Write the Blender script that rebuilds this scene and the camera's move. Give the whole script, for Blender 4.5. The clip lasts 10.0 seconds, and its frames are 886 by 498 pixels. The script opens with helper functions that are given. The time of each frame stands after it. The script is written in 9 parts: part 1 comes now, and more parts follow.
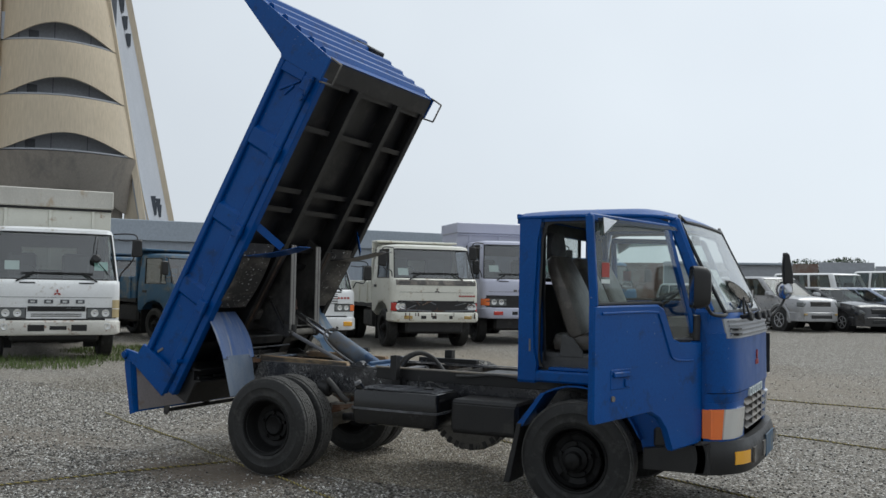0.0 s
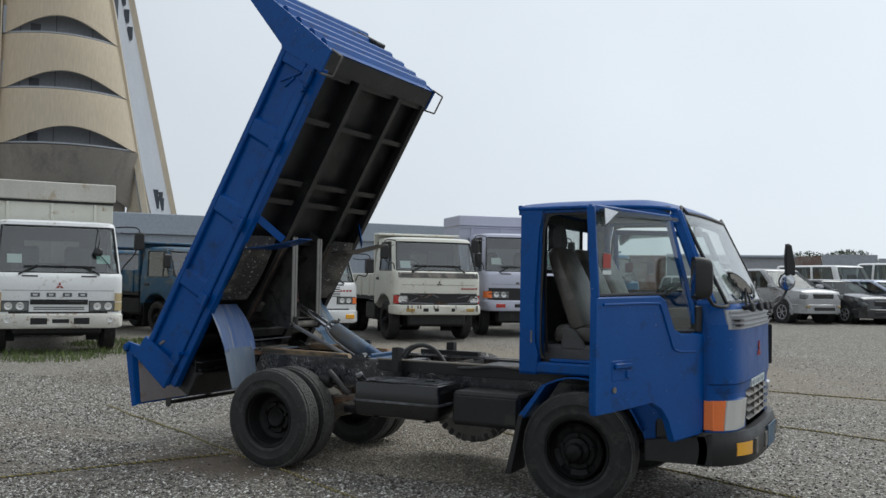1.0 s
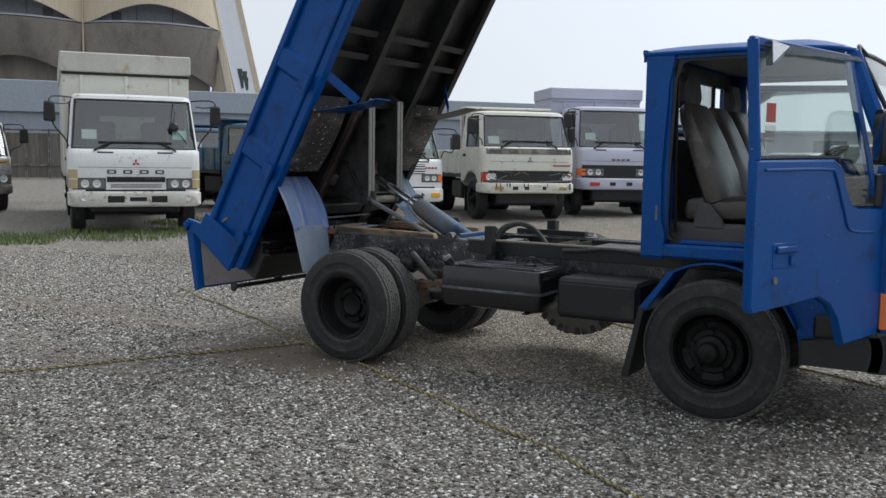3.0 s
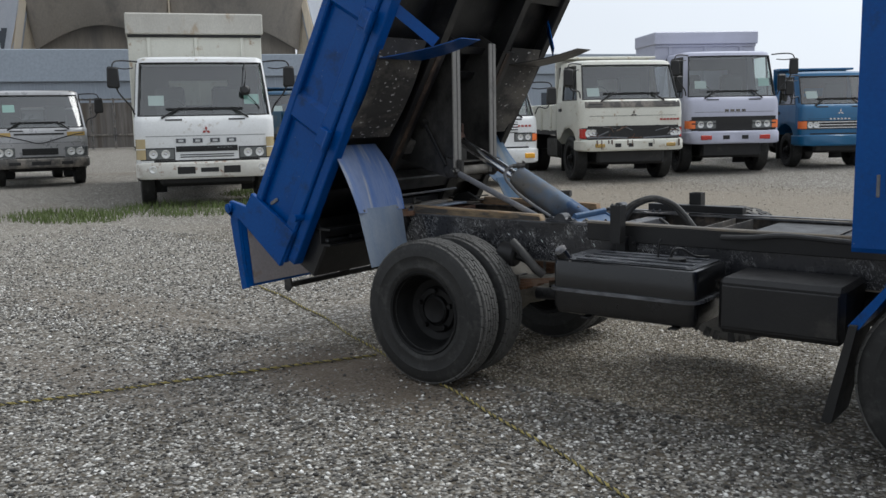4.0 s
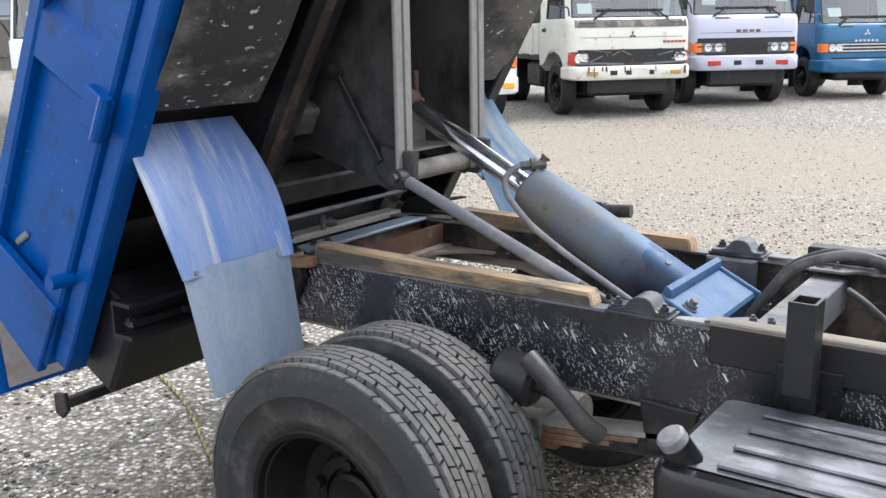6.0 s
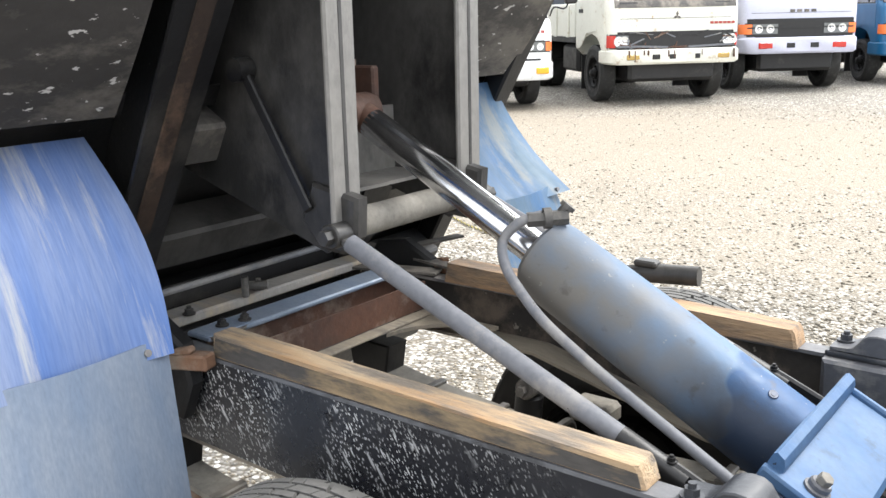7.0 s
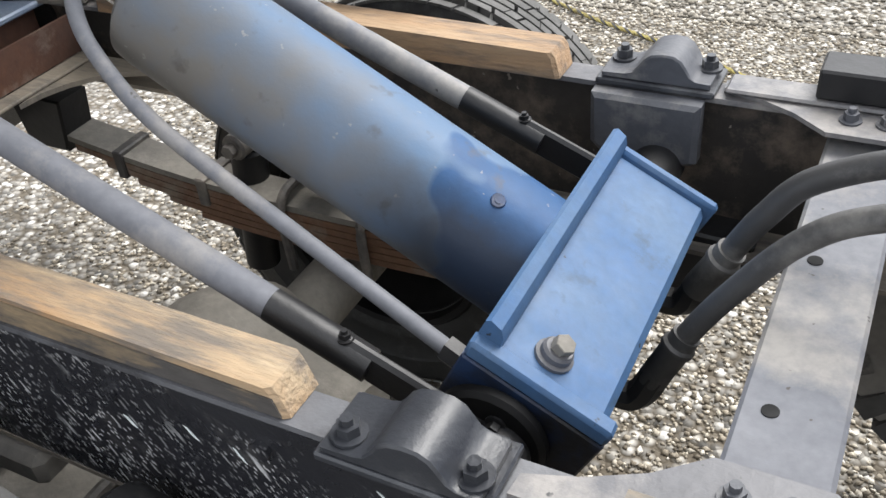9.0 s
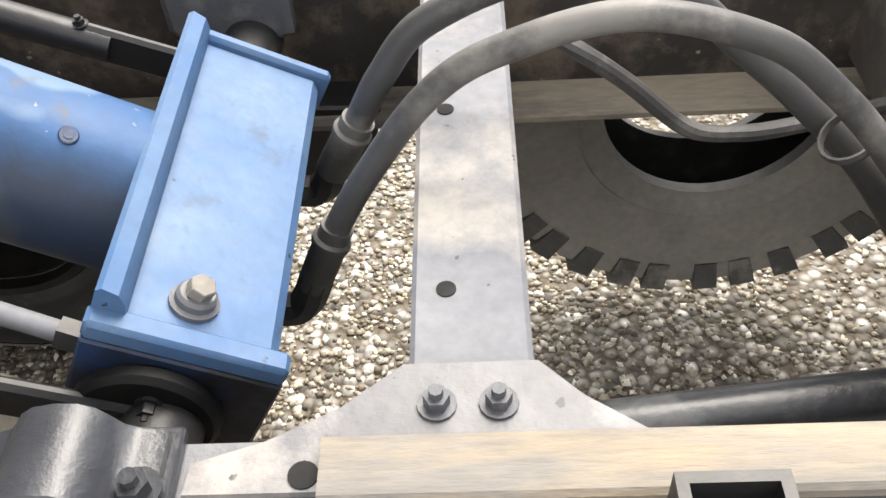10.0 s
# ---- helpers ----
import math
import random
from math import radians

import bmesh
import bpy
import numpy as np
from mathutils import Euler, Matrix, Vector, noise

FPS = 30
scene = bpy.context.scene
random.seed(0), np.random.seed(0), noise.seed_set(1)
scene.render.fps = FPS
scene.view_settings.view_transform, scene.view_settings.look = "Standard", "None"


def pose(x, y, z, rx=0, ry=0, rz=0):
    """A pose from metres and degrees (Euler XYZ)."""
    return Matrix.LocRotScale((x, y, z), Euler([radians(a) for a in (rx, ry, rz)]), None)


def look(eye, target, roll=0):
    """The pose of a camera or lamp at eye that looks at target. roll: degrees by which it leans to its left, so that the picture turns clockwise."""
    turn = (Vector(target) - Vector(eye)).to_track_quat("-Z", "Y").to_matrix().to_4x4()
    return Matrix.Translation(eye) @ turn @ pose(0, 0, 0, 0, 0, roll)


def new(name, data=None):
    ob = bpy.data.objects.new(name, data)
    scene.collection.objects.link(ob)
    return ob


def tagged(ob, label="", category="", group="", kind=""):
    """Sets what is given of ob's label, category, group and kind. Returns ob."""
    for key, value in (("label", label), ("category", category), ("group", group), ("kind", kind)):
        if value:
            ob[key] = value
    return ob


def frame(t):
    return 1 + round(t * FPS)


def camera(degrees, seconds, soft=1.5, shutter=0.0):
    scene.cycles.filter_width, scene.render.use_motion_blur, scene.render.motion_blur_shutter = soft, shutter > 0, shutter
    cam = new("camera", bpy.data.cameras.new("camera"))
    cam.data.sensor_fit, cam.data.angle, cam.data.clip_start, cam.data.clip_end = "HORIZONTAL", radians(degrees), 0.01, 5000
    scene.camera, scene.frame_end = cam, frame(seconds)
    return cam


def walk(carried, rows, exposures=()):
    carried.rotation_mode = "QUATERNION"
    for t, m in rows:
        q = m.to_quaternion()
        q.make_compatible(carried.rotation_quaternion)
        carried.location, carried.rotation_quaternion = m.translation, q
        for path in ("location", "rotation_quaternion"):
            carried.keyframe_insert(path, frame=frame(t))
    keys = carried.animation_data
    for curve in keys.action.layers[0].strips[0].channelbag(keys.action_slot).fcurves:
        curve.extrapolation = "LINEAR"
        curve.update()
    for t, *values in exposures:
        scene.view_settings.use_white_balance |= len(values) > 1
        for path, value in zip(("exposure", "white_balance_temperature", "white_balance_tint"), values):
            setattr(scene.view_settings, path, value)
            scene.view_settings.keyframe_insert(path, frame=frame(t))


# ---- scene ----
cam = camera(50.9, 10.0)
PATH = [
    (0, (4.485, -6.73, 1.518), (3.593, -4.942, 1.594), 1.1),
    (0.5, (4.487, -6.719, 1.513), (3.594, -4.931, 1.585), 1.0),
    (1, (4.489, -6.716, 1.509), (3.592, -4.93, 1.57), 1.0),
    (1.5, (4.493, -6.682, 1.505), (3.592, -4.897, 1.545), 1.0),
    (2, (4.472, -6.654, 1.498), (3.549, -4.88, 1.489), 1.3),
    (2.5, (4.223, -6.319, 1.437), (3.27, -4.566, 1.3), 1.6),
    (3, (3.909, -5.794, 1.412), (2.86, -4.102, 1.215), 0.8),
    (3.2, (3.728, -5.576, 1.452), (2.631, -3.917, 1.251), 0.1),
    (4.3, (2.757, -4.149, 1.404), (1.539, -2.596, 1.081), -1.0),
    (4.5, (2.579, -3.901, 1.437), (1.36, -2.354, 1.094), -0.9),
    (5, (2.14, -3.308, 1.446), (0.945, -1.75, 1.063), -0.7),
    (5.5, (1.724, -2.759, 1.453), (0.567, -1.184, 1.027), -0.5),
    (6, (1.377, -2.217, 1.472), (0.244, -0.634, 1.017), -1.0),
    (6.2, (1.237, -2.019, 1.47), (0.123, -0.427, 0.994), -0.4),
    (7.3, (0.884, -1.182, 1.452), (-0.379, 0.282, 0.94), -2.5),
    (7.5, (0.869, -1.084, 1.454), (-0.434, 0.328, 0.897), -3.5),
    (8, (0.868, -0.897, 1.46), (-0.421, 0.444, 0.724), -5.3),
    (8.5, (0.851, -0.786, 1.442), (-0.165, 0.606, 0.428), -5.4),
    (9, (0.852, -0.735, 1.416), (0.046, 0.642, 0.209), -6.0),
    (9.5, (0.887, -0.694, 1.389), (0.326, 0.669, 0.038), -6.3),
    (10, (0.836, -0.617, 1.346), (0.762, 0.759, -0.103), -4.3),
]
walk(cam, [(t, look(eye, target, roll)) for t, eye, target, roll in PATH], exposures=[(0, 0.28, 6100, 6), (2.0, 0.32, 6100, 6), (2.5, 0.5, 6100, 7), (3, 0.45, 6100, 8), (4.5, 0.5, 6100, 8), (5, 0.85, 6100, 9), (5.5, 1.5, 6150, 11), (6, 1.85, 6100, 10), (7.3, 2.36, 6500, 9), (8, 2.36, 6550, 10), (8.5, 2.1, 6550, 10), (9, 1.85, 6350, 10), (9.5, 2.33, 6350, 9), (10, 2.5, 6900, 11)])

# ---- world and light: a bright overcast sky ----
world = bpy.data.worlds.new("overcast_sky")
scene.world = world
world.use_nodes = True
wn, wl = world.node_tree.nodes, world.node_tree.links
wn.clear()
w_out = wn.new("ShaderNodeOutputWorld")
w_bg = wn.new("ShaderNodeBackground")
w_sky = wn.new("ShaderNodeTexSky")
w_sky.sky_type = "NISHITA"
w_sky.sun_disc = False
w_sky.sun_elevation, w_sky.sun_rotation = radians(58), radians(10)
w_hsv = wn.new("ShaderNodeHueSaturation")
w_hsv.inputs["Saturation"].default_value = 0.25
w_noise = wn.new("ShaderNodeTexNoise")
w_noise.inputs["Scale"].default_value = 1.6
w_noise.inputs["Detail"].default_value = 4
w_tc = wn.new("ShaderNodeTexCoord")
w_ramp = wn.new("ShaderNodeValToRGB")
w_ramp.color_ramp.elements[0].position, w_ramp.color_ramp.elements[0].color = 0.3, (6.7, 6.85, 7.2, 1)
w_ramp.color_ramp.elements[1].position, w_ramp.color_ramp.elements[1].color = 0.7, (7.9, 8.05, 8.3, 1)
w_mix = wn.new("ShaderNodeMix")
w_mix.data_type = "RGBA"
w_mix.inputs[0].default_value = 0.86
wl.new(w_tc.outputs["Generated"], w_noise.inputs["Vector"])
wl.new(w_noise.outputs["Fac"], w_ramp.inputs["Fac"])
wl.new(w_sky.outputs["Color"], w_hsv.inputs["Color"])
wl.new(w_hsv.outputs["Color"], w_mix.inputs[6])
wl.new(w_ramp.outputs["Color"], w_mix.inputs[7])
# thin cloud is brighter towards the veiled sun
w_dot = wn.new("ShaderNodeVectorMath")
w_dot.operation = "DOT_PRODUCT"
w_dot.inputs[1].default_value = Vector((0.35, 0.85, 0.75)).normalized()
w_map = wn.new("ShaderNodeMapRange")
w_map.inputs["From Min"].default_value, w_map.inputs["From Max"].default_value = 0.1, 1.0
w_map.inputs["To Min"].default_value, w_map.inputs["To Max"].default_value = 0.84, 1.16
w_mul = wn.new("ShaderNodeVectorMath")
w_mul.operation = "SCALE"
wl.new(w_tc.outputs["Generated"], w_dot.inputs[0])
wl.new(w_dot.outputs["Value"], w_map.inputs["Value"])
wl.new(w_mix.outputs[2], w_mul.inputs[0])
wl.new(w_map.outputs["Result"], w_mul.inputs["Scale"])
wl.new(w_mul.outputs["Vector"], w_bg.inputs["Color"])
w_bg.inputs["Strength"].default_value = 0.086
wl.new(w_bg.outputs["Background"], w_out.inputs["Surface"])

sun_data = bpy.data.lights.new("sun", "SUN")
sun_data.energy, sun_data.angle, sun_data.color = 1.4, radians(40), (1.0, 0.96, 0.9)
sun = new("sun", sun_data)
sun.matrix_world = look((0, 0, 20), Vector((0, 0, 20)) - Vector((0.35, 0.75, 1.25)))


# ---- mesh helpers ----
class Shape:
    """Collects faces of simple solids; every solid goes through the matrix self.m."""

    def __init__(self, m=None):
        self.v, self.f, self.m = [], [], m or Matrix()

    def add(self, verts, faces):
        n = len(self.v)
        self.v += [tuple(self.m @ Vector(p)) for p in verts]
        self.f += [tuple(i + n for i in f) for f in faces]
        return self

    def box(self, x0, x1, y0, y1, z0, z1, c=0.0):
        """A box, its edges cut by c."""
        lo, hi = (min(x0, x1), min(y0, y1), min(z0, z1)), (max(x0, x1), max(y0, y1), max(z0, z1))
        if c <= 0:
            p = [(x, y, z) for x in (lo[0], hi[0]) for y in (lo[1], hi[1]) for z in (lo[2], hi[2])]
            return self.add(p, [(0, 1, 3, 2), (4, 6, 7, 5), (0, 4, 5, 1), (2, 3, 7, 6), (0, 2, 6, 4), (1, 5, 7, 3)])
        c = min(c, 0.45 * min(h - l for l, h in zip(lo, hi)))
        verts, at = [], {}
        for sx in (0, 1):
            for sy in (0, 1):
                for sz in (0, 1):
                    s = (sx, sy, sz)
                    for k in range(3):
                        p = []
                        for a in range(3):
                            e = hi[a] if s[a] else lo[a]
                            p.append(e if a == k else e + (-c if s[a] else c))
                        at[(s, k)] = len(verts)
                        verts.append(tuple(p))
        faces = []
        for k in range(3):
            a, b = [i for i in range(3) if i != k]
            for s in (0, 1):
                ring = []
                for sa, sb in ((0, 0), (1, 0), (1, 1), (0, 1)):
                    t = [0, 0, 0]
                    t[k], t[a], t[b] = s, sa, sb
                    ring.append(at[(tuple(t), k)])
                faces.append(tuple(ring))
            for sa in (0, 1):
                for sb in (0, 1):
                    t0, t1 = [0, 0, 0], [0, 0, 0]
                    t0[a] = t1[a] = sa
                    t0[b] = t1[b] = sb
                    t1[k] = 1
                    t0, t1 = tuple(t0), tuple(t1)
                    faces.append((at[(t0, a)], at[(t1, a)], at[(t1, b)], at[(t0, b)]))
        for sx in (0, 1):
            for sy in (0, 1):
                for sz in (0, 1):
                    faces.append(tuple(at[((sx, sy, sz), k)] for k in range(3)))
        return self.add(verts, faces)

    def prism(self, poly, axis, a, b, c=0.0):
        """A polygon pushed along an axis from a to b; c cuts the rims of both ends."""
        n = len(poly)

        def put(p, h):
            return {"x": (h, p[0], p[1]), "y": (p[0], h, p[1]), "z": (p[0], p[1], h)}[axis]
        if c > 0:
            cx, cy = sum(p[0] for p in poly) / n, sum(p[1] for p in poly) / n
            small = []
            for p in poly:
                d = math.hypot(p[0] - cx, p[1] - cy) or 1
                k = max(0.0, 1 - 1.4 * c / d)
                small.append((cx + (p[0] - cx) * k, cy + (p[1] - cy) * k))
            s = 1 if b > a else -1
            rows = [(small, a), (poly, a + s * c), (poly, b - s * c), (small, b)]
        else:
            rows = [(poly, a), (poly, b)]
        verts = [put(p, h) for r, h in rows for p in r]
        faces = [tuple(range(n)), tuple(range(n * (len(rows) - 1), n * len(rows)))]
        for r in range(len(rows) - 1):
            for i in range(n):
                j = (i + 1) % n
                faces.append((r * n + i, r * n + j, r * n + n + j, r * n + n + i))
        return self.add(verts, faces)

    def cyl(self, p0, p1, r, seg=16, r2=None, c=0.0):
        p0, p1 = Vector(p0), Vector(p1)
        r2 = r if r2 is None else r2
        d = p1 - p0
        q = d.to_track_quat("Z", "Y").to_matrix()
        L = d.length
        prof = [(r, 0), (r2, L)] if c <= 0 else [(r - c, 0), (r, c), (r2, L - c), (r2 - c, L)]
        verts, faces = [], []
        for rad, h in prof:
            for i in range(seg):
                a = 2 * math.pi * i / seg
                verts.append(p0 + q @ Vector((rad * math.cos(a), rad * math.sin(a), h)))
        for k in range(len(prof) - 1):
            for i in range(seg):
                j = (i + 1) % seg
                faces.append((k * seg + i, k * seg + j, k * seg + seg + j, k * seg + seg + i))
        faces += [tuple(range(seg)), tuple(range((len(prof) - 1) * seg, len(prof) * seg))]
        return self.add(verts, faces)

    def rev(self, prof, centre, axis, seg=32, closed=False, skip=None):
        """A profile of (radius, height) turned about an axis through centre. skip(row, k): leaves faces out."""
        q = Vector(axis).to_track_quat("Z", "Y").to_matrix()
        verts, faces = [], []
        for r, h in prof:
            for i in range(seg):
                a = 2 * math.pi * i / seg
                verts.append(Vector(centre) + q @ Vector((r * math.cos(a), r * math.sin(a), h)))
        n = len(prof)
        for k in range(n if closed else n - 1):
            k2 = (k + 1) % n
            for i in range(seg):
                j = (i + 1) % seg
                if skip and skip(k, i):
                    continue
                faces.append((k * seg + i, k * seg + j, k2 * seg + j, k2 * seg + i))
        return self.add(verts, faces)

    def tube(self, pts, r, seg=10, steps=6, cap=True, flat=1.0):
        """A round bar along a smooth line through pts."""
        pts = [Vector(p) for p in pts]
        line = []
        for i in range(len(pts) - 1):
            a, b, c, d = pts[max(i - 1, 0)], pts[i], pts[i + 1], pts[min(i + 2, len(pts) - 1)]
            for s in range(steps):
                t = s / steps
                line.append(0.5 * ((2 * b) + (c - a) * t + (2 * a - 5 * b + 4 * c - d) * t * t + (3 * b - a - 3 * c + d) * t ** 3))
        line.append(pts[-1])
        verts, faces = [], []
        up = Vector((0.13, 0.21, 1)).normalized()
        for i, p in enumerate(line):
            d = (line[min(i + 1, len(line) - 1)] - line[max(i - 1, 0)]).normalized()
            s = d.cross(up).normalized()
            u = s.cross(d)
            for k in range(seg):
                a = 2 * math.pi * k / seg
                verts.append(p + r * (math.cos(a) * s + flat * math.sin(a) * u))
        for i in range(len(line) - 1):
            for k in range(seg):
                j = (k + 1) % seg
                faces.append((i * seg + k, i * seg + j, i * seg + seg + j, i * seg + seg + k))
        if cap:
            faces += [tuple(range(seg)), tuple(range((len(line) - 1) * seg, len(line) * seg))]
        return self.add(verts, faces)

    def sheet(self, fn, nu, nv, thick, skip=None):
        """A sheet fn(u, v) with u, v in 0..1, thickened by the vector thick."""
        verts, faces = [], []
        t = Vector(thick)
        for side in (0, 1):
            for i in range(nu + 1):
                for j in range(nv + 1):
                    verts.append(Vector(fn(i / nu, j / nv)) + t * side)
        w, n = nv + 1, (nu + 1) * (nv + 1)
        for i in range(nu):
            for j in range(nv):
                a = i * w + j
                faces.append((a, a + 1, a + w + 1, a + w))
                faces.append((n + a, n + a + w, n + a + w + 1, n + a + 1))
        for i in range(nu):
            for j in (0, nv):
                a, b = i * w + j, (i + 1) * w + j
                faces.append((a, b, n + b, n + a))
        for j in range(nv):
            for i in (0, nu):
                a, b = i * w + j, i * w + j + 1
                faces.append((a, b, n + b, n + a))
        return self.add(verts, faces)

    def bar(self, p0, p1, w, h, c=0.0, up=(0, 0, 1)):
        """A square bar from p0 to p1, w wide and h high."""
        p0, p1 = Vector(p0), Vector(p1)
        d = p1 - p0
        x = d.normalized()
        s = Vector(up).cross(x).normalized()
        u = x.cross(s)
        keep = self.m
        self.m = keep @ Matrix.Translation(p0) @ Matrix((x, s, u)).transposed().to_4x4()
        self.box(0, d.length, -w / 2, w / 2, -h / 2, h / 2, c)
        self.m = keep
        return self

    def bolt(self, p, n, r=0.012, h=0.012):
        """A hexagon head with a washer."""
        p, n = Vector(p), Vector(n).normalized()
        self.cyl(p, p + n * h * 0.3, r * 1.5, 14)
        self.cyl(p + n * h * 0.3, p + n * h * 1.2, r, 6)
        self.cyl(p + n * h * 1.2, p + n * h * 1.8, r * 0.55, 8)
        return self

    def mesh(self, name, smooth=35):
        me = bpy.data.meshes.new(name)
        me.from_pydata(self.v, [], self.f)
        bm = bmesh.new()
        bm.from_mesh(me)
        bmesh.ops.recalc_face_normals(bm, faces=bm.faces)
        bm.to_mesh(me)
        bm.free()
        me.polygons.foreach_set("use_smooth", [True] * len(me.polygons))
        me.set_sharp_from_angle(angle=radians(smooth))
        return me


def part(name, shape, material, parent=None, label=""):
    me = shape.mesh(name) if isinstance(shape, Shape) else shape
    if not me.materials:
        me.materials.append(material)
    ob = new(name, me)
    if parent:
        ob.parent = parent
    if label:
        ob["label"] = label
    return ob


def thing(name, label, category, group="", kind="", m=None):
    ob = new(name)
    ob.empty_display_size = 0.2
    if m is not None:
        ob.matrix_basis = m
    return tagged(ob, label, category, group, kind)


# ---- materials ----
def material(name, col, col2=None, rough=0.5, metal=0.0, scale=6.0, fine=70.0, bump=0.15, dirt=None, amount=0.0, dirt_scale=3.0,
             spots=None, spot_amount=0.0, coat=0.0, stretch=(1, 1, 1), vary=0.0, splash=None, spec=0.5):
    """A surface: two colours mixed by broad noise, fine grain, patches of dirt or rust and small splashes."""
    ma = bpy.data.materials.new(name)
    ma.use_nodes = True
    n, l = ma.node_tree.nodes, ma.node_tree.links
    bsdf = n["Principled BSDF"]
    geo = n.new("ShaderNodeNewGeometry")
    mp = n.new("ShaderNodeMapping")
    mp.inputs["Scale"].default_value = stretch
    l.new(geo.outputs["Position"], mp.inputs["Vector"])

    def noise_tex(s, d=5, r=0.6):
        t = n.new("ShaderNodeTexNoise")
        t.inputs["Scale"].default_value, t.inputs["Detail"].default_value, t.inputs["Roughness"].default_value = s, d, r
        l.new(mp.outputs["Vector"], t.inputs["Vector"])
        return t.outputs["Fac"]

    def ramp(fac, a, b):
        t = n.new("ShaderNodeMapRange")
        t.inputs["From Min"].default_value, t.inputs["From Max"].default_value = a, b
        l.new(fac, t.inputs["Value"])
        return t.outputs["Result"]

    def mix(fac, a, b):
        t = n.new("ShaderNodeMix")
        t.data_type = "RGBA"
        if isinstance(fac, float):
            t.inputs[0].default_value = fac
        else:
            l.new(fac, t.inputs[0])
        for s, val in ((6, a), (7, b)):
            if isinstance(val, tuple):
                t.inputs[s].default_value = (*val, 1)
            else:
                l.new(val, t.inputs[s])
        return t.outputs[2]
    col2 = col2 or tuple(c * 0.7 for c in col)
    grain = noise_tex(fine, 4)
    base = mix(ramp(noise_tex(scale), 0.3, 0.7), col, col2)
    base = mix(ramp(grain, 0.2, 1.3), base, tuple(c * 0.55 for c in col2))
    rgh = ramp(noise_tex(scale * 2.3), -0.6, 1.6)
    m2 = n.new("ShaderNodeMath")
    m2.operation = "MULTIPLY"
    m2.inputs[1].default_value = rough * 2
    l.new(rgh, m2.inputs[0])
    l.new(m2.outputs[0], bsdf.inputs["Roughness"])
    if dirt:
        base = mix(ramp(noise_tex(dirt_scale, 8, 0.7), 0.62 - 0.4 * amount, 0.72 - 0.3 * amount), base, dirt)
    if spots:
        base = mix(ramp(noise_tex(55, 3, 0.5), 0.72 - spot_amount, 0.75 - spot_amount), base, spots)
    if splash:
        # flung drops: thin slanted cells, some of them filled
        for turn, sc, cut in ((34, (46, 46, 8), 0.12), (30, (120, 120, 24), 0.185), (36, (240, 240, 100), 0.26)):
            mp1, mp2, vr = n.new("ShaderNodeMapping"), n.new("ShaderNodeMapping"), n.new("ShaderNodeTexVoronoi")
            mp1.inputs["Rotation"].default_value = (0, radians(turn), 0)
            mp2.inputs["Scale"].default_value = sc
            l.new(geo.outputs["Position"], mp1.inputs["Vector"])
            l.new(mp1.outputs["Vector"], mp2.inputs["Vector"])
            l.new(mp2.outputs["Vector"], vr.inputs["Vector"])
            vr.inputs["Scale"].default_value = 1.0
            near = ramp(vr.outputs["Distance"], cut + 0.05, cut - 0.02)
            # thick towards the rear wheel, thin ahead of it
            along, sum_ = n.new("ShaderNodeSeparateXYZ"), n.new("ShaderNodeMath")
            l.new(geo.outputs["Position"], along.inputs[0])
            l.new(noise_tex(4.5, 3), sum_.inputs[0])
            thin = n.new("ShaderNodeMapRange")
            thin.inputs["From Min"].default_value, thin.inputs["From Max"].default_value = 0.2, 0.6
            thin.inputs["To Min"].default_value, thin.inputs["To Max"].default_value = 0.06, -0.06
            l.new(along.outputs["X"], thin.inputs["Value"])
            l.new(thin.outputs["Result"], sum_.inputs[1])
            patch = ramp(sum_.outputs[0], 0.43, 0.62)
            both = n.new("ShaderNodeMath")
            both.operation = "MULTIPLY"
            both.use_clamp = True
            l.new(near, both.inputs[0])
            l.new(patch, both.inputs[1])
            base = mix(both.outputs[0], base, splash)
    if vary:
        info = n.new("ShaderNodeObjectInfo")
        h = n.new("ShaderNodeHueSaturation")
        t = n.new("ShaderNodeMapRange")
        t.inputs["To Min"].default_value, t.inputs["To Max"].default_value = 1 - vary, 1 + vary
        l.new(info.outputs["Random"], t.inputs["Value"])
        l.new(t.outputs["Result"], h.inputs["Value"])
        l.new(base, h.inputs["Color"])
        base = h.outputs["Color"]
    l.new(base, bsdf.inputs["Base Color"])
    bsdf.inputs["Metallic"].default_value = metal
    bsdf.inputs["Specular IOR Level"].default_value = spec
    bsdf.inputs["Coat Weight"].default_value = coat
    bsdf.inputs["Coat Roughness"].default_value = 0.12
    if bump:
        bp = n.new("ShaderNodeBump")
        bp.inputs["Strength"].default_value, bp.inputs["Distance"].default_value = bump, 0.004
        l.new(grain, bp.inputs["Height"])
        l.new(bp.outputs["Normal"], bsdf.inputs["Normal"])
    return ma


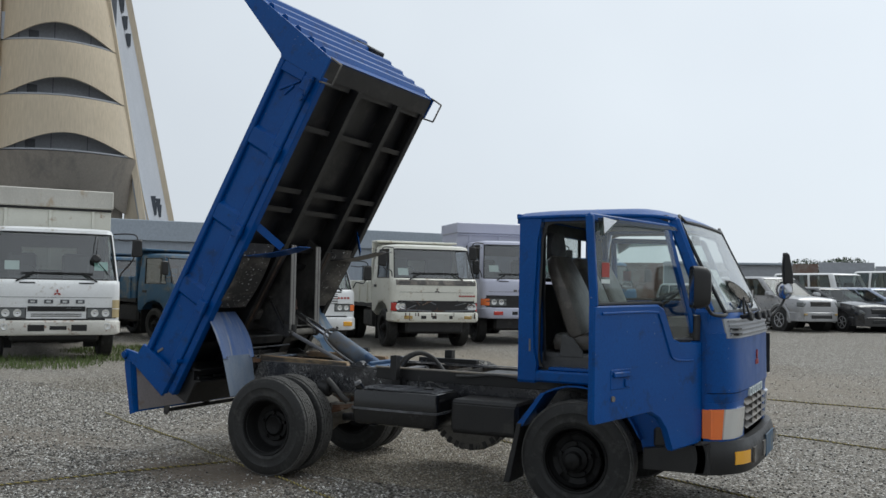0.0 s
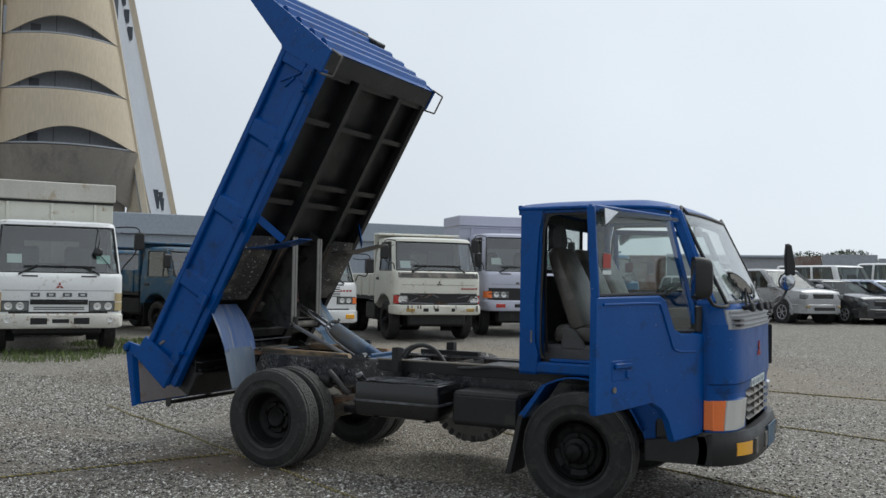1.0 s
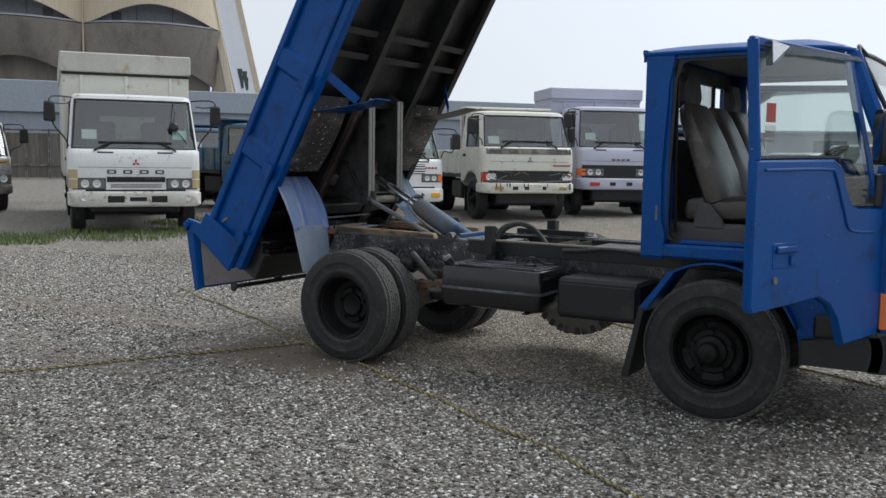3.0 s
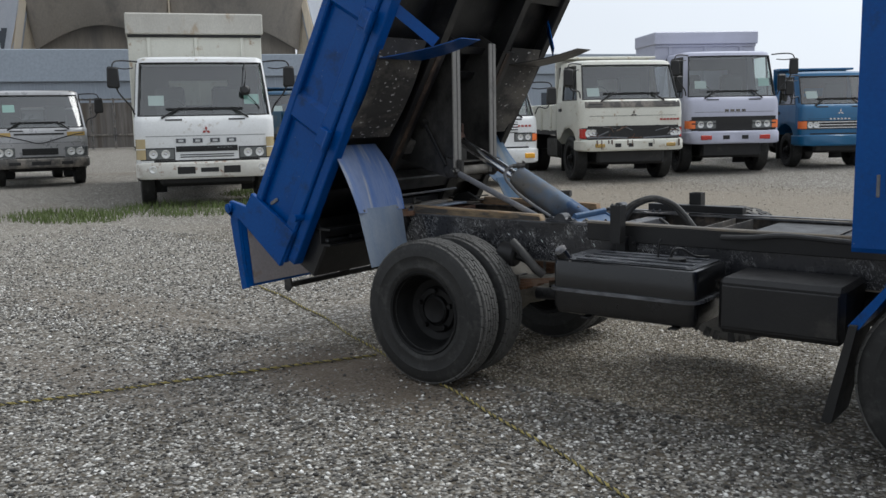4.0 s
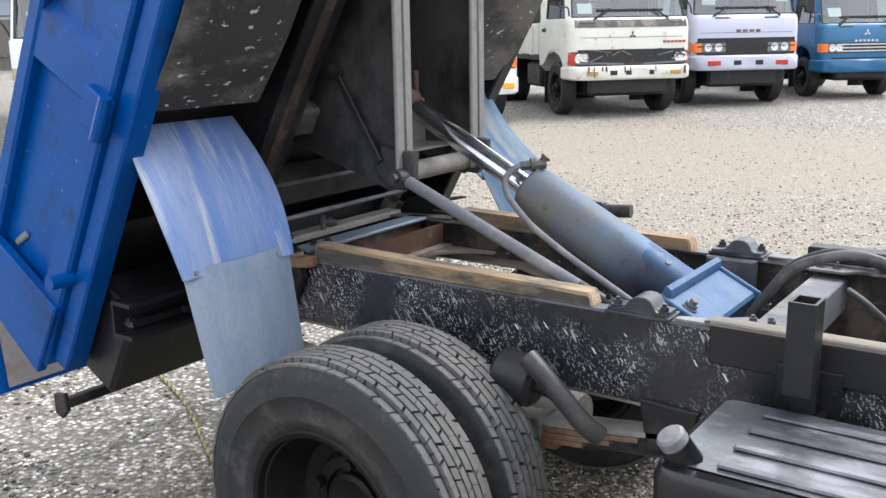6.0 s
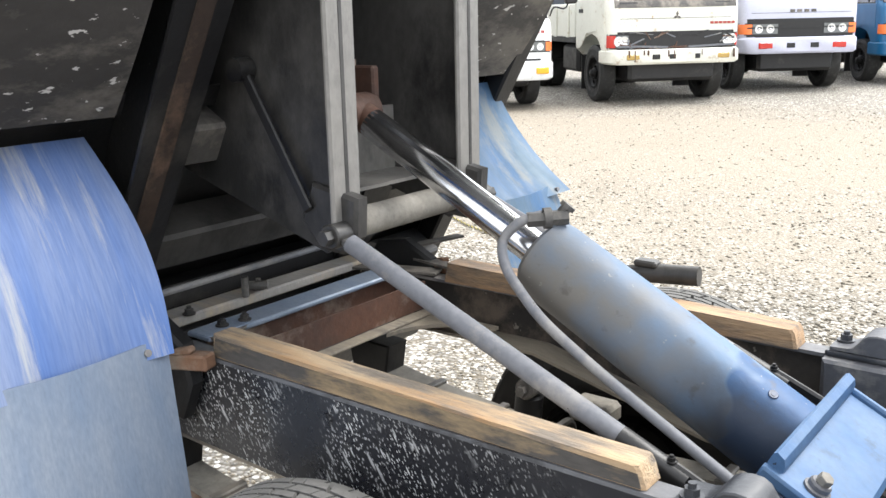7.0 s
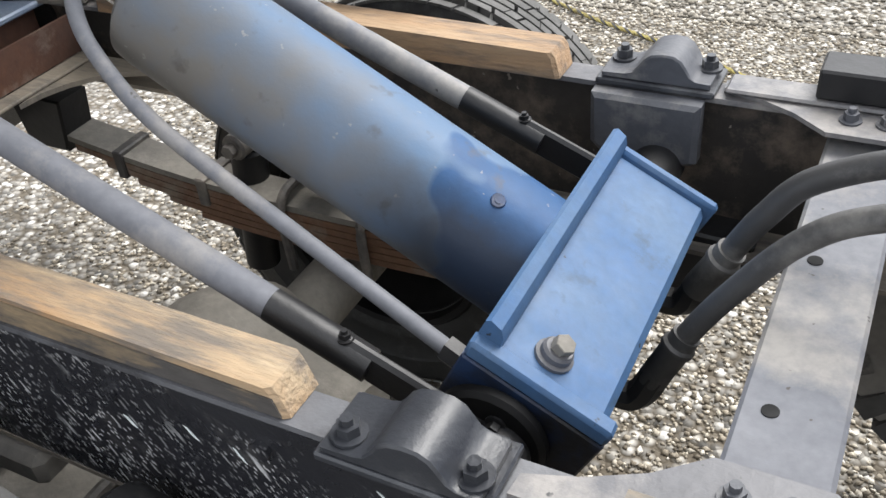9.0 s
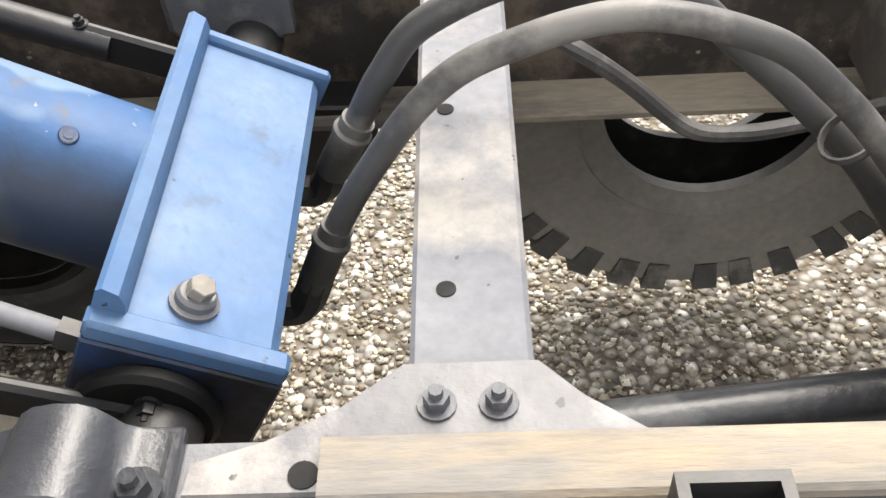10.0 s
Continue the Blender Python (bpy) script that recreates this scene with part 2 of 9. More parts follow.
def glass(name, tint=(0.75, 0.82, 0.8), rough=0.02, low=0.05, high=0.85):
    """A thin pane: mostly see-through, glossier at a slant."""
    ma = bpy.data.materials.new(name)
    ma.use_nodes = True
    n, l = ma.node_tree.nodes, ma.node_tree.links
    n.clear()
    out, mx = n.new("ShaderNodeOutputMaterial"), n.new("ShaderNodeMixShader")
    tr, gl, lw = n.new("ShaderNodeBsdfTransparent"), n.new("ShaderNodeBsdfGlossy"), n.new("ShaderNodeLayerWeight")
    tr.inputs["Color"].default_value = (*tint, 1)
    gl.inputs["Roughness"].default_value = rough
    lw.inputs["Blend"].default_value = 0.5
    pw, mr = n.new("ShaderNodeMath"), n.new("ShaderNodeMapRange")
    pw.operation = "POWER"
    pw.inputs[1].default_value = 3.5
    mr.inputs["To Min"].default_value, mr.inputs["To Max"].default_value = low, high
    l.new(lw.outputs["Facing"], pw.inputs[0])
    l.new(pw.outputs[0], mr.inputs["Value"])
    l.new(mr.outputs["Result"], mx.inputs[0])
    l.new(tr.outputs[0], mx.inputs[1])
    l.new(gl.outputs[0], mx.inputs[2])
    l.new(mx.outputs[0], out.inputs["Surface"])
    return ma


def lamp_lens(name, col, emit=0.0, metal=0.0):
    ma = bpy.data.materials.new(name)
    ma.use_nodes = True
    b = ma.node_tree.nodes["Principled BSDF"]
    b.inputs["Base Color"].default_value = (*col, 1)
    b.inputs["Roughness"].default_value = 0.12
    b.inputs["Metallic"].default_value = metal
    b.inputs["Coat Weight"].default_value = 0.6
    if emit:
        b.inputs["Emission Color"].default_value = (*col, 1)
        b.inputs["Emission Strength"].default_value = emit
    n, l = ma.node_tree.nodes, ma.node_tree.links
    wv = n.new("ShaderNodeTexWave")
    wv.inputs["Scale"].default_value = 60
    geo = n.new("ShaderNodeNewGeometry")
    bp = n.new("ShaderNodeBump")
    bp.inputs["Strength"].default_value, bp.inputs["Distance"].default_value = 0.3, 0.003
    l.new(geo.outputs["Position"], wv.inputs["Vector"])
    l.new(wv.outputs["Fac"], bp.inputs["Height"])
    l.new(bp.outputs["Normal"], b.inputs["Normal"])
    return ma


BLUE = material("blue_paint", (0.0015, 0.086, 0.345), (0.0015, 0.066, 0.285), rough=0.34, scale=2.2, bump=0.04, coat=0.06, spec=0.22,
                dirt=(0.008, 0.04, 0.14), amount=0.17, dirt_scale=5, spots=(0.16, 0.2, 0.3), spot_amount=0.0)
BLUE_FLAP = material("pale_blue_flap_steel", (0.30, 0.35, 0.47), (0.07, 0.17, 0.47), rough=0.42, metal=0.1, scale=2.6, bump=0.12,
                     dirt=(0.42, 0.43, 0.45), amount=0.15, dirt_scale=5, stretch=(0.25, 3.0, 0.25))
GREY_FLAP = material("dusty_grey_blue_steel", (0.30, 0.34, 0.40), (0.2, 0.26, 0.36), rough=0.5, metal=0.2, scale=4, bump=0.1, stretch=(1.5, 3, 0.8))
TRUN_BLUE = material("pale_blue_enamel", (0.04, 0.106, 0.24), (0.085, 0.145, 0.24), rough=0.5, scale=9, bump=0.16, spec=0.3, dirt=(0.045, 0.075, 0.12), amount=0.14, dirt_scale=13, spots=(0.02, 0.022, 0.026), spot_amount=0.005)
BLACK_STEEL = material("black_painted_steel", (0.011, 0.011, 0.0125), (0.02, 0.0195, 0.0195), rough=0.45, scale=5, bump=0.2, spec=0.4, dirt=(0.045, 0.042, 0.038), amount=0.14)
SPATTER = material("black_rail_splashed_white", (0.016, 0.0165, 0.0195), (0.028, 0.0285, 0.033), rough=0.28, scale=5, bump=0.2, spec=0.6, dirt=(0.055, 0.054, 0.054), amount=0.15, dirt_scale=9, splash=(0.5, 0.5, 0.5))
DUSTY_STEEL = material("dusty_dark_steel", (0.13, 0.122, 0.112), (0.07, 0.066, 0.062), rough=0.6, scale=5, bump=0.25, dirt=(0.23, 0.205, 0.175), amount=0.4, dirt_scale=4)
GREY_STEEL = material("dusty_grey_steel", (0.185, 0.19, 0.205), (0.135, 0.14, 0.158), rough=0.68, metal=0.0, scale=6, bump=0.12, spec=0.35, dirt=(0.28, 0.265, 0.245), amount=0.3, spots=(0.07, 0.065, 0.06), spot_amount=0.0)
UNDER = material("dark_bed_underside", (0.007, 0.0072, 0.008), (0.013, 0.013, 0.0135), rough=0.42, scale=3, bump=0.3, spec=0.6, dirt=(0.036, 0.033, 0.03), amount=0.20, dirt_scale=3.5, spots=(0.09, 0.085, 0.08), spot_amount=0.0)
RUST = material("rusty_steel", (0.13, 0.055, 0.03), (0.07, 0.04, 0.03), rough=0.75, scale=8, bump=0.4, dirt=(0.25, 0.2, 0.16), amount=0.3)
TYRE = material("tyre_rubber", (0.012, 0.012, 0.012), (0.021, 0.021, 0.02), rough=0.68, scale=3, bump=0.25, dirt=(0.04, 0.039, 0.037), amount=0.25, dirt_scale=14)
TREAD = material("dusty_tread_rubber", (0.16, 0.155, 0.147), (0.09, 0.088, 0.084), rough=0.85, scale=9, bump=0.3)
TYRE_DUSTY = material("dusty_tyre_rubber", (0.26, 0.245, 0.22), (0.18, 0.17, 0.153), rough=0.85, scale=6, bump=0.2, dirt=(0.13, 0.125, 0.115), amount=0.2)
RUBBER = material("black_hose_rubber", (0.03, 0.03, 0.031), (0.06, 0.057, 0.055), rough=0.55, scale=9, bump=0.15)
PLASTIC = material("black_plastic", (0.009, 0.009, 0.010), (0.015, 0.015, 0.015), rough=0.45, scale=9, bump=0.12)
CHROME = material("polished_chrome", (0.75, 0.76, 0.78), (0.7, 0.7, 0.72), rough=0.17, metal=1.0, scale=6, bump=0.0)
RIM_BLACK = material("black_wheel_steel", (0.004, 0.004, 0.0045), (0.008, 0.008, 0.008), rough=0.55, scale=9, bump=0.1, spec=0.25, dirt=(0.013, 0.0125, 0.0125), amount=0.18)
WOOD = material("weathered_timber", (0.33, 0.18, 0.085), (0.42, 0.30, 0.185), rough=0.8, scale=5, bump=0.8, dirt=(0.13, 0.105, 0.085), amount=0.42, dirt_scale=6, stretch=(0.45, 2.4, 2.4))
WOOD_BLEACHED = material("bleached_orange_timber", (0.36, 0.205, 0.095), (0.47, 0.375, 0.25), rough=0.8, scale=7, bump=1.0, dirt=(0.16, 0.135, 0.11), amount=0.42, dirt_scale=9, stretch=(0.45, 2.6, 2.6), spots=(0.06, 0.05, 0.04), spot_amount=0.0)
WOOD_GRIME = material("grimy_timber_side", (0.10, 0.09, 0.08), (0.05, 0.047, 0.045), rough=0.85, scale=5, bump=0.4, dirt=(0.26, 0.19, 0.11), amount=0.3, dirt_scale=5, stretch=(0.5, 2, 2))
WOOD_GREY = material("bleached_timber", (0.22, 0.20, 0.17), (0.14, 0.134, 0.128), rough=0.8, scale=4, bump=0.4, dirt=(0.27, 0.215, 0.145), amount=0.35, dirt_scale=3, stretch=(0.5, 3, 2.2))
VINYL = material("worn_grey_vinyl", (0.095, 0.083, 0.07), (0.055, 0.049, 0.043), rough=0.36, scale=4, bump=0.2, dirt=(0.15, 0.13, 0.11), amount=0.22, dirt_scale=3)
TRIM_GREY = material("grey_interior_plastic", (0.2, 0.2, 0.2), (0.16, 0.16, 0.16), rough=0.6, scale=6)
DARK_TRIM = material("dark_interior_trim", (0.06, 0.06, 0.062), (0.085, 0.085, 0.085), rough=0.7, scale=6)
LETTER_GREY = material("dark_grey_plastic", (0.12, 0.13, 0.14), (0.1, 0.1, 0.11), rough=0.5, scale=8)
GRILLE_GREY = material("faded_grey_plastic", (0.42, 0.43, 0.45), (0.34, 0.35, 0.37), rough=0.5, scale=8)
WHITE = material("white_truck_paint", (0.87, 0.88, 0.88), (0.81, 0.82, 0.81), rough=0.35, scale=2, bump=0.03, coat=0.3, dirt=(0.42, 0.38, 0.32), amount=0.08, dirt_scale=5)
CREAM = material("cream_truck_paint", (0.80, 0.79, 0.70), (0.72, 0.71, 0.62), rough=0.38, scale=2, bump=0.03, coat=0.3, dirt=(0.36, 0.26, 0.16), amount=0.1, dirt_scale=6)
LILAC = material("lilac_truck_paint", (0.60, 0.61, 0.73), (0.54, 0.55, 0.67), rough=0.35, scale=2, bump=0.03, coat=0.3)
TEAL = material("teal_truck_paint", (0.015, 0.15, 0.32), (0.012, 0.12, 0.27), rough=0.35, scale=2, bump=0.03, coat=0.3)
TEAL_DULL = material("dull_teal_paint", (0.022, 0.095, 0.19), (0.03, 0.09, 0.16), rough=0.5, scale=3, dirt=(0.12, 0.13, 0.13), amount=0.3)
SILVER = material("silver_car_paint", (0.44, 0.44, 0.45), (0.38, 0.38, 0.385), rough=0.3, metal=0.3, scale=3, bump=0.02, coat=0.5)
BLACK_CAR = material("black_car_paint", (0.018, 0.018, 0.02), (0.024, 0.024, 0.026), rough=0.2, scale=3, bump=0.0, coat=0.6)
PALE_BLUE_CAR = material("pale_blue_car_paint", (0.36, 0.4, 0.5), (0.3, 0.35, 0.46), rough=0.28, metal=0.3, scale=3, bump=0.0, coat=0.5)
RUSTY_WHITE = material("rust_stained_white_paint", (0.76, 0.745, 0.69), (0.66, 0.64, 0.58), rough=0.5, scale=3, dirt=(0.22, 0.10, 0.045), amount=0.17, dirt_scale=7)
GLASS = glass("window_glass", (0.86, 0.9, 0.89))
TRUCK_GLASS = glass("truck_window_glass", (0.75, 0.82, 0.8), low=0.19)
DARK_GLASS = glass("tinted_window_glass", (0.45, 0.5, 0.49))
AMBER = lamp_lens("amber_lens", (0.90, 0.21, 0.05))
YELLOW = lamp_lens("yellow_lens", (0.85, 0.42, 0.03))
PALE_YELLOW = lamp_lens("pale_yellow_lens", (0.50, 0.40, 0.22))
DULL_AMBER = lamp_lens("dull_amber_lens", (0.42, 0.28, 0.08))
CLEAR = lamp_lens("clear_lens", (0.72, 0.72, 0.7), metal=0.35)
RED = lamp_lens("red_lens", (0.5, 0.03, 0.02))
PAPER = material("white_paper", (0.75, 0.8, 0.78), (0.7, 0.76, 0.74), rough=0.8, scale=10, bump=0.0)
RED_LABEL = material("red_sticker", (0.42, 0.06, 0.045), (0.38, 0.06, 0.05), rough=0.5, bump=0.0)
GREEN_PAPER = material("pale_green_paper", (0.42, 0.68, 0.6), (0.4, 0.64, 0.57), rough=0.8, bump=0.0)
ROPE = material("yellow_and_black_rope", (0.50, 0.42, 0.13), (0.28, 0.23, 0.09), rough=0.9, scale=25, bump=0.3, dirt=(0.06, 0.05, 0.03), amount=0.3, dirt_scale=40)

MUD_PANEL = material("mud_splashed_panel", (0.024, 0.022, 0.02), (0.062, 0.056, 0.05), rough=0.8, scale=3.5, bump=0.3, dirt=(0.145, 0.13, 0.11), amount=0.34, dirt_scale=4,
                     spots=(0.5, 0.48, 0.45), spot_amount=0.06, stretch=(1.6, 0.5, 0.6))
TAIL_GREY = material("scraped_grey_steel", (0.34, 0.31, 0.31), (0.26, 0.24, 0.25), rough=0.55, scale=4, bump=0.15, dirt=(0.2, 0.14, 0.1), amount=0.2)
DARK_GLASS_BACK = material("dark_window_pane", (0.05, 0.06, 0.08), (0.04, 0.05, 0.06), rough=0.1, scale=0.5, bump=0.0)
# near-black for flat discs that paint the shade inside plate holes
HOLE_SHADE = material("hole_shade", (0.003, 0.003, 0.003), (0.003, 0.003, 0.003), rough=0.9, bump=0.0)
BEIGE_FLANGE = material("dust_covered_flange", (0.33, 0.28, 0.21), (0.24, 0.21, 0.17), rough=0.85, scale=5, bump=0.3, dirt=(0.1, 0.09, 0.08), amount=0.3, dirt_scale=5, stretch=(0.5, 2, 1))
PALE_FLANGE = material("bleached_grey_flange", (0.36, 0.34, 0.31), (0.27, 0.26, 0.25), rough=0.7, scale=6, bump=0.2, dirt=(0.42, 0.34, 0.24), amount=0.35, dirt_scale=3, stretch=(0.4, 2, 1))


def barrel_material():
    """Blue enamel, clean at the lower end up to a ragged edge, under a pale film tinted with the sky's sheen above it
    and grey dust towards the upper end and the near side.
    """
    ma = material("dusty_blue_enamel", (0.012, 0.062, 0.165), (0.016, 0.072, 0.185), rough=0.52, scale=4, bump=0.12, spec=0.32)
    n, l = ma.node_tree.nodes, ma.node_tree.links
    bsdf = n["Principled BSDF"]
    base = bsdf.inputs["Base Color"].links[0].from_socket
    geo, sep = n.new("ShaderNodeNewGeometry"), n.new("ShaderNodeSeparateXYZ")
    l.new(geo.outputs["Position"], sep.inputs[0])

    def noise_tex(scale, detail):
        t = n.new("ShaderNodeTexNoise")
        t.inputs["Scale"].default_value, t.inputs["Detail"].default_value = scale, detail
        l.new(geo.outputs["Position"], t.inputs["Vector"])
        return t.outputs["Fac"]

    def lin(sock, a, b):
        t = n.new("ShaderNodeMath")
        t.operation = "MULTIPLY_ADD"
        l.new(sock, t.inputs[0])
        t.inputs[1].default_value, t.inputs[2].default_value = a, b
        return t.outputs[0]

    def add(p, q_):
        t = n.new("ShaderNodeMath")
        l.new(p, t.inputs[0])
        l.new(q_, t.inputs[1])
        return t.outputs[0]

    def rng(sock, a, b, c=0.0, d=1.0):
        t = n.new("ShaderNodeMapRange")
        t.inputs["From Min"].default_value, t.inputs["From Max"].default_value = a, b
        t.inputs["To Min"].default_value, t.inputs["To Max"].default_value = c, d
        l.new(sock, t.inputs["Value"])
        return t.outputs["Result"]

    def mix(fac, a, col):
        t = n.new("ShaderNodeMix")
        t.data_type = "RGBA"
        l.new(fac, t.inputs[0])
        l.new(a, t.inputs[6])
        t.inputs[7].default_value = (*col, 1)
        return t.outputs[2]
    ragged = add(sep.outputs["X"], lin(noise_tex(7, 2), 0.26, -0.13))
    # pale film, its colour raised to hold the sky's sheen
    out = mix(rng(ragged, 0.476, 0.468, 0.0, 0.7), base, (0.108, 0.168, 0.248))
    side = lin(sep.outputs["Y"], -6.5, -0.21)
    dust = add(add(side, lin(sep.outputs["X"], -1.9, 0.86)), lin(noise_tex(12, 10), 1.9, -0.98))
    dust = rng(add(dust, rng(ragged, 0.478, 0.466, -1.5, 0.0)), -0.05, 0.95, 0.0, 0.92)
    out = mix(dust, out, (0.135, 0.122, 0.102))
    # specks and brown scuffs in the dust
    out = mix(rng(noise_tex(34, 6), 0.63, 0.72, 0.0, 0.55), out, (0.055, 0.048, 0.04))
    out = mix(rng(noise_tex(90, 3), 0.70, 0.75, 0.0, 0.6), out, (0.26, 0.25, 0.235))
    # oil that has run down the near side of the lower end
    oil = n.new("ShaderNodeMath")
    oil.operation = "MULTIPLY"
    l.new(rng(add(side, lin(noise_tex(6, 5), 0.7, -0.35)), 0.16, 0.40, 0.0, 0.85), oil.inputs[0])
    l.new(rng(sep.outputs["X"], 0.36, 0.46), oil.inputs[1])
    out = mix(oil.outputs[0], out, (0.012, 0.015, 0.022))
    l.new(out, bsdf.inputs["Base Color"])
    return ma


CYL_BLUE = barrel_material()

RAIL_DUST = material("dusty_brown_black_rail", (0.05, 0.043, 0.037), (0.022, 0.02, 0.019), rough=0.6, scale=5, bump=0.3, dirt=(0.14, 0.11, 0.085), amount=0.34, dirt_scale=6, spots=(0.22, 0.2, 0.17), spot_amount=0.02)
DIRTY_GREY = material("dirty_grey_steel", (0.15, 0.149, 0.158), (0.10, 0.10, 0.107), rough=0.5, scale=6, bump=0.25, dirt=(0.24, 0.225, 0.21), amount=0.3, dirt_scale=5, spots=(0.05, 0.05, 0.05), spot_amount=0.01)
CAST_DUST = material("dust_caked_casting", (0.27, 0.25, 0.215), (0.19, 0.177, 0.155), rough=0.85, scale=7, bump=0.4, dirt=(0.34, 0.315, 0.275), amount=0.3)
LEAF_RUST = material("dusty_rusty_leaf", (0.24, 0.125, 0.07), (0.15, 0.085, 0.055), rough=0.8, scale=8, bump=0.4, dirt=(0.27, 0.23, 0.185), amount=0.35)
WORN_BLACK = material("worn_black_enamel", (0.022, 0.023, 0.027), (0.04, 0.043, 0.05), rough=0.36, scale=7, bump=0.25, spec=0.5, dirt=(0.085, 0.087, 0.092), amount=0.28, dirt_scale=8)
HOSE_DUST = material("dusty_hose_rubber", (0.032, 0.032, 0.033), (0.06, 0.058, 0.056), rough=0.55, scale=9, bump=0.2, dirt=(0.12, 0.115, 0.107), amount=0.28, dirt_scale=6)
DARK_BLUE_STEEL = material("soiled_blue_enamel", (0.02, 0.055, 0.15), (0.012, 0.02, 0.045), rough=0.42, scale=9, bump=0.2, dirt=(0.012, 0.012, 0.014), amount=0.5, dirt_scale=7)

# far flaps: blue darkened to offset the sky light they catch
FAR_FLAP = material("darkened_weathered_flap", (0.03, 0.10, 0.235), (0.09, 0.14, 0.19), rough=0.6, scale=5, bump=0.15, spec=0.25, dirt=(0.14, 0.16, 0.17), amount=0.28, dirt_scale=6, stretch=(0.6, 2, 0.6))

FLANGE_DARK = material("soiled_steel_flange", (0.10, 0.104, 0.115), (0.15, 0.152, 0.16), rough=0.45, scale=6, bump=0.3, dirt=(0.05, 0.05, 0.053), amount=0.3, dirt_scale=8)
HOIST_STEEL = material("sooty_hoist_steel", (0.085, 0.081, 0.076), (0.04, 0.038, 0.036), rough=0.5, scale=3, bump=0.2, dirt=(0.012, 0.012, 0.012), amount=0.34, dirt_scale=4, stretch=(1, 1, 0.6))
FLANGE_GREY = material("grimy_grey_flange", (0.30, 0.285, 0.26), (0.21, 0.20, 0.185), rough=0.45, scale=3, bump=0.15, dirt=(0.09, 0.085, 0.08), amount=0.2, dirt_scale=4, stretch=(1, 1, 0.5))
BROWN_SOOT = material("sooty_brown_steel", (0.06, 0.036, 0.024), (0.03, 0.022, 0.018), rough=0.7, scale=6, bump=0.3, dirt=(0.12, 0.075, 0.05), amount=0.25, dirt_scale=6)
BLUE_GREY_CAST = material("grimy_blue_grey_casting", (0.095, 0.10, 0.115), (0.06, 0.062, 0.07), rough=0.55, scale=7, bump=0.3, dirt=(0.17, 0.165, 0.16), amount=0.3, dirt_scale=7)

# ---- the blue dump truck: x forward, right-hand side at negative y, rear axle at x = 0 ----
dump_truck = thing("dump_truck", "blue two-ton dump truck with raised bed and open doors", "dump truck")

REAR_X, FRONT_X, WHEEL_R = 0.025, 2.535, 0.385
FRAME_Y0, FRAME_Y1 = 0.304, 0.345          # inner and outer face of the frame rails
RAIL_Z0, RAIL_Z1 = 0.64, 0.840


def tyre_profile(r, w, bead):
    """Half-open section of a tyre, from bead to bead."""
    h = w / 2
    return [(bead, -h * 0.78), (bead + 0.012, -h * 0.92), (bead + 0.03, -h * 0.98), (bead + 0.035, -h * 1.0), (bead + 0.04, -h * 0.985), (r - 0.085, -h * 1.0), (r - 0.08, -h * 1.03), (r - 0.074, -h * 1.01), (r - 0.04, -h * 0.965), (r - 0.024, -h * 0.90),
            (r - 0.013, -h * 0.80), (r - 0.012, -h * 0.5), (r - 0.012, h * 0.5), (r - 0.013, h * 0.80), (r - 0.024, h * 0.90), (r - 0.04, h * 0.965), (r - 0.074, h * 1.01), (r - 0.08, h * 1.03), (r - 0.085, h * 1.0), (bead + 0.04, h * 0.985), (bead + 0.035, h * 1.0), (bead + 0.03, h * 0.98),
            (bead + 0.012, h * 0.92), (bead, h * 0.78), (bead - 0.012, h * 0.7), (bead - 0.012, -h * 0.7)]


def tread_blocks(r, w, ribs, count, lug=False):
    """Blocks of rubber round a tyre that lies about the y axis."""
    s = Shape()
    rw = w * 0.88 / ribs
    for k in range(ribs):
        y0 = -w * 0.44 + k * rw
        for i in range(count):
            off = (0.5 if k % 2 else 0.0) * 2 * math.pi / count
            a0 = 2 * math.pi * (i + 0.12 * math.sin(2.4 * i + k)) / count + off
            a1 = a0 + 2 * math.pi / count * (0.55 if lug else 0.93)
            edge = k in (0, ribs - 1)
            ro = r - (0.010 if edge and not lug else 0.006 if edge else 0.0)
            gap_ = 0.0035 if k in (1, 3, 5) or lug else 0.0022
            y_in, y_out = y0 + gap_, y0 + rw - gap_
            shear = 0.25 * (a1 - a0) * (1 if k % 2 else -1)
            ri = r - 0.016
            v = []
            for a, y in ((a0, y_in), (a1, y_in), (a1 + shear, y_out), (a0 + shear, y_out)):
                v.append((ri * math.cos(a), y, ri * math.sin(a)))
                v.append((ro * math.cos(a), y, ro * math.sin(a)))
            s.add(v, [(1, 3, 5, 7), (0, 1, 3, 2), (2, 3, 5, 4), (4, 5, 7, 6), (6, 7, 1, 0)])
            if lug and edge:
                yo = w * 0.5 if k else -w * 0.5
                v = []
                for a in (a0, a1):
                    for rr in (r - 0.058, r - 0.006):
                        for y in (yo * 0.86, yo * (0.95 if rr < r - 0.05 else 1.03)):
                            v.append((rr * math.cos(a), y, rr * math.sin(a)))
                s.add(v, [(0, 1, 3, 2), (4, 5, 7, 6), (1, 3, 7, 5), (2, 3, 7, 6)])
    return s


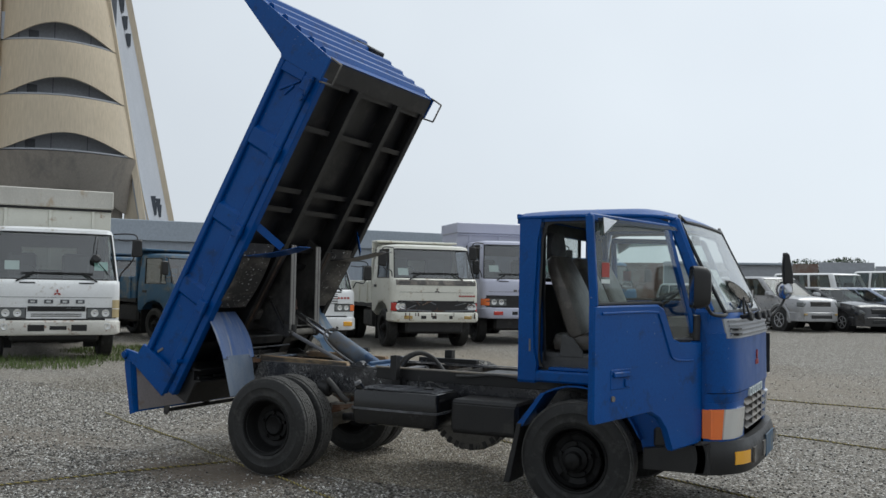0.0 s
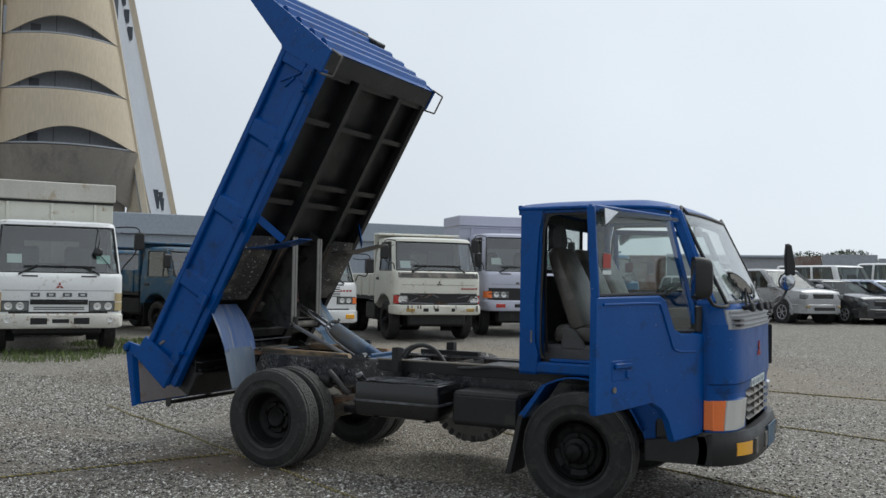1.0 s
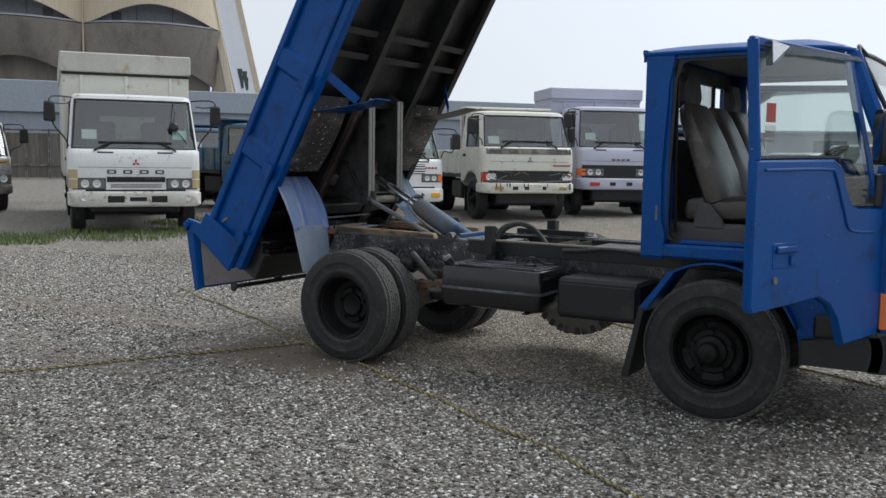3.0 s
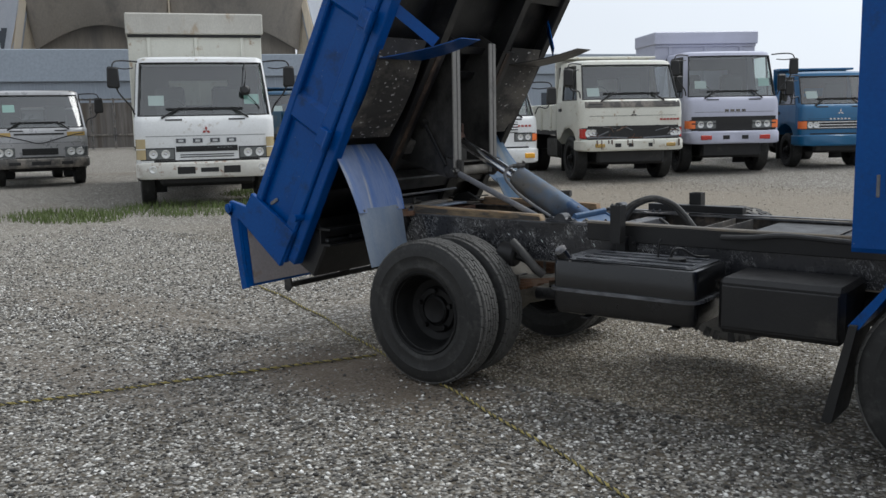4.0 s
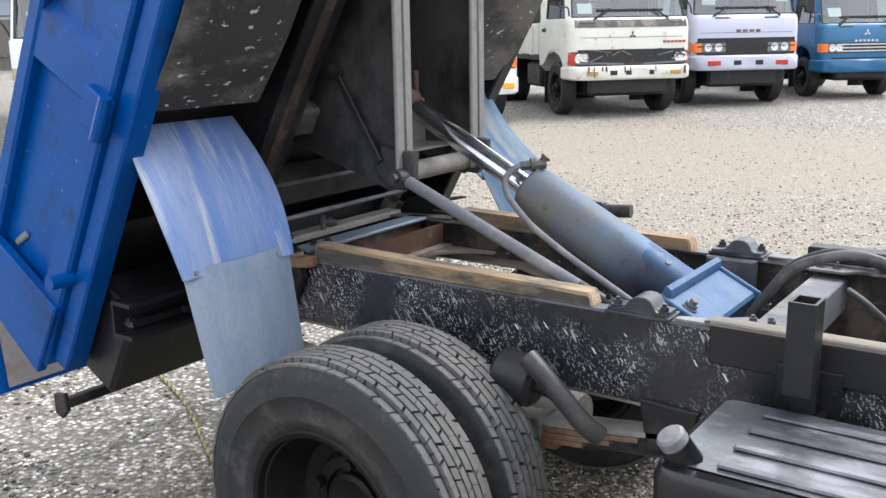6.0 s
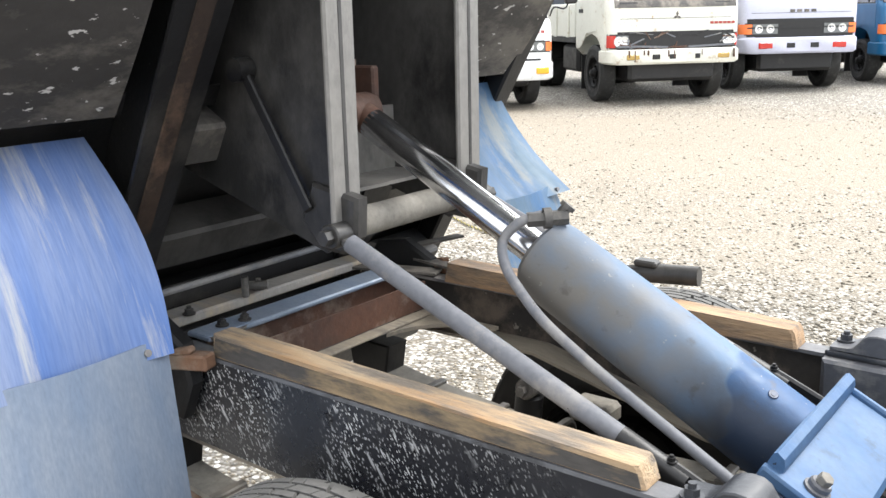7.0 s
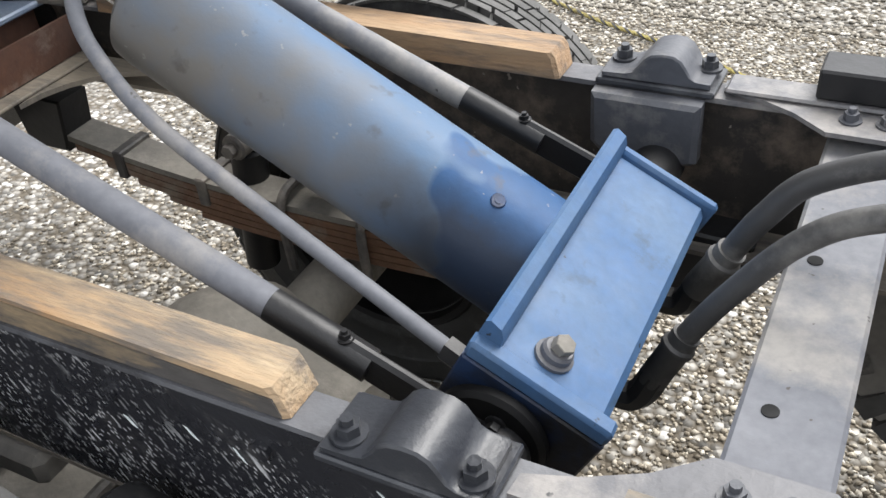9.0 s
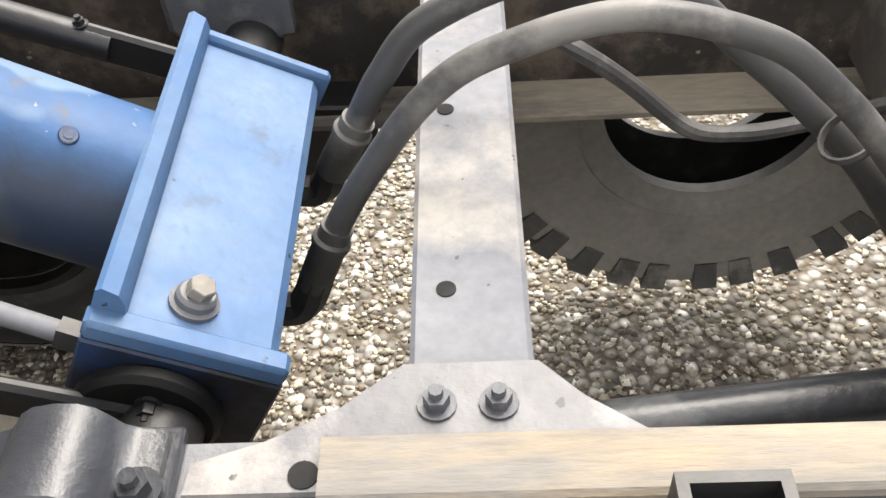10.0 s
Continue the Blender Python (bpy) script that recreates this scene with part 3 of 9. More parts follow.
def wheel(parent, x, y, z, r, w, side, tyre_mat, dish, count=62, front=False, name="wheel", detail=True, rim_mat=None):
    """A steel wheel about the y axis. side: -1 if its outer face looks to negative y. dish: how far the disc lies behind the outer bead."""
    hub = new(name)
    hub.empty_display_size = 0.1
    hub.matrix_basis = Matrix.Translation((x, y, z))
    hub.parent = parent
    bead = 0.212 * r / 0.385
    t = Shape().rev(tyre_profile(r, w, bead), (0, 0, 0), (0, 1, 0), 56, closed=True)
    tyre = part("tyre", t, tyre_mat, hub)
    if detail:
        part("tread", tread_blocks(r, w, 7, 88), TREAD, tyre)
    o = side * w / 2
    d = side * dish
    k = side
    rim = Shape().rev([(bead + 0.012, o * 0.9), (bead + 0.006, o * 0.98), (bead - 0.006, o * 0.94), (bead - 0.012, o * 0.6), (bead - 0.03, o * 0.3),
                       (bead - 0.034, o - d + k * 0.03), (bead - 0.05, o - d), (bead * 0.60, o - d - k * 0.012), (bead * 0.55, o - d + k * 0.004),
                       (bead * 0.42, o - d + k * 0.004), (bead * 0.40, o - d - k * 0.01), (0.02, o - d - k * 0.01)],
                      (0, 0, 0), (0, 1, 0), 40, skip=lambda row, i: front and row == 6 and i % 8 in (0, 1, 2))
    part("rim", rim, rim_mat or RIM_BLACK, hub)
    part("brake_drum", Shape().cyl((0, o - d - k * 0.03, 0), (0, o - d - k * 0.11, 0), bead * 0.84, 28), RIM_BLACK, hub)
    hubcap = Shape()
    if front:
        hubcap.rev([(0.085, o - d), (0.085, o - d + k * 0.03), (0.06, o - d + k * 0.05), (0.05, o - d + k * 0.085), (0.035, o - d + k * 0.095), (0.0, o - d + k * 0.097)], (0, 0, 0), (0, 1, 0), 24)
    else:
        hubcap.rev([(0.078, o - d - k * 0.02), (0.076, o - d + k * 0.012), (0.066, o - d + k * 0.02), (0.05, o - d + k * 0.012), (0.0, o - d + k * 0.012)], (0, 0, 0), (0, 1, 0), 24)
    part("hub", hubcap, RIM_BLACK, hub)
    for i in range(5):
        a = 2 * math.pi * i / 5 + 0.3
        part("wheel_nut", Shape().cyl((0.105 * math.cos(a), o - d, 0.105 * math.sin(a)), (0.105 * math.cos(a), o - d + k * 0.028, 0.105 * math.sin(a)), 0.014, 6), RIM_BLACK, hub)
    return hub


wheel(dump_truck, FRONT_X, -0.745, WHEEL_R, WHEEL_R, 0.18, -1, TYRE, 0.035, front=True)
wheel(dump_truck, FRONT_X, 0.745, WHEEL_R, WHEEL_R, 0.18, 1, TYRE, 0.035, front=True)
wheel(dump_truck, REAR_X, -0.74, WHEEL_R, WHEEL_R, 0.175, -1, TYRE, 0.125)
wheel(dump_truck, REAR_X, -0.515, WHEEL_R, WHEEL_R, 0.175, 1, TYRE, 0.10)
wheel(dump_truck, REAR_X, 0.74, WHEEL_R, WHEEL_R, 0.175, 1, TYRE, 0.12)
wheel(dump_truck, REAR_X, 0.515, WHEEL_R, WHEEL_R, 0.175, -1, TYRE, 0.10)

# frame rails, channels open to the inside, with a tapered tail
for k, mat_rail, mid_z in ((-1, SPATTER, 0.665), (1, RAIL_DUST, 0.735)):
    s = Shape()
    web = [(-1.12, mid_z + 0.075 if k < 0 else 0.76), (-0.55, mid_z), (-0.1, mid_z - (0.0 if k > 0 else 0.01)), (0.3, RAIL_Z0), (3.3, RAIL_Z0), (3.3, RAIL_Z1), (-1.12, RAIL_Z1)]
    s.prism(web, "y", k * (FRAME_Y1 - 0.007), k * FRAME_Y1)
    rail = part("frame_rail", s, mat_rail, dump_truck)
    part("rail_flange", Shape().box(-1.12, 3.3, k * FRAME_Y0, k * (FRAME_Y1 + 0.001), RAIL_Z1, RAIL_Z1 + 0.007), FLANGE_DARK if k < 0 else DIRTY_GREY, rail, "dusty grey top flange")
    s = Shape()
    s.prism(web[:5] + [(3.3, RAIL_Z0 - 0.007), (0.3, RAIL_Z0 - 0.007)] + [(x_, z_ - 0.007) for x_, z_ in (web[2], web[1], web[0])], "y", k * 0.265, k * (FRAME_Y1 + 0.001))
    part("rail_flange", s, BEIGE_FLANGE, rail, "dust-covered bottom flange")
    for x in (-0.3, -0.12, 0.06, 0.24, 0.42, 0.72, 1.3, 1.6, 1.9):
        part("rivet", Shape().cyl((x, k * FRAME_Y1, 0.80), (x, k * (FRAME_Y1 + 0.006), 0.80), 0.011, 10), mat_rail, rail)

chip_rng = random.Random(11)
for i in range(9):
    x, z = 0.25 + 0.075 * i + chip_rng.uniform(-0.02, 0.02), 0.80 - chip_rng.uniform(0.0, 0.05)
    w_, h_ = chip_rng.uniform(0.003, 0.006), chip_rng.uniform(0.008, 0.02)
    lean_ = chip_rng.uniform(0.004, 0.012)
    part("paint_fleck", Shape().prism([(x, z), (x + w_, z - 0.002), (x + w_ + lean_, z - h_), (x + lean_, z - h_ + 0.002)], "y", -FRAME_Y1 - 0.0006, -FRAME_Y1), PAPER, dump_truck)

# timber packing on both rails
s = Shape()
s.prism([(-0.415, 0.848), (0.458, 0.848), (0.450, 0.872), (0.445, 0.880), (0.0, 0.887), (-0.41, 0.893)], "y", -0.343, -0.293, 0.004)
timber = part("packing_timber", s, WOOD_BLEACHED, dump_truck, "weathered timber strip on the frame rail")
part("timber_side", Shape().prism([(-0.41, 0.850), (0.452, 0.850), (0.446, 0.870), (0.30, 0.874), (0.1, 0.880), (-0.1, 0.879), (-0.40, 0.886)], "y", -0.3445, -0.3428), WOOD_GRIME, timber, "grimy timber side")
s = Shape()
s.prism([(-0.36, 0.848), (0.452, 0.848), (0.446, 0.876), (0.44, 0.884), (-0.35, 0.895)], "y", 0.345, 0.290, 0.004)
part("packing_timber", s, WOOD, dump_truck, "weathered timber strip on the frame rail")

# trunnion bearing caps on both rails: a bent plate with a hat in the middle
for k in (-1, 1):
    y0, y1 = k * 0.302, k * 0.366
    top = [(0.505, 0.8625), (0.533, 0.8635), (0.544, 0.867), (0.552, 0.876), (0.559, 0.886), (0.568, 0.8925), (0.582, 0.8955), (0.596, 0.8945), (0.606, 0.889), (0.613, 0.879), (0.619, 0.869), (0.627, 0.8645), (0.643, 0.8635)]
    cap = Shape().prism(top + [(x, 0.857) for x in (0.643, 0.505)], "y", y0, y1, 0.002)
    bearing = part("bearing_cap", cap, WORN_BLACK if k < 0 else BLUE_GREY_CAST, dump_truck, "pressed steel bearing cap")
    part("base_plate", Shape().box(0.499, 0.650, k * 0.296, k * 0.369, 0.8475, 0.8565, 0.002), WORN_BLACK, bearing)
    for x in (0.522, 0.632):
        part("bolt", Shape().bolt((x, k * 0.346, 0.8634), (0, 0, 1), 0.0105, 0.011), WORN_BLACK, bearing)
    if k > 0:
        part("bearing_skirt", Shape().prism([(0.50, 0.846), (0.64, 0.846), (0.64, 0.765), (0.615, 0.755), (0.52, 0.755), (0.50, 0.775)], "y", 0.272, 0.303, 0.006), BLUE_GREY_CAST, bearing)

# cross member behind the trunnion, an upturned channel with flared ends
cross = part("cross_member", Shape().prism([(0.786, 0.745), (0.792, 0.745), (0.792, 0.822), (0.866, 0.822), (0.866, 0.745), (0.872, 0.745), (0.872, 0.826), (0.868, 0.830), (0.790, 0.830), (0.786, 0.826)], "y", -0.30, 0.30), GREY_STEEL, dump_truck, "dusty grey pressed cross member")
for y in (-0.168, 0.044):
    part("hole", Shape().cyl((0.812, y, 0.829), (0.812, y, 0.8312), 0.0075, 16), HOLE_SHADE, cross)
for x in (0.807, 0.846):
    for y in (-0.285, 0.285):
        part("bolt", Shape().bolt((x, y, 0.853), (0, 0, 1), 0.0085, 0.010), BLUE_GREY_CAST, cross)
for k in (-1, 1):
    g_ = [(0.655, k * 0.343), (0.657, k * 0.322), (0.70, k * 0.308), (0.745, k * 0.285), (0.785, k * 0.252), (0.873, k * 0.252), (0.90, k * 0.28), (0.945, k * 0.312), (0.95, k * 0.343)]
    part("gusset_plate", Shape().prism(g_, "z", 0.8475, 0.8535), DIRTY_GREY, cross, "bolted grey gusset plate")
    part("hole", Shape().cyl((0.727, k * 0.332, 0.852), (0.727, k * 0.332, 0.8548), 0.0095, 16), HOLE_SHADE, cross)

# second timber and black blocks further forward on the rails
s = Shape()
s.prism([(-0.3555, 0.8545), (-0.311, 0.8545), (-0.311, 0.862), (-0.314, 0.8655), (-0.352, 0.8655), (-0.3555, 0.862)], "x", 0.738, 3.2)
part("packing_timber", s, WOOD_GREY, dump_truck, "bleached timber strip on the frame rail")
s = Shape()
s.box(0.738, 3.2, -0.3555, -0.3455, 0.77, 0.854, 0.003)
part("rail_sleeve", s, BLACK_STEEL, dump_truck)
s = Shape()
s.box(0.66, 3.2, 0.305, 0.352, 0.854, 0.860, 0.003)
part("rail_cap", s, DIRTY_GREY, dump_truck)
s = Shape()
s.box(0.763, 1.30, 0.311, 0.368, 0.8605, 0.898, 0.003)
part("rail_block", s, BLACK_STEEL, dump_truck, "black painted timber block")

# more cross members
for x, z0 in ((-1.0, 0.70), (-0.46, 0.778), (1.32, 0.70), (1.95, 0.70)):
    s = Shape()
    s.prism([(x - 0.05, z0), (x + 0.05, z0), (x + 0.05, 0.843), (x + 0.044, 0.843), (x + 0.044, z0 + 0.006), (x - 0.044, z0 + 0.006), (x - 0.044, 0.843), (x - 0.05, 0.843)], "y", -0.283, 0.283)
    member = part("cross_member", s, DUSTY_STEEL if x > 0 else RUST, dump_truck)
    if x == -0.46:
        s = Shape().box(-0.409, -0.375, -0.283, 0.283, 0.771, 0.7775, 0.002)
        part("lower_flange", s, BEIGE_FLANGE, member, "dust-covered lower flange")
        for k in (-1, 1):
            part("corner_gusset", Shape().prism([(-0.40, k * 0.283)] + [(-0.375 + 0.17 * (1 - math.cos(radians(a_))), k * (0.10 + 0.165 * math.sin(radians(a_)))) for a_ in range(0, 91, 15)] + [(-0.20, k * 0.283)], "z", 0.762, 0.7705), BEIGE_FLANGE, member, "dusty rounded corner plate")
s = Shape()
s.box(-0.665, -0.60, -0.30, 0.30, 0.8485, 0.870, 0.004)
part("sub_frame_bar", s, PALE_FLANGE, dump_truck)
s = Shape()
s.box(-0.545, -0.475, -0.30, 0.30, 0.8485, 0.860, 0.003)
part("sub_frame_bar", s, GREY_FLAP, dump_truck, "dusty blue flat bar across the frame")
s = Shape()
s.box(-0.79, -0.72, -0.36, 0.36, 0.8485, 0.90, 0.004)
part("sub_frame_bar", s, BLACK_STEEL, dump_truck)
for a, b, wd in (((-0.80, 0.41, 0.872), (-0.27, 0.335, 0.866), 0.035), ((-0.62, 0.255, 0.857), (-0.40, 0.325, 0.857), 0.05), ((-0.585, 0.395, 0.874), (-0.54, 0.60, 0.874), 0.03), ((-0.46, -0.29, 0.856), (-0.50, -0.20, 0.856), 0.04)):
    part("brace", Shape().bar(a, b, wd, 0.006), DUSTY_STEEL, dump_truck)
# tipping pivots at the tail of the frame, with a spring clip and a loop of wire
for k in (-1, 1):
    s = Shape()
    s.prism([(-0.66, 0.70), (-0.47, 0.72), (-0.43, 0.80), (-0.45, 0.875), (-0.53, 0.915), (-0.62, 0.90), (-0.67, 0.82)], "y", k * 0.35, k * 0.385, 0.006)
    s.cyl((-0.56, k * 0.33, 0.80), (-0.56, k * 0.41, 0.80), 0.04, 18)
    pivot = part("pivot_bracket", s, BLACK_STEEL, dump_truck, "greasy black pivot bracket")
    part("clip", Shape().bar((-0.47, k * 0.39, 0.845), (-0.39, k * 0.365, 0.85), 0.035, 0.03, 0.004).bar((-0.46, k * 0.395, 0.862), (-0.42, k * 0.38, 0.872), 0.02, 0.012, 0.003), LEAF_RUST, pivot, "rusty bent clip")
part("clamp_bolt", Shape().cyl((-0.60, -0.10, 0.87), (-0.60, -0.10, 0.915), 0.008, 8).bolt((-0.615, -0.05, 0.872), (0, 0, 1), 0.010, 0.014).cyl((-0.625, -0.075, 0.885), (-0.59, -0.045, 0.885), 0.010, 8), DUSTY_STEEL, dump_truck)
for x, y in ((-0.60, -0.25), (-0.51, -0.24), (-0.50, -0.19)):
    part("bolt", Shape().bolt((x, y, 0.8705 if x < -0.55 else 0.8605), (0, 0, 1), 0.009, 0.010), BLACK_STEEL, dump_truck)

# rear axle, differential, leaf springs, propeller shaft
s = Shape()
s.cyl((REAR_X, -0.62, WHEEL_R), (REAR_X, 0.62, WHEEL_R), 0.055, 20)
s.rev([(0.0, -0.15), (0.06, -0.15), (0.12, -0.1), (0.16, -0.03), (0.165, 0.02), (0.14, 0.08), (0.09, 0.14), (0.065, 0.24), (0.0, 0.24)], (REAR_X, 0.0, WHEEL_R + 0.02), (1, 0, 0), 24)
s.rev([(0.0, -0.12), (0.1, -0.1), (0.15, -0.02), (0.15, 0.02), (0.1, 0.1), (0.0, 0.12)], (REAR_X, 0.0, WHEEL_R + 0.02), (0, 1, 0), 20)
part("rear_axle", s, CAST_DUST, dump_truck, "dusty cast axle and differential")
for k in (-1, 1):
    spring = new("leaf_spring")
    spring.parent = dump_truck
    for i in range(6):
        half = 0.63 - 0.07 * i
        n = 14
        top = [(REAR_X + half * (2 * j / n - 1), 0.53 - 0.0145 * i + 0.055 * ((2 * j / n - 1) * half / 0.63) ** 2) for j in range(n + 1)]
        poly = top + [(x, z - 0.0125) for x, z in reversed(top)]
        part("leaf", Shape().prism(poly, "y", k * 0.325 - 0.035, k * 0.325 + 0.035), CAST_DUST if i == 0 else LEAF_RUST, spring, "rusty brown spring leaf")
    for x in (REAR_X - 0.08, REAR_X + 0.08):
        part("u_bolt", Shape().tube([(x, k * 0.325 - 0.045, 0.40), (x, k * 0.325 - 0.045, 0.53), (x, k * 0.325, 0.555), (x, k * 0.325 + 0.045, 0.53), (x, k * 0.325 + 0.045, 0.40)], 0.009, 8), DUSTY_STEEL, spring)
    for x in (REAR_X - 0.45, REAR_X - 0.26, REAR_X + 0.30):
        zc = 0.53 + 0.055 * ((x - REAR_X) / 0.63) ** 2
        part("spring_clip", Shape().box(x - 0.011, x + 0.011, k * 0.325 - 0.042, k * 0.325 + 0.042, zc - 0.05, zc + 0.008, 0.003), DUSTY_STEEL, spring)
    for x, zb in ((REAR_X - 0.63, 0.64), (REAR_X + 0.63, 0.64)):
        part("spring_hanger", Shape().prism([(x - 0.07, 0.655), (x + 0.07, 0.65), (x + 0.05, 0.54), (x - 0.05, 0.54)], "y", k * 0.285, k * 0.36, 0.004), BLACK_STEEL, spring)
    part("bump_stop", Shape().box(REAR_X - 0.05, REAR_X + 0.05, k * 0.29, k * 0.36, 0.585, 0.632, 0.01), CAST_DUST, spring)
    shock = part("shock_absorber", Shape().cyl((-0.155, k * 0.345, 0.60), (-0.185, k * 0.345, 0.33), 0.033, 18, c=0.006).cyl((-0.15, k * 0.345, 0.62), (-0.155, k * 0.345, 0.595), 0.018, 12), BLACK_STEEL, dump_truck, "black shock absorber")
    part("shock_pin", Shape().cyl((-0.135, k * 0.36, 0.63), (-0.135, k * 0.285, 0.63), 0.024, 16, c=0.004).cyl((-0.135, k * 0.285, 0.63), (-0.135, k * 0.27, 0.63), 0.013, 6), DUSTY_STEEL, shock)
    part("brake_chamber", Shape().cyl((0.25, k * 0.42, 0.68), (0.36, k * 0.42, 0.66), 0.06, 20, c=0.012).cyl((0.36, k * 0.42, 0.66), (0.42, k * 0.42, 0.65), 0.02, 12), BLACK_STEEL, dump_truck)
    part("brake_pipe", Shape().tube([(0.36, k * 0.47, 0.745), (0.40, k * 0.475, 0.715), (0.46, k * 0.47, 0.655), (0.50, k * 0.46, 0.61), (0.53, k * 0.44, 0.58)], 0.024, 12), HOIST_STEEL, dump_truck, "grimy bent pipe")
s = Shape()
s.cyl((0.28, -0.09, 0.40), (1.28, -0.035, 0.47), 0.034, 20)
s.cyl((1.28, -0.035, 0.47), (1.42, -0.03, 0.48), 0.03, 16)
s.cyl((1.31, -0.034, 0.472), (1.34, -0.033, 0.474), 0.05, 18)
s.cyl((1.42, -0.03, 0.48), (2.1, -0.05, 0.54), 0.038, 20)
part("propeller_shaft", s, WORN_BLACK, dump_truck, "grey steel propeller shaft")
s = Shape()
s.box(2.05, 3.0, -0.22, 0.22, 0.42, 0.82, 0.05)
s.cyl((1.75, -0.06, 0.55), (2.1, -0.06, 0.58), 0.11, 20, r2=0.16)
part("engine_block", s, BLACK_STEEL, dump_truck)
s = Shape()
s.cyl((FRONT_X, -0.66, WHEEL_R), (FRONT_X, 0.66, WHEEL_R), 0.04, 14)
part("front_axle", s, BLACK_STEEL, dump_truck)

# hydraulic ram: barrel, rod, rod eye, trunnion box
AX0, AX1 = Vector((0.622, -0.034, 0.773)), Vector((-0.318, -0.014, 1.268))
AXD = (AX1 - AX0).normalized()


def along(d):
    return AX0 + AXD * d


ram = new("hydraulic_ram")
ram.parent = dump_truck
s = Shape()
q = AXD
s.rev([(0.0, 0.08), (0.072, 0.08), (0.072, 0.562), (0.070, 0.582), (0.058, 0.592), (0.031, 0.592)], AX0, AXD, 40)
part("barrel", s, CYL_BLUE, ram, "dusty blue ram barrel")
part("rod", Shape().cyl(along(0.58), along(1.03), 0.030, 32), CHROME, ram, "polished chrome piston rod")
s = Shape()
s.cyl(along(1.02), along(1.06), 0.03, 20)
s.cyl(along(1.075) + Vector((0, -0.04, 0)), along(1.075) + Vector((0, 0.04, 0)), 0.036, 20, c=0.004)
part("rod_eye", s, RUST, ram, "rusty rod eye")
spot = Vector((0.52, -0.055, 0.893)) - AX0
out_ = (spot - AXD * spot.dot(AXD)).normalized()
foot = AX0 + AXD * spot.dot(AXD)
part("barrel_plug", Shape().cyl(foot + out_ * 0.069, foot + out_ * 0.0738, 0.008, 16, c=0.001).cyl(foot + out_ * 0.0736, foot + out_ * 0.0745, 0.004, 12), DARK_BLUE_STEEL, ram)
tilt = pose(0.596, -0.0285, 0.763, 0, 27, 0) @ Matrix.Diagonal((1, 0.905, 1, 1))
s = Shape(tilt)
s.box(-0.066, 0.066, -0.192, 0.192, -0.085, 0.07, 0.008)
box = part("trunnion_box", s, TRUN_BLUE, ram, "pale blue welded trunnion box")
part("rear_rim", Shape(tilt).prism([(-0.072, 0.03), (-0.072, 0.093), (-0.068, 0.097), (-0.056, 0.094), (-0.050, 0.085), (-0.047, 0.069), (-0.05, 0.03)], "y", -0.190, 0.190), TRUN_BLUE, box)
part("far_lip", Shape(tilt).box(-0.072, 0.074, 0.186, 0.202, 0.03, 0.078, 0.004), TRUN_BLUE, box)
part("near_lip", Shape(tilt).box(-0.074, 0.074, -0.207, -0.184, 0.055, 0.0755, 0.004), TRUN_BLUE, box)
part("end_plate", Shape(tilt).prism([(-0.074, 0.055), (0.074, 0.055), (0.074, -0.03), (0.05, -0.085), (-0.05, -0.085), (-0.074, -0.04)], "y", -0.207, -0.1925, 0.002), DARK_BLUE_STEEL, box, "soiled dark blue end plate")
part("trunnion_boss", Shape(tilt).cyl((-0.012, -0.207, -0.005), (-0.012, -0.226, -0.005), 0.056, 32, c=0.005), RIM_BLACK, ram, "oily black trunnion boss")
part("trunnion_pin", Shape(tilt).cyl((0.0, -0.226, -0.005), (0.0, -0.335, -0.005), 0.033, 24), BLACK_STEEL, ram)
part("trunnion_boss", Shape(tilt).cyl((0.0, 0.202, -0.01), (0.0, 0.225, -0.01), 0.058, 24, c=0.004), BLACK_STEEL, ram)
part("trunnion_pin", Shape(tilt).cyl((0.0, 0.225, -0.01), (0.0, 0.35, -0.01), 0.033, 24), BLACK_STEEL, ram)
part("bolt", Shape(tilt).bolt((-0.014, -0.226, 0.022), (0, -1, 0), 0.007, 0.01), BLACK_STEEL, ram)
plug = part("drain_plug", Shape(tilt).rev([(0.0, 0.069), (0.019, 0.069), (0.019, 0.074), (0.0155, 0.0755), (0.0155, 0.082), (0.013, 0.085), (0.0, 0.085)], (-0.004, -0.158, 0), (0, 0, 1), 22), DIRTY_GREY, ram, "unpainted hexagon plug")
part("plug_head", Shape(tilt).cyl((-0.004, -0.158, 0.085), (-0.002, -0.160, 0.097), 0.0105, 6, c=0.001), CAST_DUST, plug)

# bleed pipe along the barrel
px = Vector((0, -1, 0)).cross(AXD).normalized()
s = Shape()
s.tube([(0.115, -0.045, 1.122), (0.09, -0.072, 1.112), (0.068, -0.092, 1.082), (0.085, -0.112, 1.045), (0.128, -0.13, 1.010), (0.175, -0.14, 0.974), (0.235, -0.145, 0.938), (0.318, -0.15, 0.893), (0.503, -0.172, 0.808), (0.56, -0.18, 0.785)], 0.0088, 16)
pipe = part("bleed_pipe", s, GREY_STEEL, ram, "thin grey steel pipe")
s = Shape()
s.cyl((0.150, -0.018, 1.118), (0.098, -0.064, 1.115), 0.0135, 6)
s.cyl((0.128, -0.036, 1.117), (0.118, -0.045, 1.1165), 0.0185, 12)
s.cyl((0.137, -0.022, 1.120), (0.146, -0.015, 1.134), 0.010, 8)
s.cyl((0.145, -0.016, 1.132), (0.149, -0.013, 1.138), 0.014, 10)
part("pipe_union", s, DUSTY_STEEL, pipe)
s = Shape()
s.cyl((0.515, -0.174, 0.803), (0.565, -0.181, 0.783), 0.014, 6)
part("pipe_union", s, BLACK_STEEL, pipe)

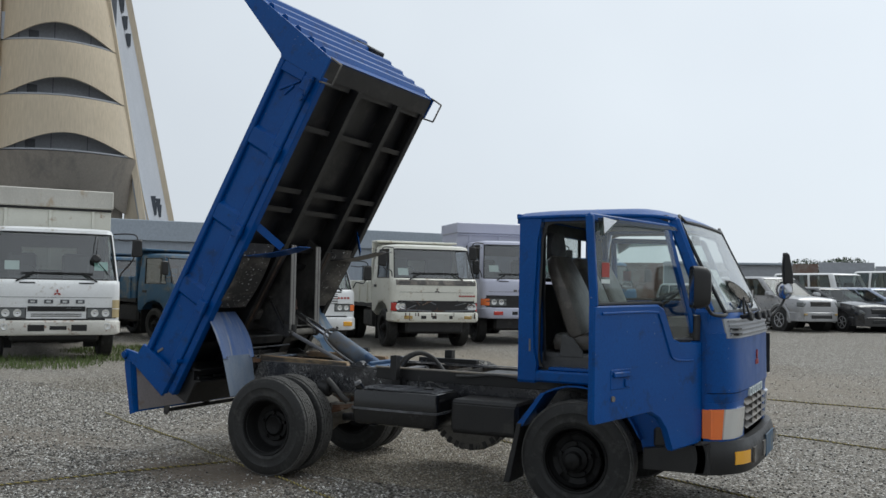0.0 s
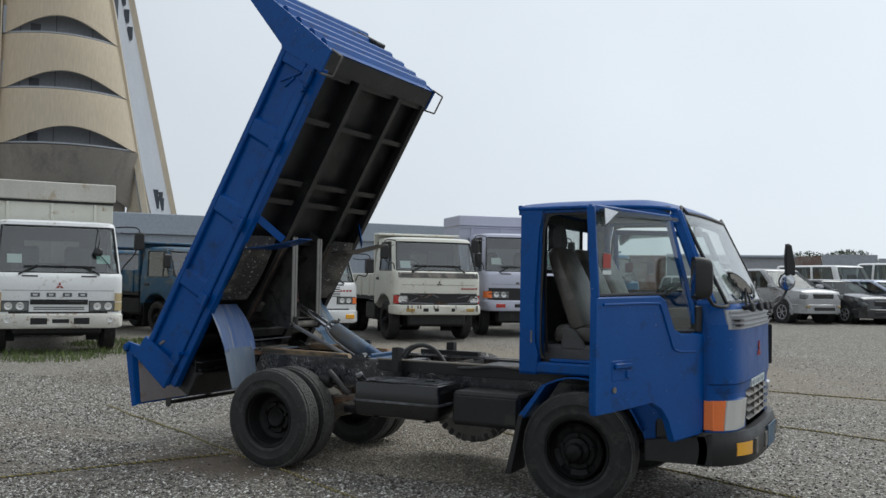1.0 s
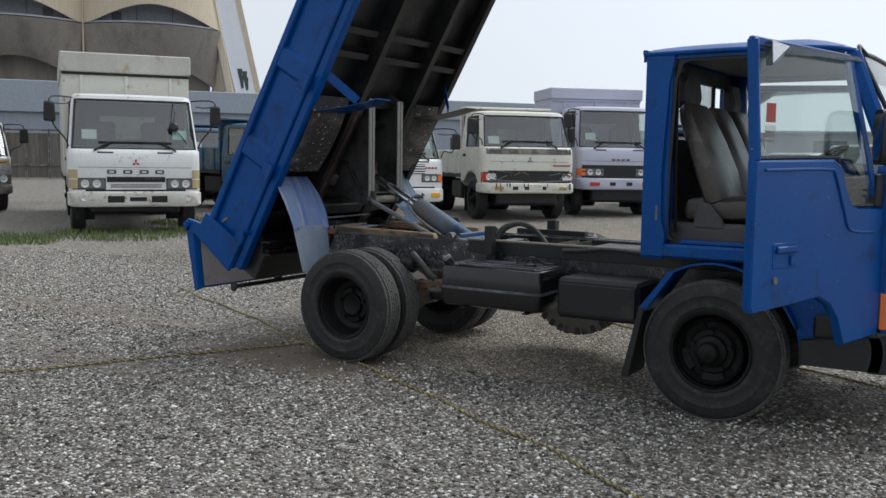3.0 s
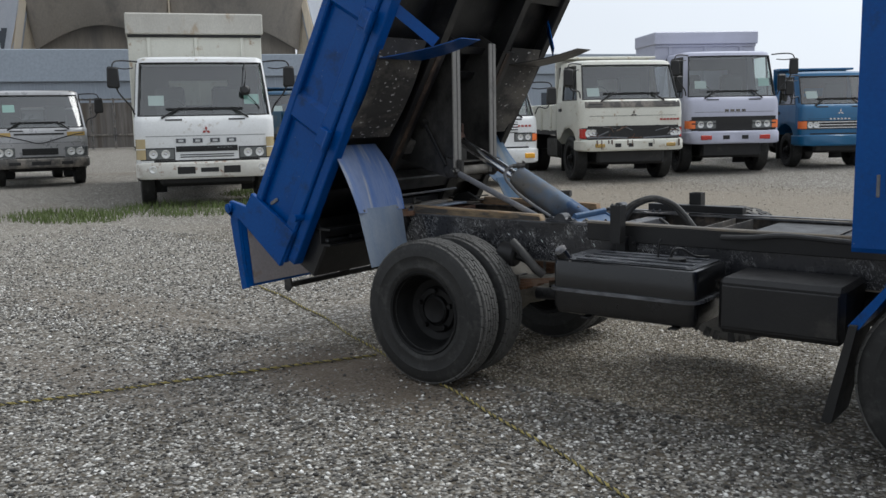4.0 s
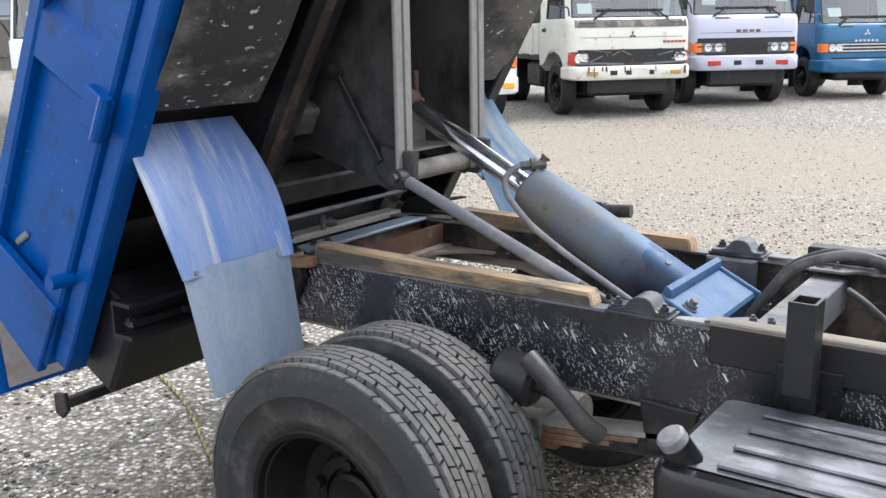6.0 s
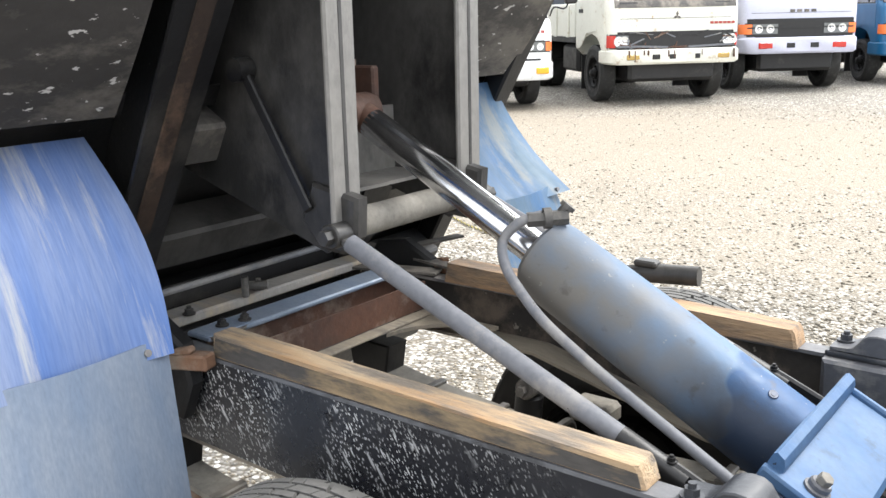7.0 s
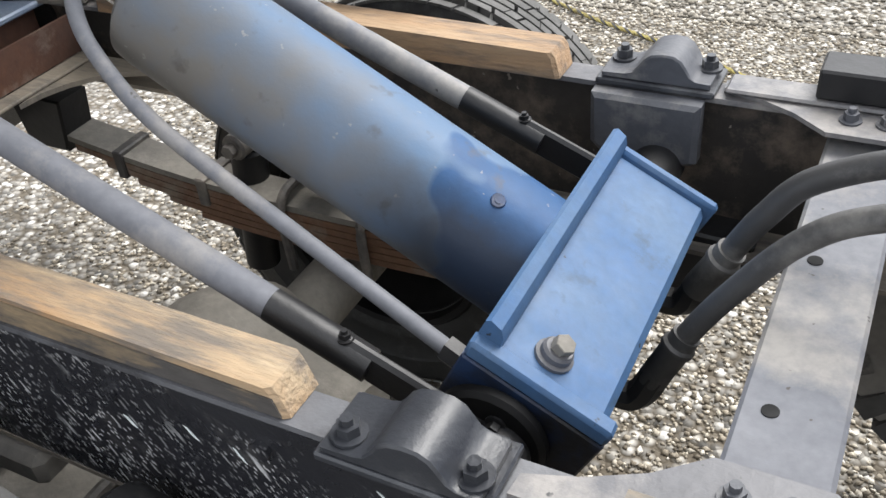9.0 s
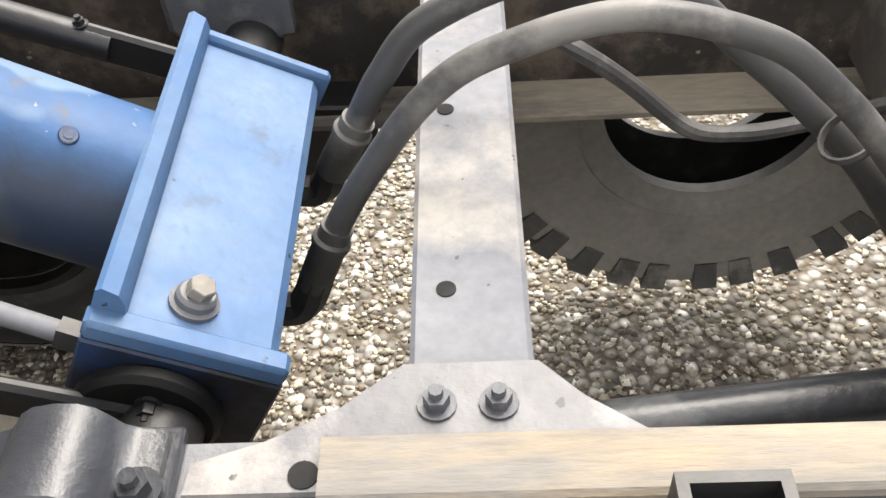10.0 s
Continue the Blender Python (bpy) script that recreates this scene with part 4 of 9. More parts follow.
# the two link rods of the hoist
for k in (-1, 1):
    y = -0.02 + k * 0.212
    p0, p1 = Vector((-0.182, y, 1.087)), Vector((0.615, y, 0.752))
    d = (p1 - p0).normalized()
    rod = part("link_rod", Shape().cyl(p0 + d * 0.03, p1 - d * 0.27, 0.0165, 18), GREY_STEEL, dump_truck, "grey painted link rod")
    s = Shape().cyl(p1 - d * 0.272, p1 - d * 0.16, 0.0172, 18)
    s.bar(p1 - d * 0.20, p1 - d * 0.01, 0.012, 0.04, 0.004)
    s.bolt(p1 - d * 0.185 + Vector((0, 0, 0.017)), (0, 0, 1), 0.006, 0.006)
    part("rod_tail", s, BLACK_STEEL, rod, "black lower end")
    s = Shape()
    s.bar(p0 - d * 0.03, p0 + d * 0.10, 0.03, 0.012, 0.003)
    s.cyl(p0 + Vector((0, -0.022, 0)), p0 + Vector((0, 0.022, 0)), 0.022, 20, c=0.003)
    s.cyl(p0 + Vector((0, k * 0.022, 0)), p0 + Vector((0, k * 0.04, 0)), 0.014, 6)
    part("rod_fork", s, HOIST_STEEL, rod)

# hydraulic hoses
for pts, r in (([(0.682, -0.045, 0.70), (0.712, -0.035, 0.765), (0.75, -0.03, 0.83), (0.802, -0.03, 0.903), (0.857, -0.03, 0.941), (0.955, -0.03, 0.967), (1.058, -0.03, 0.939), (1.119, -0.03, 0.89), (1.174, -0.03, 0.828), (1.235, -0.02, 0.74), (1.28, 0.0, 0.64)], 0.0122),
               ([(0.695, 0.075, 0.735), (0.727, 0.072, 0.797), (0.756, 0.07, 0.852), (0.80, 0.07, 0.906), (0.90, 0.07, 0.945), (1.012, 0.07, 0.918), (1.07, 0.07, 0.867), (1.127, 0.06, 0.817), (1.204, 0.05, 0.735), (1.272, 0.04, 0.638)], 0.0135)):
    hose = part("hydraulic_hose", Shape().tube(pts, r, 14, 8), HOSE_DUST, dump_truck, "dusty black rubber hydraulic hose")
    a, b = Vector(pts[0]), Vector(pts[1])
    d = (b - a).normalized()
    part("hose_collar", Shape().rev([(0.0, 0.0), (r + 0.003, 0.0), (r + 0.004, 0.004), (r + 0.004, 0.05), (r + 0.006, 0.053), (r + 0.006, 0.059), (r + 0.003, 0.062), (r + 0.003, 0.074), (0.0, 0.074)], a, d, 18), HOSE_DUST, hose)
    part("elbow", Shape().tube([a + d * 0.012, a - d * 0.018, a - d * 0.03 + Vector((-0.012, 0, 0)), a - d * 0.03 + Vector((-0.06, 0, 0.01))], 0.0165, 8), BLACK_STEEL, hose)
part("hose_tie", Shape().rev([(0.0275, -0.004), (0.029, 0.0), (0.0275, 0.004), (0.025, 0.004), (0.025, -0.004)], (1.165, 0.015, 0.805), (0.6, 0.05, -0.75), 18, closed=True), HOSE_DUST, dump_truck)
s = Shape()
s.tube([(0.90, 0.17, 0.83), (0.943, 0.15, 0.812), (0.993, 0.15, 0.772), (1.061, 0.15, 0.71), (1.118, 0.15, 0.70), (1.172, 0.15, 0.707), (1.3, 0.17, 0.72)], 0.0095, 10)
part("brake_hose", s, HOSE_DUST, dump_truck)

# bed rest posts on the rails: hollow square tubes on a foot plate
for k in (-1, 1):
    x0, w_, y0, t_ = (0.922, 0.053, 0.398, 0.006) if k < 0 else (0.985, 0.066, 0.358, 0.006)
    y1 = y0 + 0.062
    loops_ = [[(xa, k * ya, z) for xa, ya in ((x0 + i_, y0 + i_), (x0 + w_ - i_, y0 + i_), (x0 + w_ - i_, y1 - i_), (x0 + i_, y1 - i_))] for i_, z in ((0, 0.775), (0, 0.962), (t_, 0.962), (t_, 0.775))]
    post = part("bed_rest", Shape().add([p_ for lp in loops_ for p_ in lp], [(r_ * 4 + i, r_ * 4 + (i + 1) % 4, (r_ + 1) % 4 * 4 + (i + 1) % 4, (r_ + 1) % 4 * 4 + i) for r_ in range(4) for i in range(4)]), BLACK_STEEL, dump_truck, "black steel bed rest post")
    part("foot_plate", Shape().box(x0 - 0.04, x0 + 0.09, k * 0.3565, k * 0.362, 0.66, 0.80, 0.002), BLACK_STEEL, post)
    if k < 0:
        part("spacer", Shape().box(x0 + 0.002, x0 + w_ - 0.002, k * 0.362, k * (y0 + 0.001), 0.70, 0.80, 0.002), BLACK_STEEL, post)
    for z in (0.70, 0.765):
        for x in (x0 - 0.022, x0 + 0.078):
            part("bolt", Shape().bolt((x, k * 0.362, z), (0, k, 0), 0.009, 0.010), BLACK_STEEL, post)
s = Shape()
s.tube([(-0.14, 0.325, 0.872), (-0.02, 0.35, 0.90), (0.10, 0.372, 0.922), (0.214, 0.387, 0.928)], 0.017, 10)
s.cyl((0.10, 0.372, 0.922), (0.222, 0.388, 0.928), 0.021, 12)
s.box(0.09, 0.14, 0.355, 0.385, 0.938, 0.952, 0.004)
part("bed_prop", s, HOIST_STEEL, dump_truck, "dusty prop bar beside the rail")

# fuel tank
TX0, TX1, TY0, TY1, TZ0, TZ1 = 0.79, 1.50, -0.80, -0.42, 0.475, 0.735


def tank_half(z0, z1, inset):
    pts, c = [], 0.045
    for cx, cy, a0 in ((TX1 - c, TY1 - c, 0), (TX0 + c, TY1 - c, 90), (TX0 + c, TY0 + c, 180), (TX1 - c, TY0 + c, 270)):
        for i in range(5):
            a = radians(a0 + 22.5 * i)
            pts.append((cx + (c - inset) * math.cos(a), cy + (c - inset) * math.sin(a)))
    return pts


tank = new("fuel_tank")
tank.parent = dump_truck
body = Shape()
rows = [(0.03, TZ1), (0.008, TZ1 - 0.008), (0.0, TZ1 - 0.03), (0.0, 0.60), (0.0, 0.59), (0.0, TZ0 + 0.04), (0.012, TZ0 + 0.01), (0.04, TZ0)]
loops = []
for ins, z in rows:
    loops += [(p[0], p[1], z) for p in tank_half(0, 0, ins)]
n = 20
faces = [tuple(range(n)), tuple(range((len(rows) - 1) * n, len(rows) * n))]
for r_ in range(len(rows) - 1):
    for i in range(n):
        j = (i + 1) % n
        faces.append((r_ * n + i, r_ * n + j, r_ * n + n + j, r_ * n + n + i))
body.add(loops, faces)
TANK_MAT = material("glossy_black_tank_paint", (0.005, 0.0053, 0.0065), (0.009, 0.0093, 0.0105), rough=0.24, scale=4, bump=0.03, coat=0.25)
# dust film, paled further to carry the sky's reflection on top and seam
TANK_TOP = material("dusty_sheen_tank_top", (0.07, 0.074, 0.084), (0.035, 0.037, 0.042), rough=0.3, scale=5, bump=0.02, coat=0.4, dirt=(0.17, 0.175, 0.19), amount=0.3, dirt_scale=5, stretch=(0.6, 1.6, 1))
part("tank_top", Shape().prism(tank_half(0, 0, 0.024), "z", TZ1, TZ1 + 0.0015), TANK_TOP, tank, "dusty glossy tank top, sky sheen in its colour")
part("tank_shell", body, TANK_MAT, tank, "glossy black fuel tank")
s = Shape()
flange = tank_half(0, 0, -0.016)
s.prism(flange, "z", 0.588, 0.602)
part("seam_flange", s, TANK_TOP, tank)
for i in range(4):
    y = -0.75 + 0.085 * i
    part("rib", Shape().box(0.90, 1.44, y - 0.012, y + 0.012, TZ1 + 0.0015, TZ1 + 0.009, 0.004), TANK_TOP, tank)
s = Shape()
s.cyl((0.845, -0.745, TZ1 - 0.01), (0.825, -0.765, TZ1 + 0.03), 0.03, 18)
part("filler_neck", s, TANK_MAT, tank)
s = Shape()
s.cyl((0.832, -0.758, TZ1 + 0.02), (0.818, -0.772, TZ1 + 0.05), 0.027, 18, c=0.005)
part("filler_cap", s, GREY_STEEL, tank, "dull metal filler cap")
s = Shape()
s.tube([(1.30, -0.60, TZ1), (1.31, -0.60, TZ1 + 0.05), (1.34, -0.57, TZ1 + 0.055), (1.38, -0.52, TZ1 + 0.02), (1.42, -0.45, TZ1 + 0.01)], 0.006, 8)
s.tube([(1.22, -0.56, TZ1), (1.225, -0.56, TZ1 + 0.07), (1.23, -0.55, TZ1 + 0.09)], 0.005, 8)
s.cyl((1.34, -0.62, TZ1), (1.34, -0.62, TZ1 + 0.02), 0.04, 16)
part("sender_unit", s, PLASTIC, tank)
for x in (0.95, 1.38):
    part("strap", Shape().box(x, x + 0.04, TY0 - 0.003, TY1, 0.468, 0.474).box(x, x + 0.04, TY1, -0.35, 0.50, 0.72), BLACK_STEEL, tank)

# battery box and side cover ahead of the tank
s = Shape()
s.box(1.56, 2.08, -0.70, -0.36, 0.46, 0.70, 0.02)
s.box(1.58, 2.06, -0.715, -0.70, 0.49, 0.67, 0.004)
part("battery_box", s, BLACK_STEEL, dump_truck, "black steel battery box")
s = Shape()
s.tube([(1.45, -0.38, 0.83), (1.6, -0.40, 0.84), (1.75, -0.42, 0.86), (1.95, -0.4, 0.85), (2.12, -0.38, 0.84)], 0.012, 8)
part("cable_loom", s, RUBBER, dump_truck)
s = Shape()
s.box(1.5, 2.1, -0.30, 0.28, 0.80, 0.835, 0.01)
part("gearbox_cover", s, BLACK_STEEL, dump_truck)

# left-hand side boxes
s = Shape()
s.box(1.62, 2.05, 0.37, 0.72, 0.47, 0.74, 0.03)
part("air_tank", s, BLACK_STEEL, dump_truck)

# rear bar, lamp bracket
s = Shape()
s.box(-1.02, -0.99, -0.81, 0.81, 0.42, 0.45, 0.004)
for y in (-0.32, 0.32):
    s.box(-1.025, -0.985, y - 0.03, y + 0.03, 0.452, 0.75)
part("rear_bar", s, BLACK_STEEL, dump_truck, "black rear bar")
s = Shape()
s.box(-0.74, -0.66, -0.79, -0.40, 0.775, 0.787)
s.box(-0.74, -0.66, -0.79, -0.40, 0.685, 0.697)
s.box(-0.74, -0.732, -0.79, -0.40, 0.697, 0.775)
s.box(-0.69, -0.67, -0.60, -0.45, 0.715, 0.735)
part("mudguard_bracket", s, BLACK_STEEL, dump_truck)

# ---- tipping bed ----
TILT = radians(60.8)
bed_m = Matrix.Translation((-1.005, 0, 0.585)) @ Matrix.Rotation(-TILT, 4, "Y")     # local x = along the bed, z = up from the floor
bed = new("tipping_bed")
bed.parent = dump_truck
BW = 0.86                                          # half width to the outer face
for k in (-1, 1):
    s = Shape(bed_m)
    o = k * BW
    s.box(0.10, 2.91, k * (BW - 0.045), k * (BW - 0.035), 0.03, 0.33)                   # recessed panel
    side = part("side_board", s, BLUE, bed, "blue steel side board with ribs")
    part("top_rail", Shape(bed_m).box(0.06, 2.91, k * (BW - 0.05), o, 0.29, 0.343, 0.008), BLUE, side)
    # lower rails: blue on the near side, black on the far side
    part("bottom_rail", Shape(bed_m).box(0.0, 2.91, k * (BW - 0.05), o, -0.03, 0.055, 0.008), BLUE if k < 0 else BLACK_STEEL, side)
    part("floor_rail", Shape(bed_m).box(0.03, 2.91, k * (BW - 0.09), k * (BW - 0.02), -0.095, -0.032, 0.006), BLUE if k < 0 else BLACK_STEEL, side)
    for u in (0.87, 1.557, 2.24):
        r = Shape(bed_m)
        r.prism([(u - 0.10, k * (BW - 0.046)), (u + 0.10, k * (BW - 0.046)), (u + 0.062, k * (BW - 0.006)), (u - 0.062, k * (BW - 0.006))], "z", 0.054, 0.292)
        part("stake_rib", r, BLUE, side)
    r = Shape(bed_m)
    r.box(2.80, 2.91, k * (BW - 0.045), k * (BW - 0.001), 0.055, 0.292, 0.01)
    r.bar((2.66, k * (BW - 0.03), 0.24), (2.80, k * (BW - 0.03), 0.09), 0.02, 0.02, 0.004)
    r.bar((2.64, k * (BW - 0.03), 0.18), (2.74, k * (BW - 0.03), 0.13), 0.02, 0.02, 0.004)
    part("front_stake", r, BLUE, side)
    r = Shape(bed_m)
    r.prism([(-0.02, -0.02), (0.22, -0.03), (0.24, 0.37), (0.14, 0.385), (0.10, 0.515), (0.05, 0.535), (0.015, 0.51), (0.04, 0.40)], "y", k * (BW - 0.02), k * (BW + 0.012), 0.004)
    part("rear_plate", r, BLUE, side)
    r = Shape(bed_m)
    r.cyl((0.06, k * (BW - 0.06), 0.495), (0.06, k * (BW + 0.03), 0.495), 0.028, 18)
    r.cyl((0.06, k * (BW + 0.012), 0.495), (0.06, k * (BW + 0.036), 0.495), 0.018, 6)
    part("hinge_boss", r, BLUE, side)
    r = Shape(bed_m)
    r.bar((0.245, k * (BW - 0.03), 0.235), (0.30, k * (BW - 0.03), 0.20), 0.012, 0.02, 0.004)
    part("latch_arm", r, GREY_STEEL, side)
    for u in (0.82, 1.515, 2.21, 2.80):
        h = Shape(bed_m)
        h.box(u - 0.05, u + 0.05, k * (BW - 0.01), k * (BW + 0.022), -0.045, 0.045, 0.006)
        h.cyl((u - 0.06, k * (BW + 0.018), -0.035), (u + 0.06, k * (BW + 0.018), -0.035), 0.016, 10)
        part("hinge", h, BLUE, side)
    h = Shape(bed_m)
    h.cyl((0.32, k * (BW - 0.02), -0.03), (0.32, k * (BW + 0.05), -0.03), 0.020, 12)
    part("pivot_pin", h, BLUE, side)
    h = Shape(bed_m)
    h.rev([(0.0, -0.02), (0.02, -0.02), (0.02, 0.03), (0.03, 0.03), (0.03, 0.05), (0.0, 0.05)], (2.70, k * BW, -0.02), (0, k, 0), 14)
    part("pivot_pin", h, BLUE, side)
# floor and underframe
s = Shape(bed_m)
s.box(0.02, 2.90, -(BW - 0.036), BW - 0.036, 0.012, 0.02)
part("bed_floor", s, UNDER, bed, "dark steel floor underside")
for k in (-1, 1):
    s = Shape(bed_m)
    y = k * 0.325
    s.prism([(y - 0.03, -0.122), (y + 0.03, -0.122), (y + 0.03, -0.115), (y - 0.023, -0.115), (y - 0.023, 0.004), (y + 0.03, 0.004), (y + 0.03, 0.011), (y - 0.03, 0.011)], "x", 0.05, 2.9)
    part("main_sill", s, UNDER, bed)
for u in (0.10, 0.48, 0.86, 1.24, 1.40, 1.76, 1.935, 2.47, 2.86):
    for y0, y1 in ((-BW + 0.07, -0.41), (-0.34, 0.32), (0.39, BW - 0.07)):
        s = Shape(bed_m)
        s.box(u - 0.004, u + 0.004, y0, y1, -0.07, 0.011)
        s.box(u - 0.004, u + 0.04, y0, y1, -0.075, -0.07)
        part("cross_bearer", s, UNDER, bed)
# front board with ribs, leaning forward
s = Shape(bed_m)
lean = lambda v: 3.075 + 0.17 * v
s.add([(lean(v) + d, y, v) for v in (-0.09, 0.92) for y in (-0.84, 0.84) for d in (-0.012, 0.0)], [(0, 1, 3, 2), (4, 6, 7, 5), (0, 4, 5, 1), (2, 3, 7, 6), (0, 2, 6, 4), (1, 5, 7, 3)])
board = part("front_board", s, BLUE, bed, "blue ribbed front board")
part("front_floor", Shape(bed_m).box(2.90, 3.06, -0.84, 0.84, -0.09, -0.08), UNDER, board, "dark steel strip under the front board")
for v in (0.03, 0.17, 0.33, 0.49, 0.66, 0.83):
    r = Shape(bed_m)
    r.prism([(lean(v - 0.045), v - 0.045), (lean(v) + 0.03, v - 0.016), (lean(v) + 0.036, v + 0.016), (lean(v + 0.045), v + 0.045), (lean(v) - 0.004, v)], "y", -0.82, 0.82)
    part("front_rib", r, BLUE, board)
for k in (-1, 1):
    r = Shape(bed_m)
    r.prism([(2.88, -0.095), (3.06, -0.10), (3.07, -0.085), (lean(0.92) + 0.01, 0.92), (lean(0.92) - 0.09, 0.92), (2.915, 0.352), (2.885, 0.33)], "y", k * (BW - 0.02), k * (BW + 0.004), 0.002)
    part("end_gusset", r, BLUE, board)
    r = Shape(bed_m)
    x0 = k * 0.84
    for p_, q_ in (((3.07, x0, -0.08), (3.06, x0, -0.20)), ((3.06, x0, -0.20), (2.89, x0, -0.20)), ((2.89, x0, -0.20), (2.87, x0, -0.08))):
        r.cyl(p_, q_, 0.0075, 8)
    part("rope_hook", r, DUSTY_STEEL, board)
r = Shape(bed_m)
r.box(3.16, 3.23, 0.62, 0.80, 0.56, 0.82, 0.01)
part("rubber_pad", r, PLASTIC, board)
# mudguards with front lip and two-piece rear flap
for k in (-1, 1):
    g = new("mudguard")
    g.parent = bed
    yo, yi = k * 0.795, k * 0.43
    s = Shape(bed_m)
    s.sheet(lambda a, b: (1.34 + 0.30 * a, yo + (yi - yo) * b * (1 - 0.55 * a) + (k * -0.12 * a), -0.09 - 0.37 * a - 0.02 * math.sin(3.1 * a)), 6, 4, (0.003, 0, 0.003))
    part("front_lip", s, BLUE if k < 0 else BLACK_STEEL, g, "sheet steel front lip, blue on the near side")
    s = Shape(bed_m)
    s.bar((1.62, yo - k * 0.02, -0.05), (1.53, k * 0.60, -0.27), 0.06, 0.006)
    part("stay", s, BLUE, g)
    s = Shape(bed_m)
    s.sheet(lambda a, b: (0.86 + 0.60 * a, yo + (yi - yo) * b, -0.085 - 0.03 * math.sin(math.pi * a)), 8, 3, (0, 0, 0.004))
    part("guard_panel", s, MUD_PANEL, g, "mud-splashed panel")
    top, mid, low = Vector((-0.62, 0, 1.252)), Vector((-0.455, 0, 0.878)), Vector((-0.365, 0, 0.60))
    if k > 0:
        top, mid, low = Vector((-0.57, 0, 1.27)), Vector((-0.37, 0, 0.975)), Vector((-0.27, 0, 0.83))

    flare = 0.0 if k < 0 else 0.16

    def flap_top(a, b):
        p = top.lerp(mid, a)
        y = yo + (yi - yo) * b * (1 + 0.10 * math.sin(math.pi * a)) + k * 0.02 * math.sin(math.pi * a)
        bow = (0.035 if k < 0 else -0.035) * math.sin(math.pi * a * 0.9) + 0.02 * math.cos(5 * b) * a + flare * (1 - b) * a ** 2 * 0.3
        return (p.x + bow * 0.9 + 0.03 * b * a, y, p.z + bow * 0.25)

    def flap_low(a, b):
        p = mid.lerp(low, a)
        return (p.x + 0.008 + 0.02 * math.sin(4 * b) * (1 - a) + 0.03 * b * (1 - a), yo - k * 0.015 + (yi - yo) * b * (0.97 - 0.08 * a), p.z + 0.03 * (1 - a) - 0.01 * a)
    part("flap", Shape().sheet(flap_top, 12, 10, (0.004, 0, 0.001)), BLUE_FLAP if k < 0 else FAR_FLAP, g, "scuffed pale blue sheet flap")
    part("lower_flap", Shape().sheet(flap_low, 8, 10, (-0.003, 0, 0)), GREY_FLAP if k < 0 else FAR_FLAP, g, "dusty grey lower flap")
    for b in (0.12, 0.5, 0.88):
        p = Vector(flap_top(0.97, b))
        part("rivet", Shape().cyl(p, p + Vector((0.008, 0, 0.002)), 0.007, 8), GREY_STEEL, g)

# hoist brackets under the bed
for k, y in ((-1, -0.20), (1, 0.165)):
    s = Shape()
    s.prism([(-0.185, 1.07), (-0.185, 1.83), (-0.30, 1.90), (-0.72, 1.20), (-0.62, 1.16), (-0.30, 1.06), (-0.24, 1.04)], "y", y - 0.004, y + 0.004)
    plate = part("hoist_bracket", s, HOIST_STEEL, bed, "dark steel hoist plate with flange")
    part("hoist_flange", Shape().box(-0.198, -0.186, y - 0.036, y + 0.036, 1.065, 1.83, 0.004), FLANGE_GREY, plate, "dusty grey flange")
    s = Shape()
    s.prism([(-0.15, 1.15), (-0.155, 1.08), (-0.19, 1.045), (-0.25, 1.05), (-0.29, 1.1), (-0.26, 1.17)], "y", y - 0.017, y + 0.017, 0.006)
    part("bracket_foot", s, HOIST_STEEL, bed)
s = Shape()
s.cyl((-0.23, -0.18, 1.085), (-0.23, 0.15, 1.085), 0.028, 20)
part("cross_tube", s, CAST_DUST, bed, "dusty steel cross tube")
s = Shape()
s.box(-0.40, -0.385, -0.196, 0.16, 1.13, 1.27)
s.box(-0.385, -0.27, -0.19, 0.155, 1.13, 1.137)
part("tie_plate", s, FLANGE_GREY, bed)
s = Shape()
s.box(-0.385, -0.31, -0.075, -0.055, 1.25, 1.36, 0.004)
s.box(-0.385, -0.31, 0.015, 0.035, 1.25, 1.36, 0.004)
s.box(-0.40, -0.385, -0.09, 0.05, 1.25, 1.37)
part("ram_bracket", s, RUST, bed, "rusty ram bracket")
for k in (-1, 1):
    s = Shape()
    s.bar((-0.41, k * 0.205 - 0.018, 1.36), (-0.26, k * 0.205 - 0.018, 1.12), 0.010, 0.022, 0.003)
    s.cyl((-0.415, k * 0.19 - 0.018, 1.365), (-0.415, k * 0.225 - 0.018, 1.365), 0.022, 16)
    part("hoist_stay", s, BLACK_STEEL, bed)
for u, w0, w1, mat_ in ((0.795, -0.12, -0.03, DUSTY_STEEL), (0.535, -0.12, -0.02, HOIST_STEEL)):
    s = Shape(bed_m)
    s.box(u - 0.045, u + 0.045, -0.30, 0.30, w0, w1, 0.008)
    part("rear_beam", s, mat_, bed, "sooty square beam between the sills")
s = Shape(bed_m)
s.box(0.42, 1.0, -0.30, 0.30, -0.012, -0.004)
part("floor_plate", s, UNDER, bed)
for k in (-1, 1):
    s = Shape(bed_m)
    s.prism([(0.36, k * 0.30), (1.45, k * 0.275), (1.45, k * 0.40), (0.36, k * 0.40)], "z", -0.132, -0.124)
    part("sill_plate", s, BLACK_STEEL, bed, "black sill plate")
    s = Shape(bed_m)
    s.prism([(0.62, k * 0.335), (1.44, k * 0.315), (1.44, k * 0.352), (0.62, k * 0.372)], "z", -0.1365, -0.132)
    part("sill_strip", s, BROWN_SOOT, bed, "brown rubbed strip on the sill")
s = Shape()
s.cyl((-0.575, -0.37, 0.938), (-0.575, 0.30, 0.942), 0.007, 8)
part("release_rod", s, GREY_STEEL, bed, "thin grey rod")
s = Shape(bed_m)
s.box(0.0, 0.26, -(BW - 0.10), BW - 0.10, -0.20, -0.03, 0.012)
